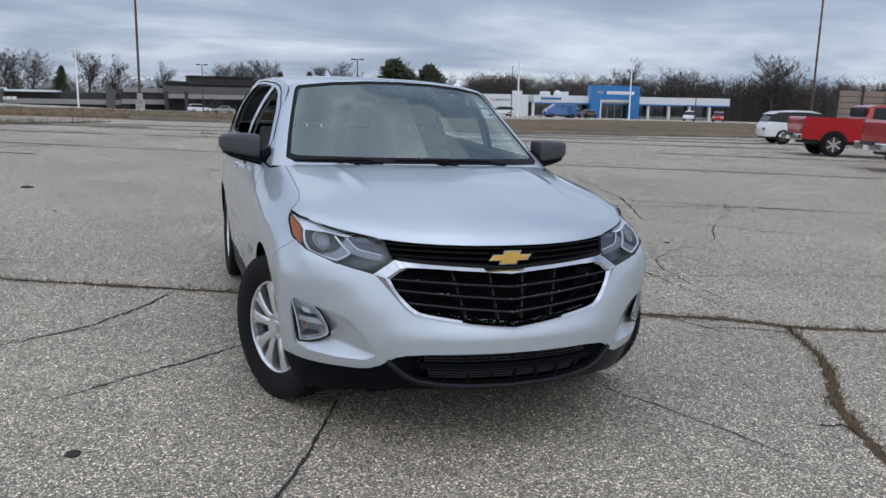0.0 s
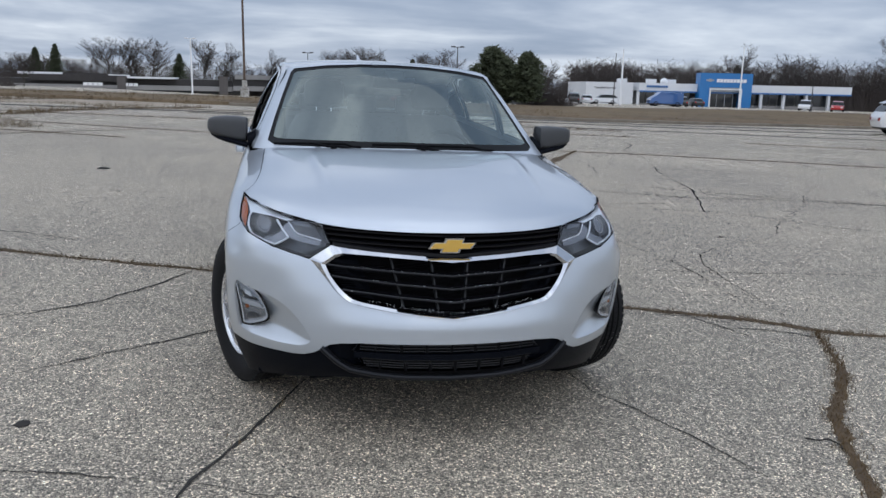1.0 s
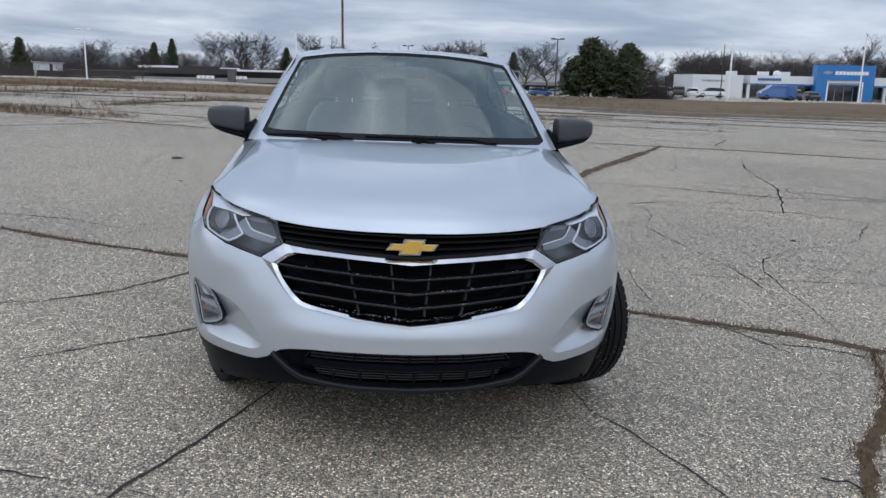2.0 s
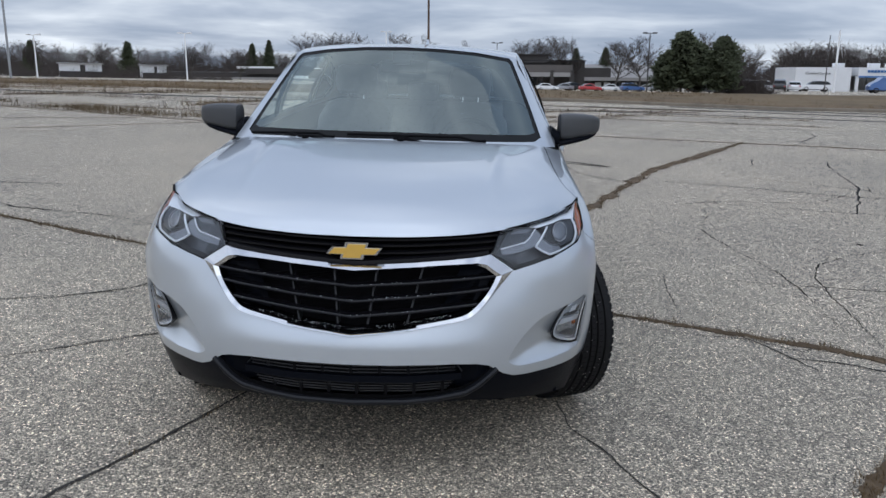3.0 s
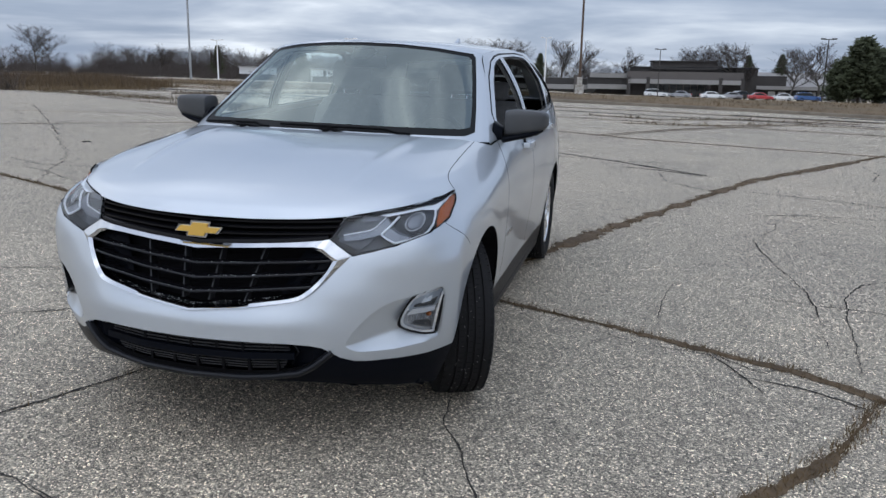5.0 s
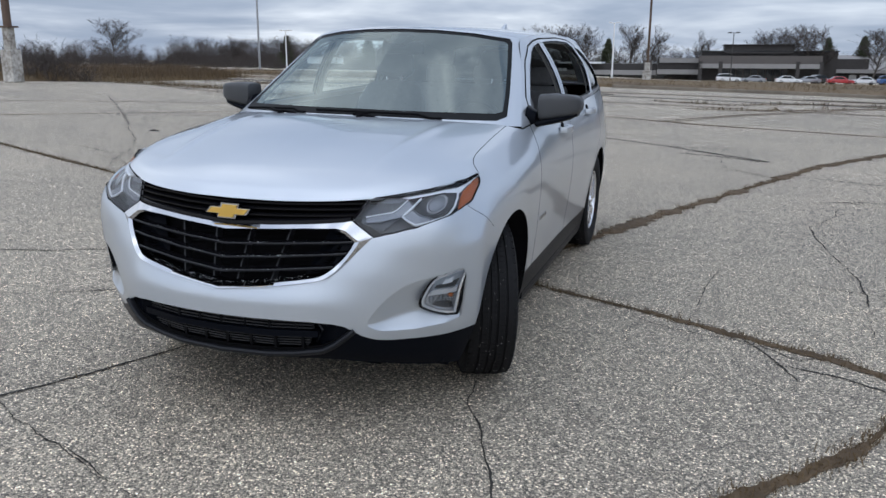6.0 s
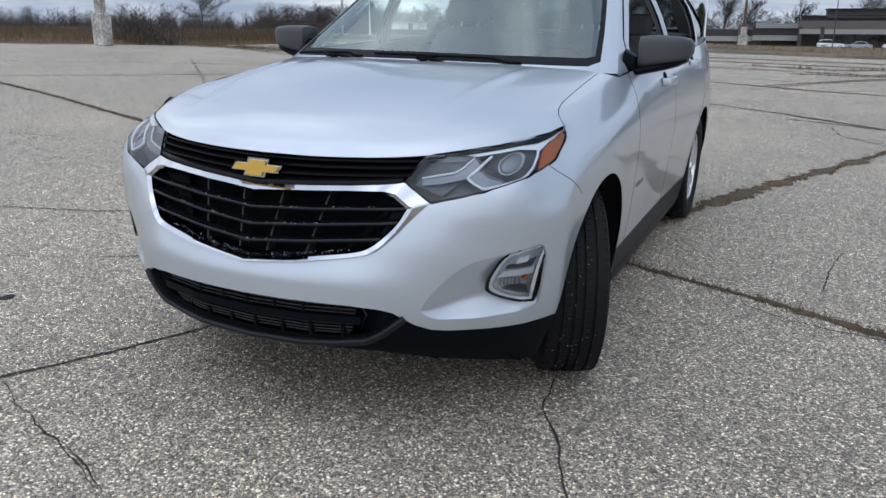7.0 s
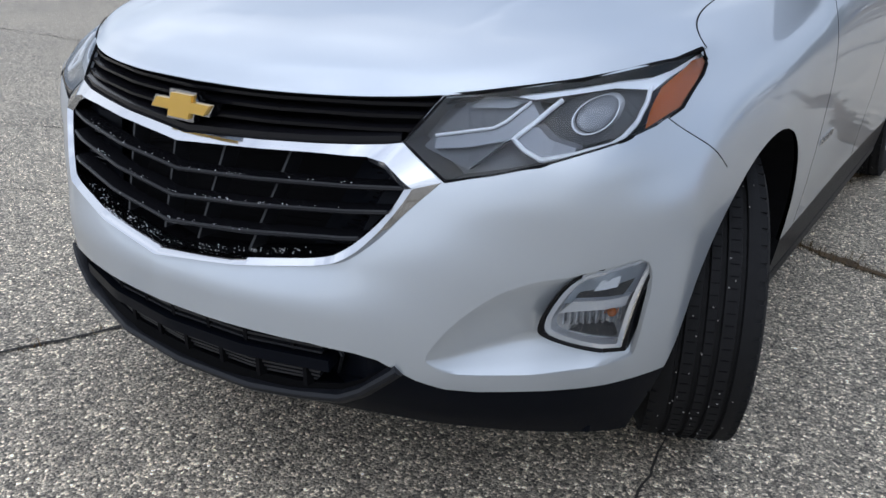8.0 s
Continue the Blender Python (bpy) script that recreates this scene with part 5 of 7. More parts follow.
for x, y, a, mat, kind, label in (
        (3.3, 118, 12, P_WHITE, "suv", "white SUV parked before the dark shops"), (6.6, 118, 170, P_GREY, "sedan", "grey car parked before the dark shops"),
        (10.6, 112, 5, P_WHITE, "sedan", "white car parked before the dark shops"), (13.5, 118, 185, P_GREY, "sedan", "grey car parked before the dark shops"),
        (17.0, 114, 8, P_RED, "sedan", "red car parked before the dark shops"), (20.0, 116, 175, P_WHITE, "sedan", "white car parked before the dark shops"),
        (22.8, 113, 10, P_BLUE, "suv", "dark blue SUV parked before the shops"), (25.5, 117, 170, P_GREY, "sedan", "grey car parked before the shops"),
        (15.5, 121, 40, P_DARK, "suv", "dark SUV parked before the shops"), (28.5, 112, 60, P_DARK, "suv", "dark SUV parked beyond the pine trees"),
        (30.5, 103, 170, P_DARK, "sedan", "dark car parked beyond the verge"), (36.0, 101.7, 168, P_WHITE, "suv", "white SUV parked beyond the verge"),
        (33.5, 108, 60, P_WHITE, "sedan", "white car in a row beyond the verge"), (38.5, 111, 70, P_WHITE, "suv", "white SUV in a row beyond the verge"), (41.0, 112, 70, P_GREY, "sedan", "grey car in a row beyond the verge"),
        (43.5, 113, 70, P_DARK, "suv", "dark SUV in a row beyond the verge"), (46.0, 114, 70, P_WHITE, "sedan", "white car in a row beyond the verge"), (33.0, 117, 65, P_RED, "sedan", "red car in a row beyond the verge"),
        (53.0, 124, 170, P_WHITE, "suv", "white SUV beside the white service hall"), (54.0, 104, 172, P_BLUE, "van", "blue van beside the white showroom"),
        (62.5, 116, 80, P_DARK, "suv", "dark SUV before the showroom"), (66.0, 117, 80, P_DARK, "sedan", "dark car before the showroom"),
        (82.0, 111, 230, P_WHITE, "suv", "white SUV before the showroom"), (86.0, 108.5, 230, P_RED, "suv", "red SUV before the showroom"), (93.5, 104, 215, P_GREY, "sedan", "grey car before the showroom"),
        (97.5, 101, 225, P_DARK, "suv", "dark SUV before the showroom"), (104, 92, 220, P_WHITE, "suv", "white SUV in the dealer's row"), (107, 89, 220, P_GREY, "sedan", "grey car in the dealer's row"),
        (110, 86, 220, P_WHITE, "sedan", "white car in the dealer's row"), (113, 83, 220, P_DARK, "suv", "dark SUV in the dealer's row"), (116, 80, 220, P_WHITE, "suv", "white SUV in the dealer's row")):
    far_car(place(x * 1.1, y * 1.1, a) @ Matrix.Scale(0.8, 4) if x < 29 and y > 100 else place(x, y, a), mat, label, kind)

# ---- the silver car ----
WHEEL_R, FRONT_Y, REAR_Y = 0.355, 0.80, 3.535
ZS = [0.18, 0.24, 0.30, 0.40, 0.50, 0.60, 0.70, 0.78, 0.86, 0.93, 1.00, 1.06, 1.12, 1.22]
# front columns: y at each height of ZS, up to 0.93
FRONT = {
    0.00: [0.06, -0.02, -0.075, -0.115, -0.115, -0.080, -0.045, -0.012, 0.020, 0.060],
    0.20: [0.07, 0.00, -0.06, -0.10, -0.100, -0.068, -0.034, 0.000, 0.032, 0.075],
    0.40: [0.12, 0.055, 0.00, -0.045, -0.050, -0.026, 0.005, 0.034, 0.080, 0.125],
    0.56: [0.19, 0.13, 0.085, 0.045, 0.037, 0.042, 0.062, 0.088, 0.145, 0.210],
    0.70: [0.29, 0.235, 0.195, 0.155, 0.140, 0.130, 0.130, 0.145, 0.205, 0.320],
    0.80: [0.39, 0.345, 0.305, 0.250, 0.230, 0.215, 0.208, 0.222, 0.292, 0.455],
}
CORNER = [(0.835, 0.48), (0.85, 0.45), (0.862, 0.42), (0.874, 0.375), (0.882, 0.35), (0.884, 0.34), (0.884, 0.336), (0.868, 0.358), (0.844, 0.415), (0.828, 0.525)]
ARCH_COL = [(0.855, 0.52), (0.865, 0.51), (0.875, 0.50), (0.888, 0.48), (0.897, 0.47), (0.903, 0.465), (0.907, 0.465), (0.904, 0.48), (0.890, 0.54), (0.856, 0.63), (0.80, 0.65)]
SIDE = {  # x at each height of ZS
    0.82: [0.85, 0.865, 0.88, 0.898, 0.91, 0.919, 0.924, 0.924, 0.912, 0.880, 0.818, 0.79, 0.76, 0.7],
    1.24: [0.85, 0.865, 0.878, 0.892, 0.904, 0.912, 0.917, 0.918, 0.912, 0.895, 0.862, 0.822, 0.80, 0.75],
    1.60: [0.85, 0.865, 0.876, 0.888, 0.899, 0.908, 0.915, 0.917, 0.913, 0.902, 0.885, 0.862, 0.838, 0.80],
    2.20: [0.85, 0.865, 0.874, 0.882, 0.893, 0.905, 0.914, 0.917, 0.914, 0.905, 0.892, 0.874, 0.850, 0.82],
    2.90: [0.85, 0.865, 0.876, 0.888, 0.899, 0.909, 0.917, 0.919, 0.917, 0.910, 0.898, 0.882, 0.862, 0.83],
    3.54: [0.85, 0.868, 0.882, 0.900, 0.913, 0.921, 0.925, 0.926, 0.922, 0.914, 0.902, 0.887, 0.868, 0.84],
    4.10: [0.83, 0.848, 0.86, 0.874, 0.884, 0.890, 0.892, 0.890, 0.884, 0.874, 0.862, 0.848, 0.832, 0.80],
}
REAR = [
    [(0.70, 4.36), (0.72, 4.39), (0.735, 4.41), (0.75, 4.45), (0.76, 4.47), (0.765, 4.47), (0.765, 4.46), (0.76, 4.44), (0.755, 4.42), (0.75, 4.41), (0.745, 4.40), (0.74, 4.39), (0.735, 4.37), (0.72, 4.33)],
    [(0.42, 4.45), (0.42, 4.48), (0.42, 4.50), (0.42, 4.54), (0.42, 4.55), (0.42, 4.55), (0.42, 4.53), (0.42, 4.50), (0.42, 4.48), (0.42, 4.47), (0.42, 4.46), (0.42, 4.45), (0.42, 4.43), (0.42, 4.38)],
    [(0.0, 4.47), (0.0, 4.50), (0.0, 4.52), (0.0, 4.56), (0.0, 4.57), (0.0, 4.57), (0.0, 4.55), (0.0, 4.52), (0.0, 4.50), (0.0, 4.49), (0.0, 4.48), (0.0, 4.47), (0.0, 4.45), (0.0, 4.40)],
]
# the top edge of the lower body: (x or y of the column, height)
TOPS = [0.872, 0.874, 0.880, 0.893, 0.915, 0.940, 0.952, 0.982, 1.018, 1.062, 1.095, 1.115, 1.135, 1.16, 1.185, 1.20, 1.20, 1.20]


def belt_columns():
    """Each column of the lower body as a table of (height, x, y)."""
    cols = [[(z, x, y) for z, y in zip(ZS, ys)] for x, ys in FRONT.items()]
    cols.append([(z, *p) for z, p in zip(ZS, CORNER)])
    cols.append([(z, *p) for z, p in zip(ZS, ARCH_COL)])
    cols += [[(z, x, y) for z, x in zip(ZS, xs)] for y, xs in SIDE.items()]
    cols += [[(z, *p) for z, p in zip(ZS, r)] for r in REAR]
    return cols


COLS = belt_columns()


# the lower edge of the body, column by column
FEET = [0.285, 0.284, 0.278, 0.246, 0.212, 0.192, 0.186, 0.183] + [0.18] * 10


def belt_net(first, last, rows, cols_each):
    """A sampled piece of the lower body between two columns."""
    net = []
    f = np.linspace(0, 1, 30)
    for c, top, foot in zip(COLS, TOPS, FEET):
        z = foot + (top - foot) * f
        xy = spline(c, z)
        net.append(np.column_stack([xy, z]))
    net = np.array(net).swapaxes(0, 1)
    n = (len(COLS) - 1) * cols_each + 1
    P = refine(net, rows, n)
    return P[:, first * cols_each:last * cols_each + 1]


BELT = belt_net(0, len(COLS) - 1, 70, 7)


SKIN_Z = np.linspace(0.18, 0.93, 376)
SKIN = np.array([spline(c, SKIN_Z) for c in COLS[:9]]).swapaxes(0, 1)


def skin_y(x, z):
    """How far forward the front of the lower body lies at (x, z)."""
    f = (min(max(z, 0.18), 0.93) - 0.18) / 0.002
    i = min(int(f), 374)
    row = SKIN[i] + (SKIN[i + 1] - SKIN[i]) * (f - i)
    return float(np.interp(abs(x), row[:, 0], row[:, 1]))


def skin_x(y, z):
    """The half width of the body side at (y, z)."""
    cols = [spline(c, min(max(z, 0.18), 1.2))[0] for c in COLS[6:15]]
    return float(np.interp(y, [c[1] for c in cols], [c[0] for c in cols]))


# outlines in the front view (x, z), one side
HEADLAMP = [(0.475, 0.812), (0.512, 0.887), (0.56, 0.893), (0.70, 0.915), (0.80, 0.940), (0.824, 0.955), (0.836, 0.91), (0.838, 0.866), (0.825, 0.846), (0.79, 0.825), (0.71, 0.795), (0.63, 0.772), (0.560, 0.757)]
UPPER_GRILLE = [(0.0, 0.872), (0.2, 0.876), (0.4, 0.882), (0.512, 0.888), (0.475, 0.812), (0.445, 0.807), (0.317, 0.796), (0.155, 0.786), (0.0, 0.776)]
FRAME_OUT = [(0.0, 0.776), (0.155, 0.786), (0.317, 0.796), (0.445, 0.807), (0.475, 0.812), (0.556, 0.756), (0.512, 0.707), (0.473, 0.656), (0.428, 0.613), (0.390, 0.597), (0.270, 0.577), (0.153, 0.563), (0.0, 0.547)]
FRAME_IN = [(0.0, 0.758), (0.155, 0.769), (0.317, 0.779), (0.420, 0.781), (0.455, 0.770), (0.497, 0.739), (0.482, 0.704), (0.455, 0.667), (0.418, 0.630), (0.382, 0.609), (0.262, 0.590), (0.154, 0.575), (0.0, 0.560)]


def rounded(poly, times=2, closed=True):
    """Corners cut twice over, so that the outline runs in soft bends."""
    for _ in range(times):
        out = [] if closed else [poly[0]]
        for i in range(len(poly) if closed else len(poly) - 1):
            (x0, z0), (x1, z1) = poly[i], poly[(i + 1) % len(poly)]
            out += [(0.75 * x0 + 0.25 * x1, 0.75 * z0 + 0.25 * z1), (0.25 * x0 + 0.75 * x1, 0.25 * z0 + 0.75 * z1)]
        poly = out if closed else out + [poly[-1]]
    return poly


FRAME_OUT = FRAME_OUT[:5] + rounded(FRAME_OUT[5:], 2, False)
FRAME_IN = FRAME_IN[:5] + rounded(FRAME_IN[5:], 2, False)
CLAD_TOP = [(0.0, 0.450), (0.2, 0.447), (0.4, 0.435), (0.46, 0.428), (0.50, 0.412), (0.535, 0.384), (0.576, 0.364), (0.62, 0.357), (0.72, 0.352), (0.80, 0.353), (0.874, 0.36)]
INTAKE = [(0.0, 0.449), (0.2, 0.450), (0.36, 0.447), (0.44, 0.438), (0.478, 0.427), (0.500, 0.411), (0.478, 0.390), (0.440, 0.358), (0.392, 0.332), (0.30, 0.317), (0.17, 0.311), (0.0, 0.309)]
POCKET = [(0.549, 0.430), (0.57, 0.472), (0.60, 0.512), (0.632, 0.545), (0.667, 0.573), (0.711, 0.592), (0.753, 0.600), (0.80, 0.612), (0.869, 0.634), (0.845, 0.425), (0.83, 0.412), (0.78, 0.399), (0.693, 0.393), (0.595, 0.396), (0.564, 0.412)]
POCKET = rounded(POCKET)


def full(half):
    """Both halves of an outline that starts and ends at x = 0."""
    return half + [(-x, z) for x, z in half[::-1] if x > 0]


def arch(yc, r=0.405, zc=0.355, n=36):
    return [(yc + r * math.cos(a), zc + r * math.sin(a) * (1.0 if math.sin(a) > 0 else 1)) for a in np.linspace(0, math.pi, n)] + [(yc - r, 0.0), (yc + r, 0.0)]


def line_gap(pts, w=0.006):
    """A thin closed outline along an open line."""
    left, right = [], []
    for i, p in enumerate(pts):
        a, b = np.array(pts[max(i - 1, 0)]), np.array(pts[min(i + 1, len(pts) - 1)])
        t = (b - a) / np.linalg.norm(b - a)
        n = np.array([-t[1], t[0]]) * w / 2
        left.append(tuple(np.array(p) + n))
        right.append(tuple(np.array(p) - n))
    return left + right[::-1]


# hood and fender tops: front edge to cowl
HOOD = [
    [(0.0, 0.022, 0.872), (0.2, 0.034, 0.874), (0.4, 0.088, 0.880), (0.56, 0.175, 0.893), (0.70, 0.295, 0.915), (0.80, 0.470, 0.940), (0.826, 0.535, 0.952)],
    [(0.0, 0.075, 0.925), (0.2, 0.085, 0.925), (0.39, 0.140, 0.928), (0.55, 0.225, 0.937), (0.68, 0.345, 0.953), (0.775, 0.520, 0.972), (0.812, 0.600, 0.976)],
    [(0.0, 0.200, 0.982), (0.19, 0.21, 0.981), (0.37, 0.260, 0.978), (0.53, 0.345, 0.982), (0.66, 0.460, 0.992), (0.755, 0.620, 1.003), (0.804, 0.720, 1.002)],
    [(0.0, 0.450, 1.040), (0.18, 0.46, 1.040), (0.36, 0.500, 1.036), (0.51, 0.57, 1.036), (0.64, 0.67, 1.036), (0.738, 0.82, 1.034), (0.800, 0.90, 1.031)],
    [(0.0, 0.760, 1.083), (0.18, 0.765, 1.083), (0.35, 0.79, 1.080), (0.50, 0.84, 1.077), (0.63, 0.915, 1.073), (0.728, 1.03, 1.066), (0.805, 1.08, 1.052)],
    [(0.0, 1.050, 1.112), (0.18, 1.058, 1.112), (0.35, 1.080, 1.110), (0.50, 1.12, 1.106), (0.63, 1.175, 1.100), (0.722, 1.25, 1.092), (0.812, 1.30, 1.072)],
]


def net_normals(P):
    n = np.cross(np.gradient(P, axis=1), np.gradient(P, axis=0))
    return n / np.maximum(np.linalg.norm(n, axis=2, keepdims=True), 1e-9)


def hood_net():
    """The bonnet and fender tops, joined to the top edge of the body side; the normals of both run into each other there."""
    P = refine(np.array(HOOD), 56, 61)
    x, y = P[..., 0], P[..., 1]
    # a soft crease on either side
    xr = 0.44 + 0.08 * y
    P[..., 2] += 0.007 * np.exp(-((x - xr) / 0.024) ** 2) * np.clip((y - 0.22) / 0.25, 0, 1) * np.clip((1.15 - y) / 0.25, 0, 1)
    P[..., 2] += 0.006 / (1 + np.exp((x - xr) / 0.012)) * np.clip((y - 0.22) / 0.35, 0, 1) * np.clip((1.15 - y) / 0.25, 0, 1)
    top = BELT[-1]
    k = np.where((top[:, 0] > 0.78) & (top[:, 1] > 0.40) & (top[:, 1] < 1.7))[0]
    order = k[np.argsort(top[k, 1])]
    at = P[:, -1, 1]
    edge = np.column_stack([np.interp(at, top[order, 1], top[order, c]) for c in (0, 1, 2)])
    shift = edge - P[:, -1]
    w = np.clip((np.arange(61) - 44) / 16, 0, 1) ** 2
    P = P + shift[:, None, :] * w[None, :, None]
    N, B = net_normals(P), net_normals(BELT)
    mate = np.column_stack([np.interp(at, top[order, 1], B[-1][order, c]) for c in (0, 1, 2)])
    mean = N[:, -1] + mate
    mean /= np.linalg.norm(mean, axis=1, keepdims=True)
    w = np.clip((np.arange(61) - 48) / 12, 0, 1)[None, :, None]
    N = N * (1 - w) + mean[:, None, :] * w
    back = np.column_stack([np.interp(top[:, 1], at, mean[:, c]) for c in (0, 1, 2)])
    here = np.zeros(len(top))
    here[order] = np.clip((top[order, 1] - 0.50) / 0.06, 0, 1) * np.clip((1.36 - top[order, 1]) / 0.12, 0, 1)
    w = np.clip((np.arange(len(B)) - (len(B) - 13)) / 12, 0, 1)[:, None, None] * here[None, :, None]
    B = B * (1 - w) + back[None, :, :] * w
    return P, N / np.linalg.norm(N, axis=2, keepdims=True), B / np.linalg.norm(B, axis=2, keepdims=True)


HOOD_NET, HOOD_N, BELT_N = hood_net()

car = thing("silver_suv", Matrix(), "silver compact SUV, front wheels turned, parked on cracked asphalt", "car")


def both(name, faces, mat, parent, label="", rim=0.0):
    """A right and a left part."""
    return panel(name, faces, mat, parent, label, rim), panel(name, mirrored(faces), mat, parent, label, rim)


def build_lower_body():
    ncol = 7
    front = sheet(BELT[:, :7 * ncol + 4], normals=BELT_N[:, :7 * ncol + 4])
    side = sheet(BELT[:, 7 * ncol + 3:], normals=BELT_N[:, 7 * ncol + 3:])
    faces = front + side
    # behind everything a dark shell, so that gaps are dark
    shell = shifted(sheet(BELT[::3, ::3]), -0.03)
    _, shell = cut(shell, arch(FRONT_Y, 0.44), 1, 2)
    _, shell = cut(shell, arch(REAR_Y, 0.44), 1, 2)
    _, shell = cut([f for f in shell if min(v[2] for v in f) > 0.2], [(-1, 0.2), (0.6, 0.2), (0.6, 1.0), (-1, 1.0)], 1, 2)
    panel("inner_body", shell + mirrored(shell), M_DARK, car)
    # wheel arches
    for yc in (FRONT_Y, REAR_Y):
        _, faces = cut(faces, arch(yc), 1, 2)
    nose = [f for f in faces if min(v[1] for v in f) < 0.62]
    rest = [f for f in faces if min(v[1] for v in f) >= 0.62]
    # lamps and grilles
    lamp, nose = cut(nose, HEADLAMP)
    _, nose = cut(nose, full(UPPER_GRILLE))
    _, nose = cut(nose, full(FRAME_OUT))
    _, nose = cut(nose, POCKET)
    _, nose = cut(nose, full(INTAKE))
    low = [(x, z) for x, z in CLAD_TOP] + [(1.0, 0.362), (1.0, 0.0), (0.0, 0.0)]
    clad, nose = cut(nose, low)
    # seam between bumper and fender
    seam = [(0.30, 0.895), (0.345, 0.868), (0.43, 0.80), (0.50, 0.745)]
    _, nose = cut(nose, line_gap(seam, 0.0024), 1, 2)
    back_of_seam = [(0.345, 0.868), (0.43, 0.80), (0.50, 0.745), (0.9, 0.70), (0.9, 1.2), (0.30, 1.2), (0.30, 0.895)]
    wing, bumper = cut(nose, back_of_seam, 1, 2)
    panel("front_bumper", bumper + mirrored(bumper), M_SILVER, car, "silver painted bumper cover", 0.012, False)
    panel("lower_fascia", clad + mirrored(clad), M_BLACK_PLASTIC, car, "matt black plastic lower fascia", 0.02)
    # side panels: sill cladding, fender, doors, quarter
    sill, rest = cut(rest, [(0.4, 0.0), (5, 0.0), (5, 0.36), (3.2, 0.36), (1.2, 0.375), (0.4, 0.362)], 1, 2)
    both("sill_cladding", sill, M_BLACK_PLASTIC, car, "black plastic sill cladding", 0.02)
    cuts = [[(1.36, 0.3), (1.36, 0.70), (1.40, 0.95), (1.43, 1.2)], [(2.32, 0.3), (2.32, 1.25)], [(3.06, 0.3), (3.06, 0.40), (3.16, 0.60), (3.32, 0.75), (3.46, 0.85), (3.50, 1.3)]]
    for line in cuts:
        _, rest = cut(rest, line_gap(line), 1, 2)
    _, rest = cut(rest, line_gap([(3.88, 0.9), (4.25, 0.92)]), 1, 2)
    fender, rest = cut(rest, [(0.3, 0.2)] + cuts[0] + [(0.3, 1.3)], 1, 2)
    fdoor, rest = cut(rest, cuts[0] + cuts[1][::-1], 1, 2)
    rdoor, quarter = cut(rest, cuts[1] + cuts[2][::-1], 1, 2)
    both("front_fender", fender + wing, M_SILVER, car)
    doors = []
    for name, f in (("front_door", fdoor), ("rear_door", rdoor)):
        doors.append(both(name, f, M_SILVER, car, rim=0.012))
    lamps, quarter = cut(quarter, [(4.12, 0.93), (4.6, 0.93), (4.6, 1.12), (4.05, 1.10)], 1, 2)
    both("rear_quarter", quarter, M_SILVER, car, rim=0.01)
    both("tail_lamp", lamps, M_TAIL, car, "red tail lamp", 0.02)
    return lamp, doors


M_TAIL = material("tail_lamp_red", (0.35, 0.02, 0.02), 0.15, coat=1.0)
lamp_faces, DOORS = build_lower_body()

def build_hood():
    P = HOOD_NET
    f = sheet(P, normals=HOOD_N)
    line = [(0.833, 0.53), (0.79, 0.575), (0.772, 0.63), (0.762, 0.72), (0.755, 0.90), (0.752, 1.1), (0.745, 1.4)]
    line = rounded(line, 2, False)
    _, f = cut(f, line_gap(line, 0.0032), 0, 1)
    wing, hood = cut(f, line + [(1.0, 1.5), (1.0, 0.53)], 0, 1)
    panel("hood", hood + mirrored(hood), M_SILVER, car, "silver bonnet with two faint creases", 0.006)
    both("fender_top", wing, M_SILVER, car)
    dark = shifted(sheet(P[::3, ::3]), -0.03)
    panel("hood_underside", dark + mirrored(dark), M_DARK, car)


build_hood()

SHIELD = [
    [(0.0, 1.055, 1.106), (0.25, 1.075, 1.105), (0.50, 1.130, 1.100), (0.66, 1.20, 1.092), (0.76, 1.275, 1.084), (0.808, 1.335, 1.080)],
    [(0.0, 1.300, 1.270), (0.235, 1.318, 1.267), (0.465, 1.375, 1.255), (0.612, 1.445, 1.243), (0.70, 1.51, 1.235), (0.748, 1.57, 1.23)],
    [(0.0, 1.550, 1.435), (0.22, 1.565, 1.431), (0.43, 1.62, 1.416), (0.565, 1.69, 1.402), (0.64, 1.75, 1.392), (0.685, 1.80, 1.385)],
    [(0.0, 1.780, 1.560), (0.21, 1.795, 1.557), (0.40, 1.84, 1.548), (0.52, 1.90, 1.535), (0.59, 1.95, 1.523), (0.632, 1.99, 1.512)],
]
RAIL = [(0.808, 1.335, 1.080), (0.748, 1.57, 1.23), (0.685, 1.80, 1.385), (0.632, 1.99, 1.512), (0.648, 2.3, 1.543), (0.660, 2.8, 1.560), (0.652, 3.4, 1.556), (0.628, 3.9, 1.527), (0.585, 4.22, 1.47)]
SILL_TOP = [(0.812, 1.335, 1.072), (0.832, 1.56, 1.092), (0.842, 1.82, 1.103), (0.850, 2.1, 1.112), (0.853, 2.4, 1.121), (0.857, 2.8, 1.132), (0.855, 3.4, 1.155), (0.83, 3.9, 1.180), (0.745, 4.35, 1.20)]
ROOF_MID = [(0.0, 1.780, 1.560), (0.0, 2.05, 1.578), (0.0, 2.5, 1.592), (0.0, 3.1, 1.600), (0.0, 3.7, 1.590), (0.0, 4.30, 1.54)]
ROOF_EDGE = [(0.632, 1.99, 1.512), (0.645, 2.22, 1.538), (0.657, 2.6, 1.556), (0.658, 3.15, 1.560), (0.638, 3.7, 1.542), (0.585, 4.22, 1.47)]


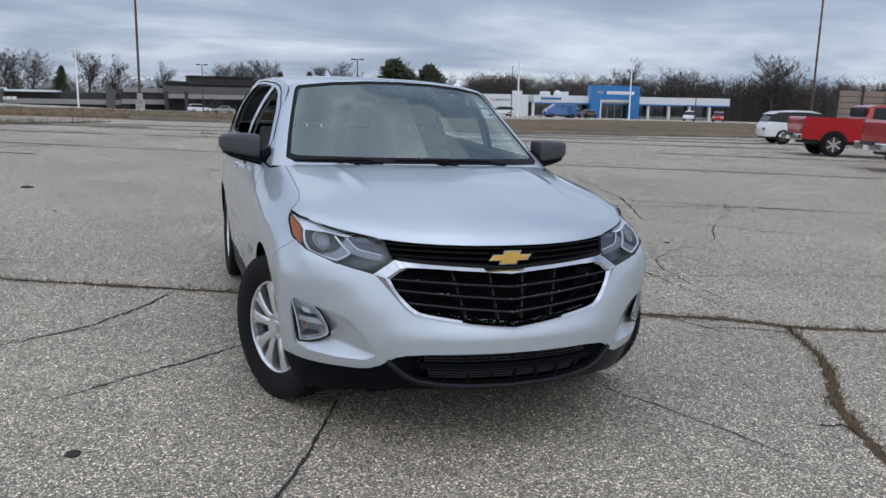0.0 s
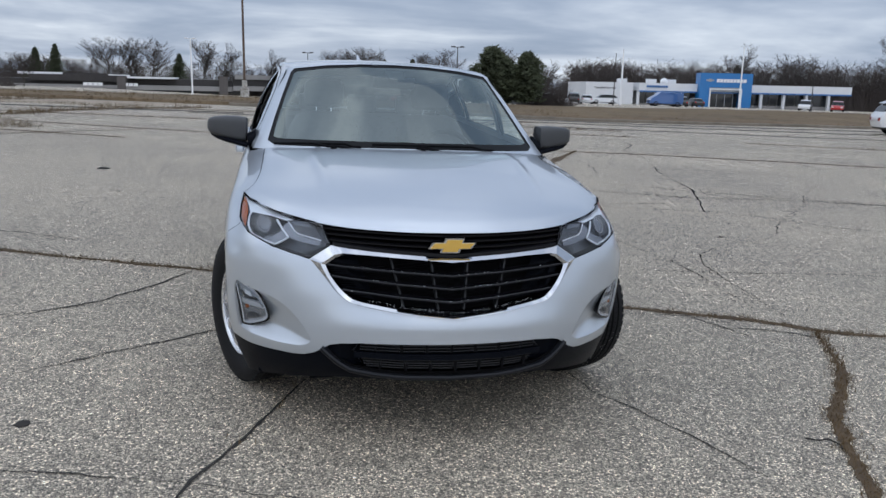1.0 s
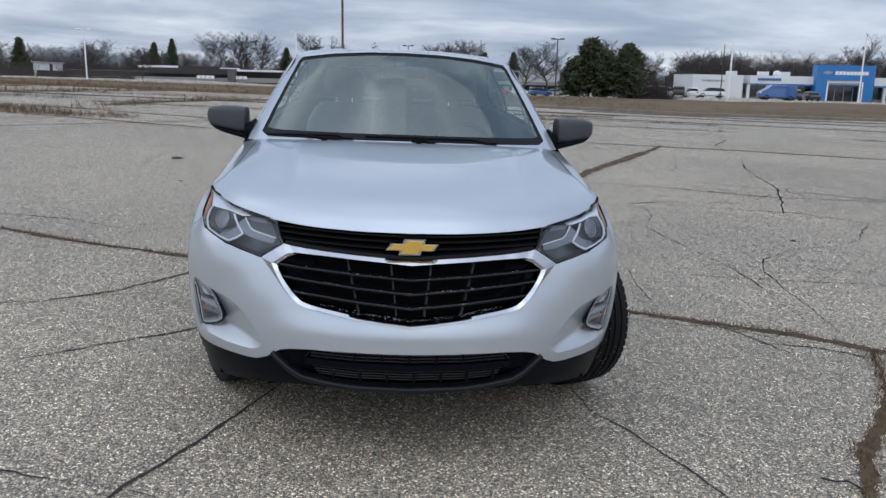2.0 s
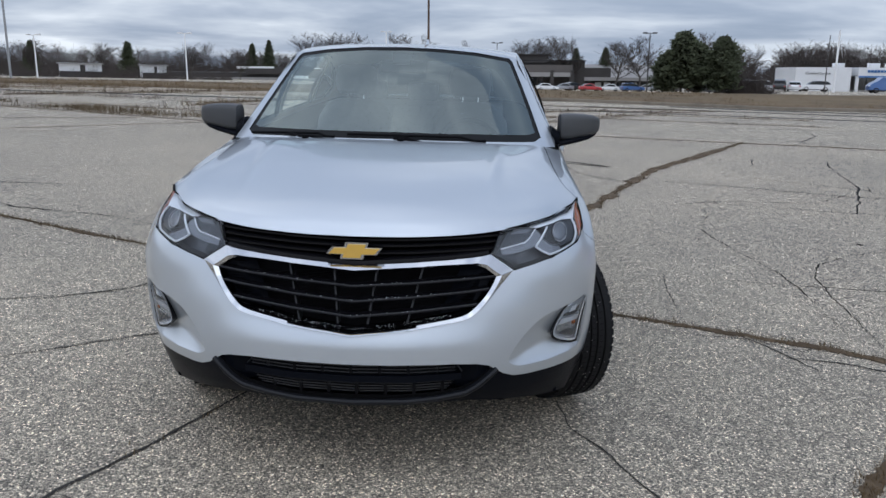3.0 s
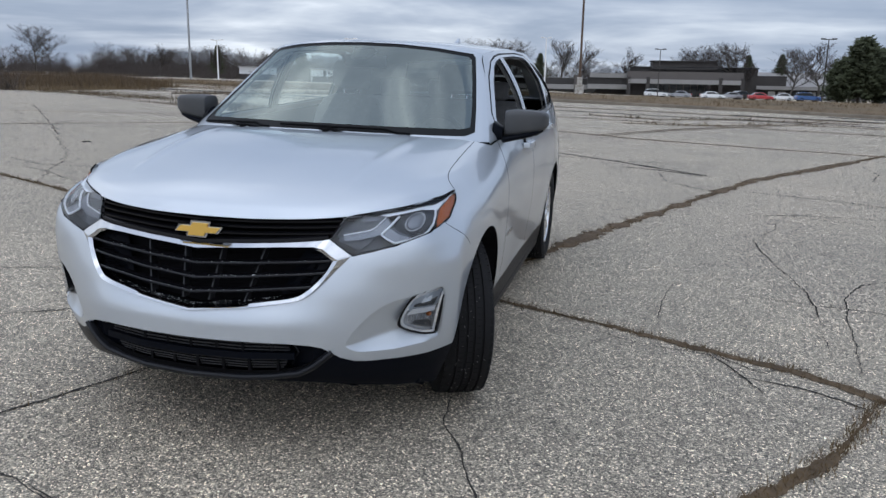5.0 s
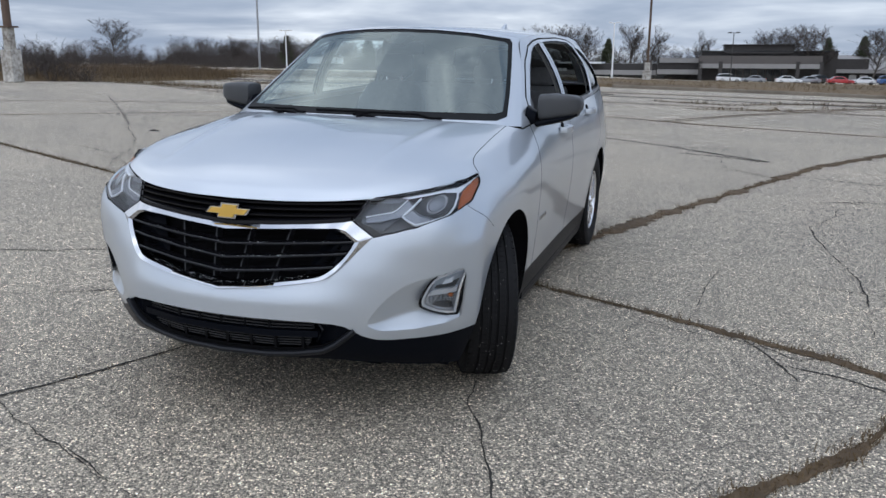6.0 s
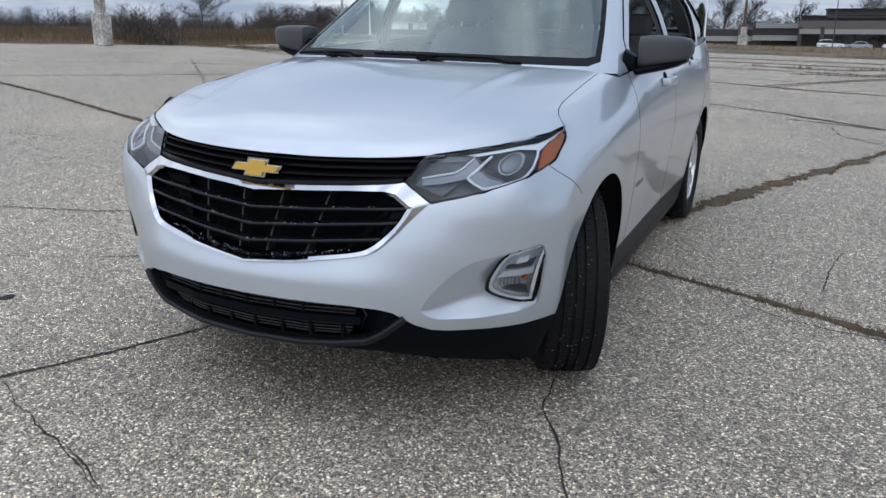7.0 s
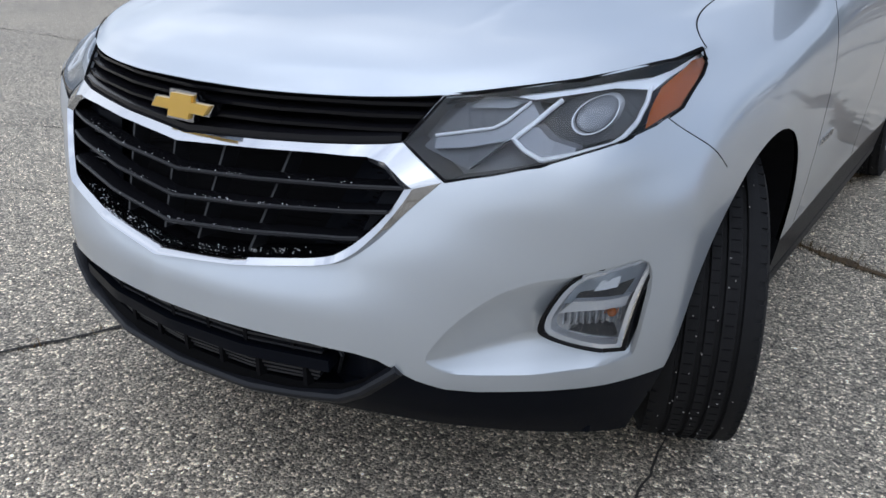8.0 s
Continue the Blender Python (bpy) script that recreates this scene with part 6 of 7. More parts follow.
def build_greenhouse():
    P = refine(np.array(SHIELD), 30, 33)
    f = sheet(P)
    edge = [(0.0, 1.118), (0.5, 1.112), (0.70, 1.108), (0.735, 1.125), (0.700, 1.235), (0.655, 1.36), (0.605, 1.49), (0.585, 1.512), (0.40, 1.537), (0.2, 1.551), (0.0, 1.555)]
    inner = [(0.0, 1.150), (0.48, 1.146), (0.68, 1.142), (0.708, 1.150), (0.681, 1.24), (0.636, 1.366), (0.590, 1.482), (0.572, 1.497), (0.395, 1.522), (0.2, 1.536), (0.0, 1.540)]
    pane, pillar = cut(f, edge)
    clear, frit = cut(pane, inner)
    g = panel("windscreen", shifted(clear + mirrored(clear), -0.004), M_GLASS, car, "windscreen with a reflection of the clouded sky")
    g.visible_shadow = False
    panel("windscreen_border", shifted(frit + mirrored(frit), -0.004), M_SEAL, g, "black printed glass border")
    both("a_pillar", pillar, M_SILVER, car, rim=0.012)
    # roof
    n = 7
    net = []
    for a, b in zip(ROOF_MID, ROOF_EDGE):
        a, b = np.array(a), np.array(b)
        row = []
        for s in np.linspace(0, 1, n):
            p = a + (b - a) * s
            p[2] = b[2] + (a[2] - b[2]) * (1 - s ** 2.6)
            p[1] = a[1] + (b[1] - a[1]) * s ** 2
            row.append(p)
        net.append(row)
    P = refine(np.array(net), 40, 25)
    f = sheet(P)
    panel("roof", f + mirrored(f), M_SILVER, car, rim=0.02)
    panel("headliner", shifted(f + mirrored(f), -0.035), M_TRIM_GREY, car, "pale grey headliner")
    # side windows and their frames
    low, up = np.array(spline([(i, *p) for i, p in enumerate(SILL_TOP)], np.linspace(0, 8, 90))), np.array(spline([(i, *p) for i, p in enumerate(RAIL)], np.linspace(0, 8, 90)))
    rows = []
    for s in np.linspace(0, 1, 22):
        p = low + (up - low) * s
        p[:, 0] += 0.035 * 4 * s * (1 - s) * np.minimum(1, (up[:, 2] - low[:, 2]) / 0.4)
        rows.append(p)
    f = sheet(np.array(rows).swapaxes(0, 1), flip=True)
    W1 = [(1.535, 1.122), (1.60, 1.19), (1.88, 1.375), (2.02, 1.447), (2.12, 1.478), (2.25, 1.500), (2.275, 1.142)]
    W2 = [(2.365, 1.146), (2.345, 1.506), (2.70, 1.521), (3.12, 1.518), (3.26, 1.49), (3.36, 1.38), (3.30, 1.176)]
    W3 = [(3.38, 1.186), (3.43, 1.385), (3.34, 1.488), (3.52, 1.475), (3.72, 1.425), (3.98, 1.29), (3.98, 1.255), (3.86, 1.203)]
    lines = [line_gap([(1.46, 1.06), (1.52, 1.14), (1.58, 1.21), (1.86, 1.400), (2.01, 1.472), (2.15, 1.506), (2.3, 1.523), (2.8, 1.540), (3.2, 1.534), (3.38, 1.505), (3.48, 1.40), (3.42, 1.1)], 0.008), line_gap([(2.318, 1.06), (2.302, 1.52)], 0.006)]
    wins = []
    for w, k in ((W1, 1), (W2, 1), (W3, 1)):
        rim_o = w
        c = np.mean(w, axis=0)
        rim_i = [tuple(np.array(p) + (c - np.array(p)) * 0.014 / max(0.05, np.linalg.norm(c - np.array(p)))) for p in w]
        ins, f = cut(f, rim_o, 1, 2)
        g, seal = cut(ins, rim_i, 1, 2)
        wins.append((g, seal))
    for l in lines:
        _, f = cut(f, l, 1, 2)
    both("pillar_trim", shifted(f, -0.03), M_TRIM_GREY, car, "pale inner pillar trim")
    both("side_frame", f, M_SILVER, car, "silver window frames and pillars", 0.01)
    for k, (g, seal) in enumerate(wins):
        # the door windows are wound down; only the rearmost pane is there
        if k == 2:
            for ob in both("quarter_window", shifted(g, -0.012), M_GLASS_DARK, car, "dark fixed rear side pane"):
                ob.visible_shadow = False
        both("window_seal", shifted(seal, -0.006), M_BLACK_PLASTIC, car)
    # tailgate glass and top
    net = [[(0, 4.30, 1.54), (0.25, 4.30, 1.532), (0.45, 4.27, 1.507), (0.585, 4.22, 1.47)], [(0, 4.40, 1.40), (0.28, 4.39, 1.395), (0.5, 4.36, 1.37), (0.665, 4.29, 1.35)], [(0, 4.45, 1.20), (0.3, 4.43, 1.20), (0.55, 4.40, 1.20), (0.745, 4.35, 1.20)]]
    f = sheet(refine(np.array(net), 12, 14), flip=True)
    pane, fr = cut(f, [(-0.01, 1.22), (0.58, 1.22), (0.50, 1.46), (0.42, 1.50), (-0.01, 1.52)])
    panel("tailgate", fr + mirrored(fr), M_SILVER, car, rim=0.01)
    panel("rear_window", shifted(pane + mirrored(pane), -0.004), M_GLASS_REAR, car, "tinted rear window").visible_shadow = False


M_SEAL = material("black_border", (0.008, 0.009, 0.010), 0.5, spec=0.12)
M_BLACK_GLASS = material("printed_glass", (0.012, 0.013, 0.014), 0.06, coat=0.5)
M_GLASS_REAR = glass("rear_glass", (0.14, 0.15, 0.15), 1.5)
build_greenhouse()


def build_wheel(steer_side):
    """Wheel with its axle along x, outer face towards +x."""
    w = new("wheel")
    W = 0.113
    prof = [(-0.085, 0.222), (-0.101, 0.245), (-0.110, 0.29), (-0.106, 0.328), (-0.096, 0.345)]
    groove = [(-0.060, 0.3535), (-0.058, 0.345), (-0.050, 0.345), (-0.048, 0.3545), (-0.012, 0.355), (-0.010, 0.346), (-0.002, 0.346), (0.0, 0.355)]
    tread = [(-0.080, 0.352)] + groove[:4] + [(-0.022, 0.3550), (-0.020, 0.346), (-0.011, 0.346), (-0.009, 0.355), (0.009, 0.355), (0.011, 0.346), (0.020, 0.346), (0.022, 0.355), (0.048, 0.3545), (0.050, 0.345), (0.058, 0.345), (0.060, 0.3535), (0.080, 0.352)]
    prof += tread + [(-x, r) for x, r in prof[::-1]]
    tyre = part("tyre", lathe(prof, 72), M_RUBBER, w, "black rubber tyre with grooved tread", smooth=True)
    # shoulder blocks, a row on each edge of the tread
    for sd in (-1, 1):
        bm = bmesh.new()
        for i in range(60):
            a = 2 * math.pi * i / 60
            box(bm, sd * 0.084, 0, 0.3455, 0.026, 0.027, 0.010, m=Matrix.Rotation(a, 4, "X"))
        tagged(part("tread_block", bm, M_RUBBER, tyre), kind="stuff")
    # pale grit stuck to the tread
    rng = random.Random(12)
    bm = bmesh.new()
    for _ in range(170):
        a, x = rng.uniform(0, 2 * math.pi), rng.uniform(-0.075, 0.075)
        r = 0.3555 - 0.0025 * (x / 0.075) ** 2
        box(bm, x, r * math.sin(a), r * math.cos(a), *(rng.uniform(0.0012, 0.0032) for _ in range(3)))
    tagged(part("grit", bm, M_ROOF_GREY, tyre, "pale grit stuck to the tread"), kind="stuff")
    # fine cuts across the ribs
    bm = bmesh.new()
    for i in range(90):
        for x in (-0.035, 0.0, 0.035):
            box(bm, x, 0, 0.3552, 0.017, 0.0022, 0.0008, m=Matrix.Rotation(2 * math.pi * (i + 0.35 * (x > 0)) / 90, 4, "X"))
    tagged(part("sipe", bm, M_DARK, tyre, "fine cuts across the tread"), kind="stuff")
    rim = part("rim", lathe([(0.088, 0.214), (0.092, 0.222), (0.086, 0.226), (0.06, 0.218), (-0.085, 0.210), (-0.085, 0.203), (0.055, 0.208), (0.078, 0.210), (0.088, 0.214)], 64), M_ALLOY, w, "bright alloy rim", smooth=True)
    for i in range(5):
        bm = bmesh.new()
        for s in (-1, 1):
            a0, a1 = s * 0.16, s * 0.27
            pts = []
            for r, a, wd, x in ((0.040, a0 * 1.9, 0.022, 0.070), (0.09, a0 * 1.45, 0.024, 0.080), (0.15, a1 * 1.0, 0.029, 0.082), (0.195, a1 * 1.03, 0.040, 0.080), (0.215, a1 * 1.05, 0.050, 0.076)):
                c, t = Vector((x, r * math.sin(a), r * math.cos(a))), Vector((0, math.cos(a), -math.sin(a)))
                pts.append([bm.verts.new(c + t * wd * 0.75 - Vector((0.030, 0, 0))), bm.verts.new(c + t * wd * 0.8), bm.verts.new(c + t * 0.4 * wd + Vector((0.006, 0, 0))), bm.verts.new(c - t * 0.4 * wd + Vector((0.006, 0, 0))), bm.verts.new(c - t * wd * 0.8), bm.verts.new(c - t * wd * 0.75 - Vector((0.030, 0, 0)))])
            for p, q in zip(pts, pts[1:]):
                for j in range(6):
                    bm.faces.new((p[j], p[(j + 1) % 6], q[(j + 1) % 6], q[j]))
        part("spoke", bm, M_ALLOY, rim, smooth=True, m=Matrix.Rotation(2 * math.pi * i / 5, 4, "X"))
    bm = bmesh.new()
    cone(bm, (0.03, 0, 0), (0.084, 0, 0), 0.072, 0.06, 32)
    part("hub", bm, M_ALLOY, rim)
    bm = bmesh.new()
    cone(bm, (0.08, 0, 0), (0.092, 0, 0), 0.031, 0.028, 24)
    part("centre_cap", bm, M_ALLOY, rim)
    for i in range(5):
        a = 2 * math.pi * (i + 0.5) / 5
        bm = bmesh.new()
        cone(bm, (0.07, 0.052 * math.sin(a), 0.052 * math.cos(a)), (0.09, 0.052 * math.sin(a), 0.052 * math.cos(a)), 0.010, 0.009, 6)
        part("wheel_nut", bm, M_CHROME, rim)
    bm = bmesh.new()
    cone(bm, (0.0, 0, 0), (0.012, 0, 0), 0.15, 0.15, 40)
    part("brake_disc", bm, M_STEEL_BRAKE, w, "steel brake disc")
    bm = boxes((0.005, 0.11, 0.07, 0.07, 0.07, 0.13), bevel=0.012)
    part("brake_caliper", bm, M_DARK, w)
    bm = bmesh.new()
    cone(bm, (-0.09, 0, 0), (-0.08, 0, 0), 0.2, 0.2, 40)
    part("brake_shield", bm, M_DARK, w)
    return w


STEER = 24.0
wheel = build_wheel(1)
wheel.parent = car
wheel.matrix_local = pose(0.785, FRONT_Y, WHEEL_R, 0, 0, STEER)
for m in (pose(-0.785, FRONT_Y, WHEEL_R, 0, 0, STEER + 180), pose(0.79, REAR_Y, WHEEL_R), pose(-0.79, REAR_Y, WHEEL_R, 0, 0, 180)):
    copy_thing(wheel, m)


def build_liners():
    for yc in (FRONT_Y, REAR_Y):
        for s in (1, -1):
            bm = bmesh.new()
            rows = []
            for a in np.linspace(-0.15, math.pi + 0.15, 30):
                y, z = yc + 0.415 * math.cos(a), 0.355 + 0.415 * math.sin(a)
                rows.append([bm.verts.new((s * (skin_x(y, max(z, 0.25)) - 0.012), y, z)), bm.verts.new((s * 0.5, y, z))])
            for p, q in zip(rows, rows[1:]):
                bm.faces.new((p[0], p[1], q[1], q[0]))
            bm.faces.new([r[1] for r in rows])
            part("wheel_liner", bm, M_DARK, car)
    # the underside and the lower chin
    bm = boxes((0, 2.3, 0.24, 1.2, 4.1, 0.06), (0, 0.62, 0.27, 1.1, 0.9, 0.10))
    part("underbody", bm, M_DARK, car)


build_liners()


def depth(off):
    return lambda x, z: skin_y(x, z) + off


def bar_path(z0, z1, x1, off, n=14, power=1.3):
    """A bar across the front: height z0 in the middle, z1 at its ends at +-x1, off behind the skin."""
    out = []
    for x in np.linspace(-x1, x1, 2 * n + 1):
        z = z0 + (z1 - z0) * (abs(x) / x1) ** power
        out.append((x, skin_y(x, z) + off, z))
    return out


def half_width(outline, z):
    """Where a half outline ends at the height z."""
    xs = []
    for (x0, z0), (x1, z1) in zip(outline, outline[1:]):
        if (z0 - z) * (z1 - z) <= 0 and z0 != z1:
            xs.append(x0 + (x1 - x0) * (z - z0) / (z1 - z0))
    return max(xs) if xs else 0.0


def build_grilles():
    # chrome frame
    o, i = full(FRAME_OUT), full(FRAME_IN)
    dense_o, dense_i = [], []
    for k in range(len(o)):
        for s in np.linspace(0, 1, 7)[:-1]:
            a, b = np.array(o[k]), np.array(o[(k + 1) % len(o)])
            dense_o.append(tuple(a + (b - a) * s))
            a, b = np.array(i[k]), np.array(i[(k + 1) % len(i)])
            dense_i.append(tuple(a + (b - a) * s))
    frame_ob = part("grille_frame", strip(dense_o, dense_i, depth(-0.004), 0.05), M_CHROME, car, "chrome frame of the lower grille", smooth=True)
    part("frame_joint", tube([(x, skin_y(x, z) + 0.003, z) for x, z in dense_o], 0.0028, 6, True), M_DARK, frame_ob, smooth=True)
    # lower grille
    grille = part("grille", ring_wall(dense_i, depth(0.0), depth(0.10)), M_GRILLE, car, "black slatted radiator grille")
    bm = bmesh.new()
    bm.faces.new([bm.verts.new((x, skin_y(x, z) + 0.085, z)) for x, z in dense_i])
    part("backing", bm, M_DARK, grille)
    sec = [(-0.020, 0.004), (-0.016, 0.008), (0.018, 0.005), (0.020, 0.0), (0.018, -0.003), (-0.016, -0.004), (-0.020, 0.0)]
    for z0, z1 in ((0.706, 0.737), (0.656, 0.695), (0.607, 0.646)):
        x1 = half_width(FRAME_IN, z1) - 0.004
        slat = part("slat", sweep(bar_path(z0, z1, x1, 0.022, power=1.0), sec), M_GRILLE, grille, smooth=True)
        # a paler bead puts the slat's lit edge into the colour
        part("slat_edge", tube([(x, y - 0.018, z + 0.004) for x, y, z in bar_path(z0, z1, x1, 0.022, power=1.0)], 0.0022, 6), M_LOUVRE, slat, "rounded front edge of the slat, paler as if lit", smooth=True)
    # raked uprights behind the slats
    for xt, xl in ((0.078, 0.052), (0.240, 0.188), (-0.078, -0.052), (-0.240, -0.188)):
        bm = bmesh.new()
        A = [[bm.verts.new((x + dx, skin_y(x, z) + d, z)) for dx, d in ((-0.003, 0.040), (0.003, 0.040), (0.003, 0.08), (-0.003, 0.08))] for x, z in ((xl, 0.575), (xt, 0.772))]
        for k in range(4):
            bm.faces.new((A[0][k], A[0][(k + 1) % 4], A[1][(k + 1) % 4], A[1][k]))
        part("post", bm, M_LOUVRE, grille)
    # slanted blanking plates at both ends
    for s in (1, -1):
        bm = bmesh.new()
        pts = [(0.375, 0.770), (0.455, 0.765), (0.490, 0.738), (0.41, 0.630), (0.37, 0.610), (0.30, 0.600)]
        A = [bm.verts.new((s * x, skin_y(x, z) + (0.075 if x < 0.38 else 0.035), z)) for x, z in pts]
        bm.faces.new(A)
        end = part("end_plate", bm, M_BLACK_PLASTIC, grille)
        # fine ribs across the plate
        for k in range(17):
            z = 0.622 + k * 0.0085
            x1 = half_width(FRAME_IN, z) - 0.006
            x0 = x1 - 0.062
            part("rib", tube([(s * x0, skin_y(x0, z) + 0.052, z - 0.002), (s * x1, skin_y(x1, z) + 0.034, z)], 0.0018, 4), M_GRILLE, end)
    # upper grille
    up = full(UPPER_GRILLE)
    ug = part("upper_grille", ring_wall(resample(up, 120, True), depth(0.0), depth(0.07)), M_GRILLE, car, "narrow black upper grille with slats")
    bm = bmesh.new()
    bm.faces.new([bm.verts.new((x, skin_y(x, z) + 0.055, z)) for x, z in resample(up, 120, True)])
    part("backing", bm, M_DARK, ug)
    for z0, z1, x1 in ((0.858, 0.870, 0.498), (0.838, 0.851, 0.490), (0.814, 0.830, 0.478)):
        part("slat", sweep(bar_path(z0, z1, x1, 0.020), [(-0.02, 0.003), (-0.015, 0.007), (0.015, 0.004), (0.015, -0.002), (-0.015, -0.004), (-0.02, 0.0)]), M_GRILLE, ug, smooth=True)
    # smooth black ledge between the slats and the chrome
    led = resample([(-0.466, 0.812), (-0.317, 0.799), (-0.155, 0.789), (0.0, 0.780), (0.155, 0.789), (0.317, 0.799), (0.466, 0.812)], 61)
    part("ledge", sweep([(x, skin_y(x, z) + 0.012, z) for x, z in led], [(0.008, -0.004), (0.006, 0.010), (-0.012, 0.016), (-0.03, 0.016), (-0.03, -0.004)]), M_GRILLE, ug, smooth=True)
    # lower intake
    it = full(INTAKE)
    dense = resample(it, 110, True)
    lo = part("lower_intake", ring_wall(dense, depth(0.0), depth(0.09)), M_BLACK_PLASTIC, car, "black lower air intake with louvres")
    bm = bmesh.new()
    bm.faces.new([bm.verts.new((x, skin_y(x, z) + 0.08, z)) for x, z in dense])
    part("backing", bm, M_DARK, lo)
    for z0, z1, x1 in ((0.436, 0.436, 0.36), (0.424, 0.424, 0.36), (0.412, 0.412, 0.36), (0.372, 0.374, 0.35), (0.360, 0.362, 0.345), (0.348, 0.350, 0.34), (0.336, 0.339, 0.33)):
        part("louvre", sweep(bar_path(z0, z1, x1, 0.038), [(-0.012, 0.0024), (0.012, 0.0024), (0.012, -0.0024), (-0.012, -0.0024)]), M_LOUVRE, lo)
    part("cross_bar", sweep(bar_path(0.392, 0.394, 0.38, 0.030), [(-0.02, 0.010), (0.02, 0.012), (0.02, -0.012), (-0.016, -0.010)]), M_BLACK_PLASTIC, lo, smooth=True)
    for x in np.linspace(-0.30, 0.30, 7):
        part("post", boxes((x, skin_y(x, 0.39) + 0.040, 0.425, 0.010, 0.03, 0.040)), M_DARK, lo)
        part("post", boxes((x + 0.02, skin_y(x, 0.36) + 0.040, 0.354, 0.010, 0.03, 0.050)), M_DARK, lo)
    for s in (1, -1):
        bm = bmesh.new()
        A = [bm.verts.new((s * x, skin_y(x, z) + d, z)) for x, z, d in ((0.34, 0.440, 0.075), (0.44, 0.434, 0.03), (0.490, 0.412, 0.02), (0.44, 0.366, 0.02), (0.39, 0.340, 0.03), (0.325, 0.328, 0.075))]
        bm.faces.new(A)
        end = part("end_plate", bm, M_BLACK_PLASTIC, lo)
        part("end_fold", tube([(s * x, skin_y(x, z) + d, z) for x, z, d in ((0.352, 0.440, 0.066), (0.385, 0.40, 0.05), (0.345, 0.335, 0.068))], 0.004, 6), M_LOUVRE, end, smooth=True)
    # flexible air deflectors before the front wheels
    for s in (1, -1):
        part("air_deflector", boxes((s * 0.70, skin_y(0.70, 0.3) + 0.12, 0.235, 0.13, 0.016, 0.06), bevel=0.006), M_BLACK_PLASTIC, car)
    # lip under the intake
    lip = resample([(0.506, 0.412), (0.480, 0.389), (0.442, 0.356), (0.394, 0.329), (0.30, 0.313), (0.17, 0.306), (0.0, 0.303)], 40)
    lip = [(-x, z) for x, z in lip] + lip[::-1][1:]
    prof = [(0.030, 0.006), (0.0, 0.007), (-0.012, 0.004), (-0.017, -0.002), (-0.016, -0.009), (-0.006, -0.018), (0.030, -0.020)]
    part("intake_lip", sweep([(x, skin_y(x, z), z) for x, z in lip], [(-a, b) for a, b in prof]), M_LIP, car, "rolled black lip under the air intake", smooth=True)


M_LIP = material("satin_black", (0.010, 0.011, 0.014), 0.4, spec=0.22)
build_grilles()


def build_emblem():
    """A plain cross-shaped gold badge with a chrome edge."""
    hw, hh = 0.098, 0.030
    out = [(-hw, -0.013), (-0.045, -0.013), (-0.050, -hh), (0.030, -hh), (0.036, -0.013), (hw * 0.80, -0.013), (hw, 0.013), (0.045, 0.013), (0.050, hh), (-0.030, hh), (-0.036, 0.013), (-hw * 0.80, 0.013)]
    e = None
    for name, k, d, mat in (("emblem", 1.0, 0.0, M_CHROME), ("enamel", 0.90, 0.006, M_GOLD)):
        bm = bmesh.new()
        y = -0.012 - d
        A = [bm.verts.new((x * k if k == 1 else x - 0.009 * (1 if x > 0 else -1), y, 0.828 + (z if k == 1 else z * 0.80))) for x, z in out]
        B = [bm.verts.new((v.co.x, y + 0.02, v.co.z)) for v in A]
        bm.faces.new(A)
        for i in range(12):
            bm.faces.new((A[i], A[(i + 1) % 12], B[(i + 1) % 12], B[i]))
        ob = part(name, bm, mat, e or car, "gold badge with a chrome edge" if not e else "gold enamel")
        e = e or ob


build_emblem()


def build_droplets():
    """Drops of water on the grille's lower frame and slats, coloured white for wet highlights."""
    rng = random.Random(8)
    bm = bmesh.new()
    for _ in range(260):
        if rng.random() < 0.5:
            x = rng.uniform(-0.34, 0.34)
            z = 0.566 + 0.044 * (abs(x) / 0.35) ** 1.3 + rng.uniform(0, 0.008)
            y = skin_y(x, z) + rng.uniform(0.0, 0.02)
        else:
            x = rng.uniform(-0.40, 0.40)
            z0, z1 = rng.choice(((0.706, 0.737), (0.656, 0.695), (0.607, 0.646)))
            z = z0 + (z1 - z0) * abs(x) / 0.45 + 0.006
            y = skin_y(x, z) + rng.uniform(-0.001, 0.012)
        bmesh.ops.create_icosphere(bm, subdivisions=1, radius=rng.uniform(0.0005, 0.0013), matrix=Matrix.Translation((x, y, z)))
    tagged(part("water_drops", bm, M_LIGHT_GUIDE, car, "drops of water on the grille, white for their glint", smooth=True), kind="stuff")


build_droplets()


def dense(poly, k=6):
    out = []
    for i in range(len(poly)):
        a, b = np.array(poly[i]), np.array(poly[(i + 1) % len(poly)])
        out += [tuple(a + (b - a) * s) for s in np.linspace(0, 1, k, endpoint=False)]
    return out


def plate(poly, off, back, s=1):
    """A small solid plate that follows the front skin, off behind it and back deep."""
    bm = bmesh.new()
    P = dense(poly, 4)
    A = [bm.verts.new((s * x, skin_y(x, z) + off, z)) for x, z in P]
    B = [bm.verts.new((s * x, skin_y(x, z) + back, z)) for x, z in P]
    bmesh.ops.triangulate(bm, faces=[bm.faces.new(A)])
    n = len(P)
    for i in range(n):
        bm.faces.new((A[i], A[(i + 1) % n], B[(i + 1) % n], B[i]))
    return bm


def skin_line(pts, off, s=1, n=24):
    return [(s * x, skin_y(x, z) + off, z) for x, z in resample(pts, n)]


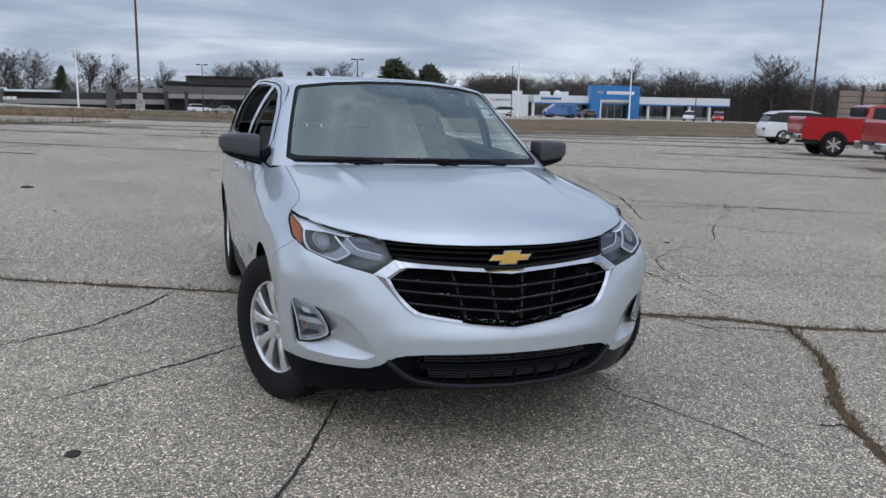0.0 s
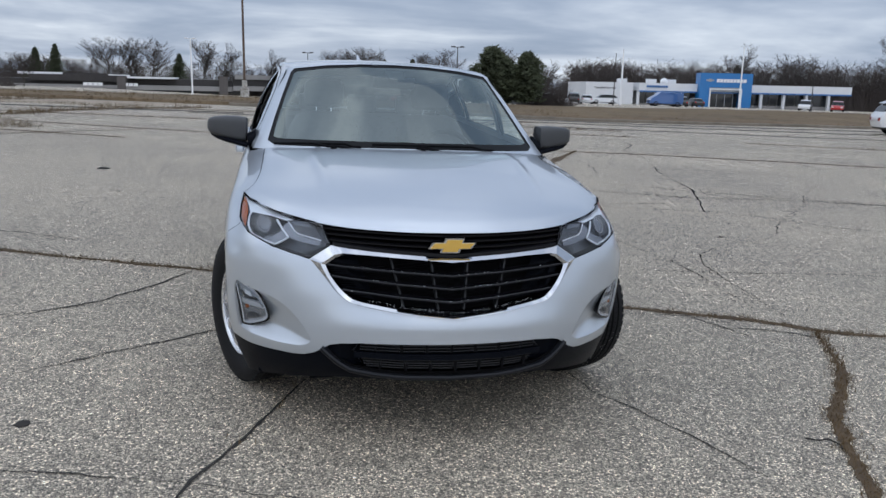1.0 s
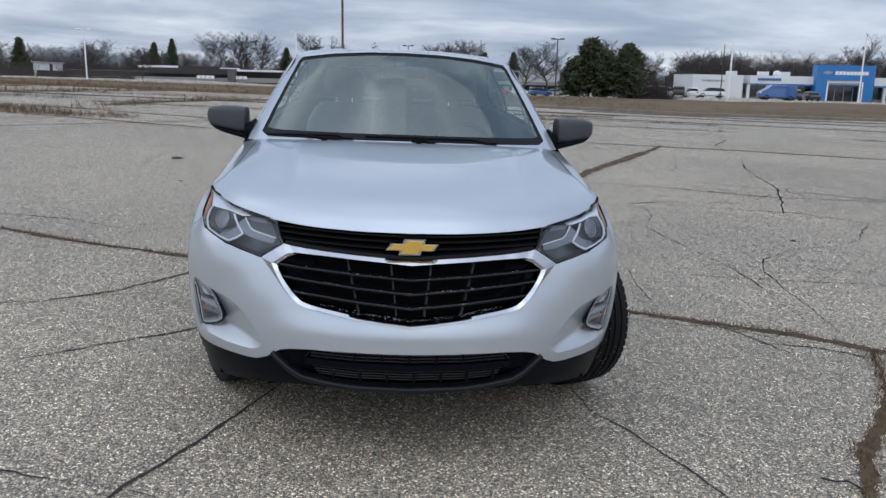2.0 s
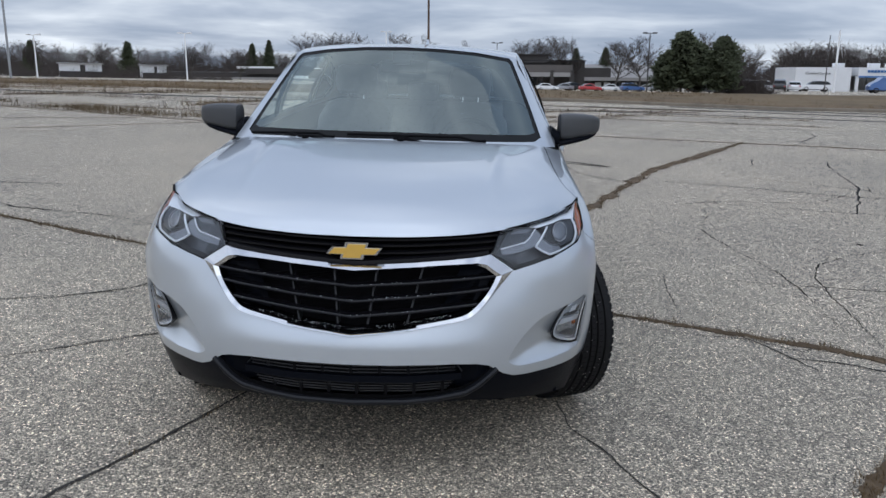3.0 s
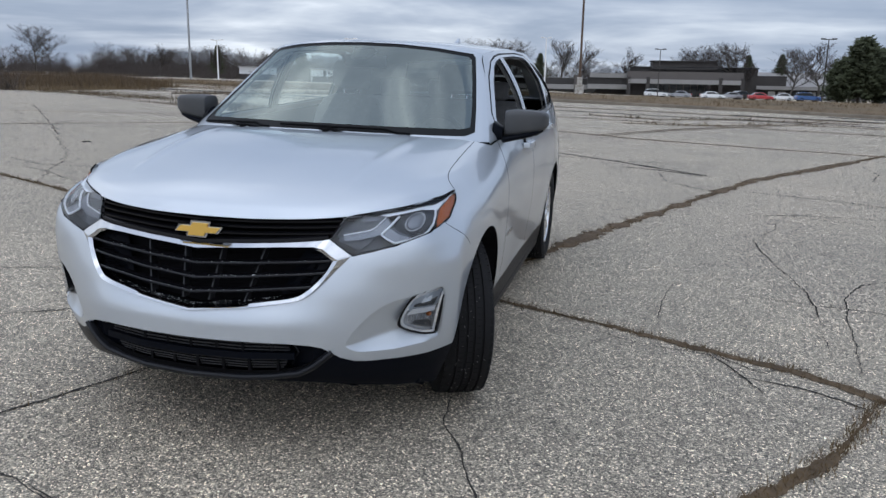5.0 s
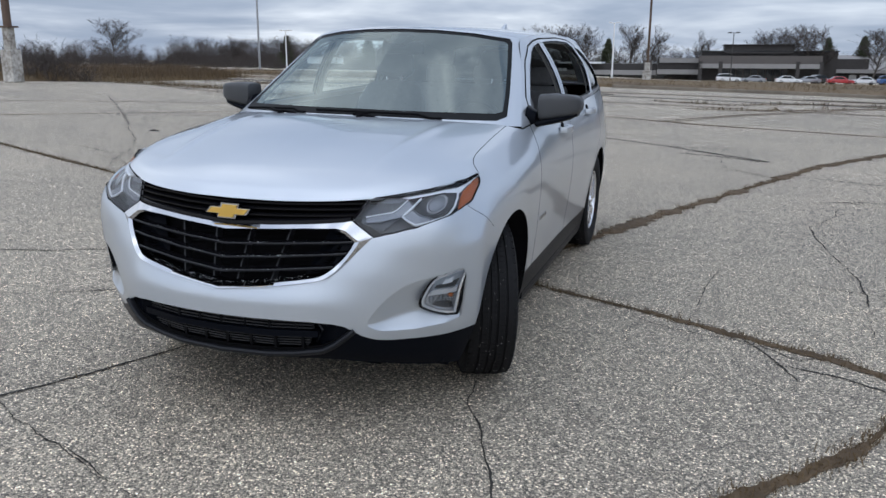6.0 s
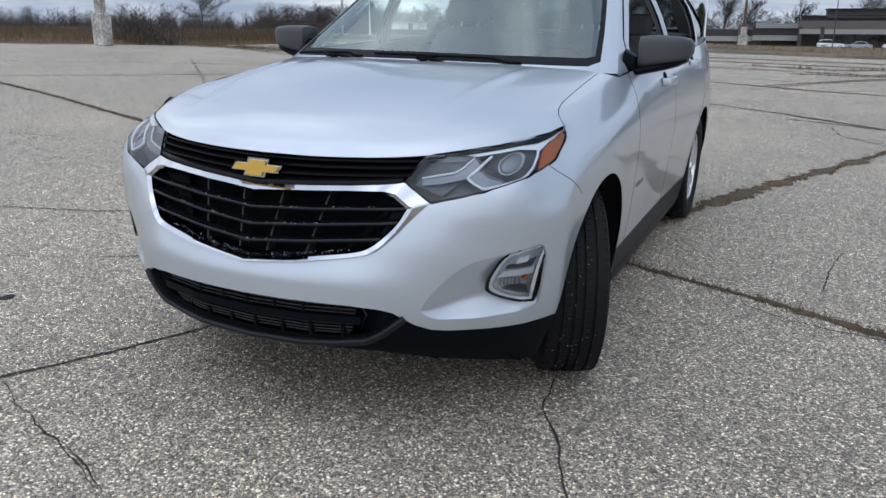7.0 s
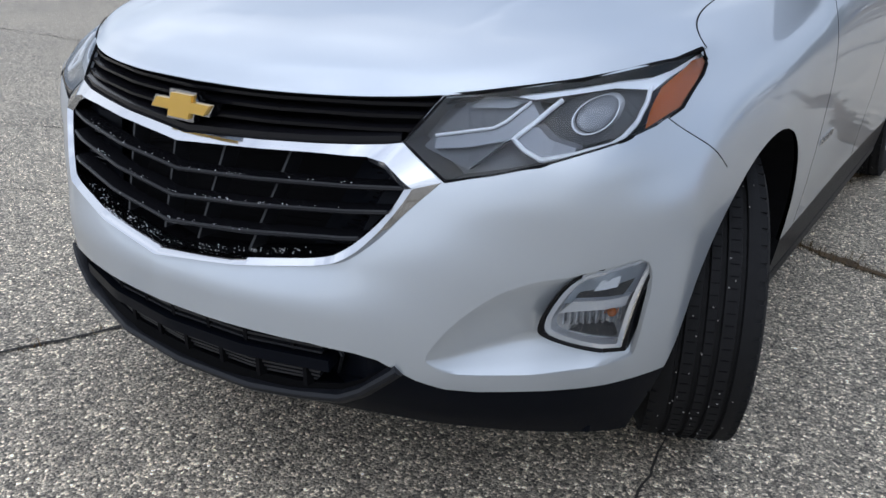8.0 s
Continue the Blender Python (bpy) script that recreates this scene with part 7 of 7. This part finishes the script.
GUIDE = [(0.787, 0.901), (0.798, 0.879), (0.800, 0.854), (0.791, 0.833), (0.78, 0.822), (0.734, 0.807), (0.692, 0.798), (0.662, 0.811), (0.639, 0.826), (0.661, 0.851), (0.684, 0.884)]
M_LAMP_INNER = material("lamp_inner", (0.10, 0.105, 0.115), 0.4, 0.3, spec=0.3)
M_LAMP_PALE = material("lamp_pale", (0.24, 0.25, 0.275), 0.35, 0.4, spec=0.3)
M_PROJECTOR = material("projector_glass", (0.22, 0.23, 0.25), 0.08, 0.2, coat=0.6)


def build_headlamp(s):
    P = dense(HEADLAMP, 8)
    P = [(s * x, z) for x, z in P]
    lamp = part("headlamp", ring_wall(P, depth(0.003), depth(0.08)), M_LAMP_DARK, car, "clear headlamp with a white angular light guide")
    panel("bowl", shifted(lamp_faces if s > 0 else mirrored(lamp_faces), -0.055), M_LAMP_INNER, lamp)
    part("inner_shelf", plate([(0.49, 0.800), (0.535, 0.872), (0.62, 0.884), (0.655, 0.855), (0.63, 0.826), (0.575, 0.770)], 0.040, 0.06, s), M_LAMP_INNER, lamp)
    part("turn_band", plate([(0.512, 0.820), (0.599, 0.837), (0.617, 0.849), (0.640, 0.878), (0.665, 0.855), (0.64, 0.824), (0.569, 0.807), (0.515, 0.801)], 0.028, 0.05, s), M_LAMP_PALE, lamp)
    part("turn_strip", tube(skin_line([(0.511, 0.822), (0.599, 0.839), (0.615, 0.85), (0.638, 0.879)], 0.024, s), 0.003, 6), M_LIGHT_GUIDE, lamp, smooth=True)
    part("upper_band", plate([(0.545, 0.865), (0.61, 0.868), (0.632, 0.880), (0.56, 0.881)], 0.032, 0.05, s), M_LAMP_PALE, lamp)
    part("projector_bezel", plate([(0.735, 0.898), (0.783, 0.896), (0.796, 0.869), (0.788, 0.831), (0.731, 0.816), (0.688, 0.829), (0.666, 0.845), (0.685, 0.883)], 0.046, 0.06, s), M_LAMP_DARK, lamp)
    part("light_guide", tube(skin_line(GUIDE, 0.018, s, 60), 0.0045, 8), M_LIGHT_GUIDE, lamp, "white light guide", smooth=True)
    part("guide_elbow", plate([(0.639, 0.826), (0.692, 0.798), (0.734, 0.807), (0.733, 0.816), (0.692, 0.829), (0.668, 0.845), (0.655, 0.842)], 0.022, 0.05, s), M_LAMP_PALE, lamp)
    part("guide_top", plate([(0.618, 0.887), (0.694, 0.899), (0.74, 0.907), (0.776, 0.910), (0.798, 0.921), (0.817, 0.941), (0.818, 0.933), (0.802, 0.912), (0.795, 0.895), (0.787, 0.897), (0.744, 0.900), (0.697, 0.893), (0.647, 0.884)], 0.012, 0.04, s), M_LIGHT_GUIDE, lamp, "white light guide")
    part("side_reflector", plate([(0.815, 0.934), (0.824, 0.938), (0.833, 0.902), (0.833, 0.866), (0.812, 0.842), (0.808, 0.867), (0.803, 0.899)], 0.007, 0.03, s), M_AMBER, lamp, "amber side reflector")
    # projector: a glass eye in a chrome ring
    def eye_rings(table, n=40):
        """Rings round the projector's middle: (radius, depth behind the lens)."""
        bm = bmesh.new()
        rows = []
        for k in range(n):
            a = 2 * math.pi * k / n
            rows.append([bm.verts.new((s * (0.736 + r * math.cos(a)), skin_y(0.736 + r * math.cos(a), 0.862 + r * math.sin(a)) + d, 0.862 + r * math.sin(a))) for r, d in table])
        for k in range(n):
            p, q = rows[k], rows[(k + 1) % n]
            for j in range(len(table) - 1):
                bm.faces.new((p[j], p[j + 1], q[j + 1], q[j]))
        return bm
    part("projector", eye_rings([(0.0262, 0.044), (0.025, 0.039), (0.021, 0.034), (0.015, 0.031), (0.008, 0.0295), (0.0008, 0.029)]), M_PROJECTOR, lamp, "projector lens", smooth=True)
    part("projector_ring", eye_rings([(0.0266, 0.036), (0.0270, 0.032), (0.0287, 0.032), (0.0291, 0.05)]), M_BEZEL, lamp, smooth=True)
    gasket = [(s * x, skin_y(x, z) + 0.002, z) for x, z in dense(HEADLAMP, 8)]
    part("gasket", tube(gasket, 0.0035, 6, True), M_DARK, lamp, smooth=True)
    lens = panel("lens", shifted(lamp_faces if s > 0 else mirrored(lamp_faces), -0.001), M_LENS, lamp, "clear lamp lens")
    lens.visible_shadow = False


for side in (1, -1):
    build_headlamp(side)

POCKET_TOP = [(0.549, 0.432), (0.57, 0.472), (0.60, 0.512), (0.632, 0.545), (0.667, 0.573), (0.711, 0.592), (0.753, 0.600), (0.80, 0.612), (0.87, 0.634)]
POCKET_LOW = [(0.549, 0.428), (0.564, 0.412), (0.595, 0.396), (0.693, 0.393), (0.78, 0.399), (0.83, 0.412), (0.845, 0.425)]
POCKET_TOP, POCKET_LOW = rounded(POCKET_TOP, 2, False), rounded(POCKET_LOW, 2, False)


def build_pocket(s):
    bm = bmesh.new()
    rows = []
    top, low = resample(POCKET_TOP, 30), resample(POCKET_LOW, 30)
    for (x0, z0), (x1, z1) in zip(low, top):
        f = min(1.0, max(0.0, (x0 - 0.549) / 0.16))
        deep = 0.052 * f * (2 - f)
        row = []
        for t in [-0.09, -0.01] + list(np.linspace(0, 1, 17)) + [1.01, 1.07]:
            x, z = x0 + (x1 - x0) * t, z0 + (z1 - z0) * t
            c = 0.36
            k = t / c if t < c else (1 - t) / (1 - c)
            row.append(bm.verts.new((s * x, skin_y(x, z) + (deep * k ** 0.75 if k > 0 else 0.001), z)))
        rows.append(row)
    for p, q in zip(rows, rows[1:]):
        for j in range(20):
            bm.faces.new((p[j], p[j + 1], q[j + 1], q[j]))
    part("fog_pocket", bm, M_SILVER, car, "silver recess round the fog lamp", smooth=True)


FOG_OUT = [(0.869, 0.632), (0.842, 0.535), (0.828, 0.428), (0.784, 0.440), (0.747, 0.458), (0.718, 0.478), (0.711, 0.493), (0.721, 0.531), (0.756, 0.597), (0.80, 0.612)]
FOG_CHROME = [(0.855, 0.619), (0.835, 0.535), (0.820, 0.442), (0.785, 0.452), (0.751, 0.467), (0.729, 0.483), (0.724, 0.500), (0.731, 0.530), (0.763, 0.590), (0.80, 0.603)]
FOG_HOLE = [(0.845, 0.606), (0.826, 0.535), (0.812, 0.455), (0.785, 0.464), (0.757, 0.478), (0.739, 0.490), (0.735, 0.502), (0.741, 0.528), (0.770, 0.582), (0.80, 0.595)]

FOG_CHROME = [(a * 0.3 + c * 0.7, b * 0.3 + d * 0.7) for (a, b), (c, d) in zip(FOG_OUT, FOG_CHROME)]


def keep_corners(poly, corners, k=0.05):
    """Points close on either side of the named corners, so that rounding leaves them pointed."""
    out = []
    for i, p in enumerate(poly):
        a, b = poly[i - 1], poly[(i + 1) % len(poly)]
        out += [(p[0] + (a[0] - p[0]) * k, p[1] + (a[1] - p[1]) * k), p, (p[0] + (b[0] - p[0]) * k, p[1] + (b[1] - p[1]) * k)] if i in corners else [p]
    return out


FOG_HOLE = [(a * 0.45 + c * 0.55, b * 0.45 + d * 0.55) for (a, b), (c, d) in zip(FOG_CHROME, FOG_HOLE)]
FOG_OUT, FOG_CHROME, FOG_HOLE = [rounded(keep_corners(p, (0, 2))) for p in (FOG_OUT, FOG_CHROME, FOG_HOLE)]


def band(outer, inner, o0, o1, back, s=1):
    """A solid ring between two outlines that follows the skin."""
    bm = bmesh.new()
    rows = []
    for (x0, z0), (x1, z1) in zip(dense(outer, 4), dense(inner, 4)):
        rows.append([bm.verts.new((s * x0, skin_y(x0, z0) + back, z0)), bm.verts.new((s * x0, skin_y(x0, z0) + o0, z0)), bm.verts.new((s * x1, skin_y(x1, z1) + o1, z1)), bm.verts.new((s * x1, skin_y(x1, z1) + back, z1))])
    for i in range(len(rows)):
        p, q = rows[i], rows[(i + 1) % len(rows)]
        for j in range(3):
            bm.faces.new((p[j], p[j + 1], q[j + 1], q[j]))
    return bm


def build_fog(s):
    fog = part("fog_lamp", band(FOG_OUT, FOG_CHROME, 0.002, 0.008, 0.07, s), M_GRILLE, car, "fog lamp in a chrome and black bezel")
    part("chrome_bezel", band(FOG_CHROME, FOG_HOLE, 0.005, 0.006, 0.04, s), M_BEZEL, fog, "bright chrome bezel", smooth=True)
    part("divider", plate([(0.738, 0.522), (0.757, 0.545), (0.815, 0.546), (0.829, 0.548), (0.825, 0.528), (0.80, 0.526), (0.75, 0.524)], 0.012, 0.04, s), M_BEZEL, fog)
    part("bowl", plate(FOG_CHROME, 0.030, 0.05, s), M_LAMP_BOWL, fog)
    part("running_light_bezel", plate([(0.757, 0.549), (0.779, 0.587), (0.812, 0.601), (0.838, 0.606), (0.832, 0.578), (0.819, 0.549)], 0.022, 0.045, s), M_LAMP_DARK, fog)
    part("running_light", plate([(0.784, 0.564), (0.795, 0.585), (0.818, 0.590), (0.813, 0.568)], 0.016, 0.03, s), M_LIGHT_GUIDE, fog, "white running light")
    part("lower_shade", plate([(0.748, 0.482), (0.762, 0.492), (0.79, 0.494), (0.806, 0.484), (0.810, 0.460), (0.78, 0.468)], 0.024, 0.045, s), M_LAMP_DARK, fog)
    for k in range(9):
        x = 0.742 + k * 0.009
        part("reflector_rib", boxes((s * x, skin_y(x, 0.51) + 0.026, 0.508, 0.003, 0.012, 0.026)), M_ALLOY, fog)
    bm = bmesh.new()
    bmesh.ops.create_uvsphere(bm, u_segments=14, v_segments=8, radius=0.009, matrix=Matrix.Translation((s * 0.806, skin_y(0.806, 0.515) + 0.024, 0.515)))
    part("amber_bulb", bm, M_AMBER, fog, smooth=True)
    ob = part("lens", plate(FOG_CHROME, 0.003, 0.0035, s), M_LENS, fog, "clear fog lamp lens")
    ob.visible_shadow = False


for side in (1, -1):
    build_pocket(side)
    build_fog(side)


def oval(x, yc, zc, hy, hz, p=2.6, n=28, lo=0.0, s=1):
    """A squared oval in the plane y, z at x."""
    out = []
    for a in np.linspace(0, 2 * math.pi, n, endpoint=False):
        c, d = math.cos(a), math.sin(a)
        y, z = math.copysign(abs(c) ** (2 / p), c), math.copysign(abs(d) ** (2 / p), d)
        out.append((s * x, yc + hy * y, zc + hz * z))
    return out


def build_mirror(s):
    cap = [(0.848, 1.580, 1.163, 0.060, 0.058), (0.854, 1.578, 1.163, 0.074, 0.067), (0.90, 1.580, 1.168, 0.086, 0.067), (0.93, 1.585, 1.171, 0.088, 0.064), (0.98, 1.592, 1.175, 0.086, 0.058), (1.025, 1.602, 1.179, 0.078, 0.050), (1.052, 1.612, 1.181, 0.062, 0.039), (1.063, 1.617, 1.181, 0.038, 0.022)]
    mirror = part("door_mirror", loft([oval(*c, p=5.0, n=36, s=s) for c in cap]), M_MIRROR_CAP, car, "charcoal unpainted door mirror", smooth=True)
    low = [(0.80, 1.515, 1.080, 0.040, 0.022), (0.85, 1.53, 1.082, 0.050, 0.017), (0.90, 1.56, 1.094, 0.072, 0.018), (0.96, 1.58, 1.108, 0.080, 0.018), (1.01, 1.595, 1.121, 0.072, 0.015), (1.045, 1.61, 1.136, 0.045, 0.010)]
    part("mirror_arm", loft([oval(*c, s=s) for c in low]), M_BLACK_PLASTIC, mirror, "black lower shell and arm", smooth=True)
    part("mirror_foot", loft([oval(0.80, 1.52, 1.12, 0.075, 0.055, s=s), oval(0.845, 1.53, 1.105, 0.060, 0.04, s=s)]), M_BLACK_PLASTIC, mirror, smooth=True)
    part("mirror_glass", loft([[(s * x, 1.658 + (x - 0.96) * 0.05, z) for x, z in ((0.90, 1.11), (1.03, 1.115), (1.035, 1.19), (1.01, 1.205), (0.91, 1.205))], [(s * x, 1.672 + (x - 0.96) * 0.05, z) for x, z in ((0.90, 1.11), (1.03, 1.115), (1.035, 1.19), (1.01, 1.205), (0.91, 1.205))]]), M_CHROME, mirror, "mirror glass")


for side in (1, -1):
    build_mirror(side)


def shield_at(x, t):
    """A point on the windscreen: x, and t from its foot to its top."""
    P = refine(np.array(SHIELD), 41, 41)
    row = P[int(round(t * 40))]
    return np.array([x, np.interp(abs(x), row[:, 0], row[:, 1]), np.interp(abs(x), row[:, 0], row[:, 2])])


def build_wipers():
    """Two blades that lie along the foot of the glass, each with its arm."""
    for xa, xb, xp in ((-0.70, -0.26, -0.40), (-0.20, 0.46, 0.06)):
        pts = [shield_at(xa + (xb - xa) * k, 0.035 + 0.015 * (1 - k)) + np.array([0, -0.006, 0.004]) for k in np.linspace(0, 1, 12)]
        wiper = part("wiper", tube(pts, 0.006, 6), M_DARK, car, "black wiper blade and arm", smooth=True)
        a = shield_at(xp, 0.0) + np.array([0, -0.010, 0.007])
        b = pts[5]
        part("arm", tube([a + np.array([0.10, 0.0, -0.006]), a + np.array([0.03, -0.004, 0.010]), a + np.array([-0.03, -0.002, 0.010]), b], 0.007, 8), M_DARK, wiper, smooth=True)
        bm = bmesh.new()
        cone(bm, tuple(a + np.array([0.0, -0.008, -0.02])), tuple(a + np.array([0.0, -0.008, 0.014])), 0.020, 0.014, 14)
        part("pivot", bm, M_DARK, wiper, smooth=True)
    # black cowl between bonnet and glass
    bm = bmesh.new()
    rows = []
    for x in np.linspace(-0.78, 0.78, 41):
        p = shield_at(x, 0.0)
        rows.append([bm.verts.new((x, p[1] - 0.035, p[2] - 0.018)), bm.verts.new((x, p[1] + 0.05, p[2] + 0.012)), bm.verts.new((x, p[1] + 0.06, p[2] - 0.04))])
    for p, q in zip(rows, rows[1:]):
        bm.faces.new((p[0], p[1], q[1], q[0]))
        bm.faces.new((p[1], p[2], q[2], q[1]))
    part("cowl", bm, M_BLACK_PLASTIC, car, "black plastic cowl")


build_wipers()


def build_seat(x, y):
    seat = part("front_seat", loft([[(x + sx * w, y + yy, z) for sx, yy, z in ((-1, -0.25, 0.66), (-1, 0.25, 0.62), (-1, 0.25, 0.48), (-1, -0.25, 0.50), )] for w in (-0.25, -0.2, 0.2, 0.25)]), M_SEAT, car, "grey cloth front seat", smooth=False)
    secs = []
    for z, yy, hw, hd in ((0.58, 0.22, 0.22, 0.07), (0.75, 0.25, 0.25, 0.08), (0.95, 0.30, 0.26, 0.08), (1.12, 0.34, 0.24, 0.065), (1.21, 0.36, 0.19, 0.05), (1.24, 0.365, 0.12, 0.03)):
        secs.append([(x + hw * math.copysign(abs(math.cos(a)) ** 0.7, math.cos(a)), y + yy + hd * math.sin(a), z) for a in np.linspace(0, 2 * math.pi, 24, endpoint=False)])
    part("backrest", loft(secs), M_SEAT, seat, smooth=True)
    secs = []
    for z, hw, hd in ((1.27, 0.10, 0.03), (1.29, 0.13, 0.05), (1.36, 0.14, 0.055), (1.43, 0.13, 0.05), (1.455, 0.10, 0.03)):
        secs.append([(x + hw * math.cos(a), y + 0.38 + hd * math.sin(a), z) for a in np.linspace(0, 2 * math.pi, 20, endpoint=False)])
    part("headrest", loft(secs), M_SEAT, seat, smooth=True)
    for dx in (-0.05, 0.05):
        bm = bmesh.new()
        cone(bm, (x + dx, y + 0.37, 1.2), (x + dx, y + 0.38, 1.3), 0.007, 0.007, 8)
        part("headrest_post", bm, M_CHROME, seat)


def build_interior():
    sec = [(1.20, 0.98), (1.22, 1.065), (1.38, 1.085), (1.60, 1.075), (1.74, 1.03), (1.78, 0.93), (1.70, 0.75), (1.45, 0.6), (1.25, 0.7)]
    secs = [[(x, y + 0.10 * (x / 0.72) ** 2, z - 0.02 * (x / 0.72) ** 4) for y, z in sec] for x in np.linspace(-0.74, 0.74, 13)]
    dash = part("dashboard", loft(secs), M_DASH, car, "dark grey dashboard", smooth=True)
    hood_x = 0.37
    part("instrument_hood", loft([[(hood_x + w, y, z) for y, z in ((1.60, 1.06), (1.62, 1.115 - abs(w) * 0.15), (1.76, 1.105 - abs(w) * 0.15), (1.76, 1.0))] for w in np.linspace(-0.17, 0.17, 7)]), M_DASH, dash)
    part("centre_screen", boxes((0, 1.755, 1.03, 0.24, 0.03, 0.14), bevel=0.01), M_BLACK_GLASS, dash)
    m = Matrix.Translation((0.37, 1.93, 0.99)) @ Matrix.Rotation(radians(-25), 4, "X")
    ring = [tuple(m @ Vector((0.185 * math.cos(a), 0, 0.185 * math.sin(a)))) for a in np.linspace(0, 2 * math.pi, 48, endpoint=False)]
    wheel_ob = part("steering_wheel", tube(ring, 0.016, 8, True), M_DASH, car, "dark steering wheel", smooth=True)
    bm = bmesh.new()
    box(bm, 0, 0, 0, 0.13, 0.05, 0.12, m=m, bevel=0.015)
    part("hub", bm, M_DASH, wheel_ob)
    for a in (0, math.pi, -math.pi / 2):
        bm = bmesh.new()
        cone(bm, tuple(m @ Vector((0.05 * math.cos(a), 0, 0.05 * math.sin(a)))), tuple(m @ Vector((0.18 * math.cos(a), 0, 0.18 * math.sin(a)))), 0.018, 0.014, 8)
        part("spoke", bm, M_DASH, wheel_ob)
    for x in (-0.37, 0.37):
        build_seat(x, 2.18)
    secs = []
    for x in np.linspace(-0.62, 0.62, 9):
        secs.append([(x, y, z) for y, z in ((2.95, 0.62), (2.98, 0.68), (3.40, 0.66), (3.52, 1.16), (3.58, 1.20), (3.68, 1.17), (3.62, 0.5), (2.95, 0.5))])
    bench = part("rear_bench", loft(secs), M_SEAT, car, "grey cloth rear bench")
    for x in (-0.4, 0.0, 0.4):
        part("headrest", boxes((x, 3.62, 1.27, 0.24, 0.09, 0.14), bevel=0.03), M_SEAT, bench)
    part("cabin_floor", boxes((0, 2.6, 0.42, 1.5, 2.9, 0.05)), M_DASH, car)
    part("console", boxes((0, 2.2, 0.62, 0.2, 0.95, 0.35), bevel=0.03), M_DASH, car)
    # mirror mount behind the top of the glass
    p, q = shield_at(0.0, 0.95), shield_at(0.0, 0.80)
    inn = np.array([0, 0.012, -0.016])
    top, low = p + inn, q + inn
    part("mirror_mount", loft([[(-0.055, top[1], top[2]), (0.055, top[1], top[2]), (0.055, top[1] + 0.07, top[2] - 0.02), (-0.055, top[1] + 0.07, top[2] - 0.02)], [(-0.045, low[1], low[2]), (0.045, low[1], low[2]), (0.04, low[1] + 0.06, low[2] - 0.01), (-0.04, low[1] + 0.06, low[2] - 0.01)]]), M_DASH, car, "dark mirror mount")
    part("inside_mirror", boxes((0.0, low[1] + 0.12, low[2] - 0.02, 0.25, 0.03, 0.07), bevel=0.012), M_DASH, car)


build_interior()


def build_side_details():
    for s in (1, -1):
        for door, y, z in ((DOORS[0], 2.08, 1.015), (DOORS[1], 3.02, 1.065)):
            d = door[0 if s > 0 else 1]
            pts = [(s * (skin_x(y + t, z) + o), y + t, z) for t, o in ((-0.10, 0.002), (-0.09, 0.030), (-0.04, 0.040), (0.04, 0.040), (0.09, 0.030), (0.10, 0.002))]
            h = part("door_handle", sweep(pts, [(-0.012, -0.016), (0.012, -0.016), (0.014, 0.0), (0.010, 0.016), (-0.010, 0.016), (-0.014, 0.0)]), M_SILVER, d, "silver pull handle", smooth=True)
            # dark bulge that paints the shade in the hollow behind the handle
            bm = bmesh.new()
            bmesh.ops.create_uvsphere(bm, u_segments=16, v_segments=8, radius=0.045, matrix=Matrix.Translation((s * (skin_x(y, z) - 0.012), y, z)) @ Matrix.Diagonal((0.35, 1.3, 0.9, 1)))
            part("handle_cup_shade", bm, M_DARK, d)
        # maker's lettering as plain bars
        badge = None
        for k in range(7):
            y = 1.40 + k * 0.026
            z = 0.612
            b = part("badge" if badge is None else "badge_bar", boxes((s * (skin_x(y, z) + 0.002), y, z, 0.004, 0.012, 0.022 if k % 2 else 0.018)), M_CHROME, badge or car, "small chrome badge")
            badge = badge or b
        # lower sill lip
        part("sill_lip", boxes((s * 0.845, 2.17, 0.235, 0.05, 1.86, 0.05), bevel=0.012), M_BLACK_PLASTIC, car)
        # mud flap ahead of the front wheel
        part("air_flap", boxes((s * 0.66, 0.40, 0.20, 0.20, 0.015, 0.07), bevel=0.004), M_BLACK_PLASTIC, car)
    # roof rails are absent; a short aerial fin
    part("aerial_fin", loft([[(-0.02, 3.95, 1.615), (0.02, 3.95, 1.615), (0.02, 4.12, 1.59), (-0.02, 4.12, 1.59)], [(-0.004, 4.08, 1.675), (0.004, 4.08, 1.675), (0.004, 4.11, 1.672), (-0.004, 4.11, 1.672)]]), M_SILVER, car)


build_side_details()
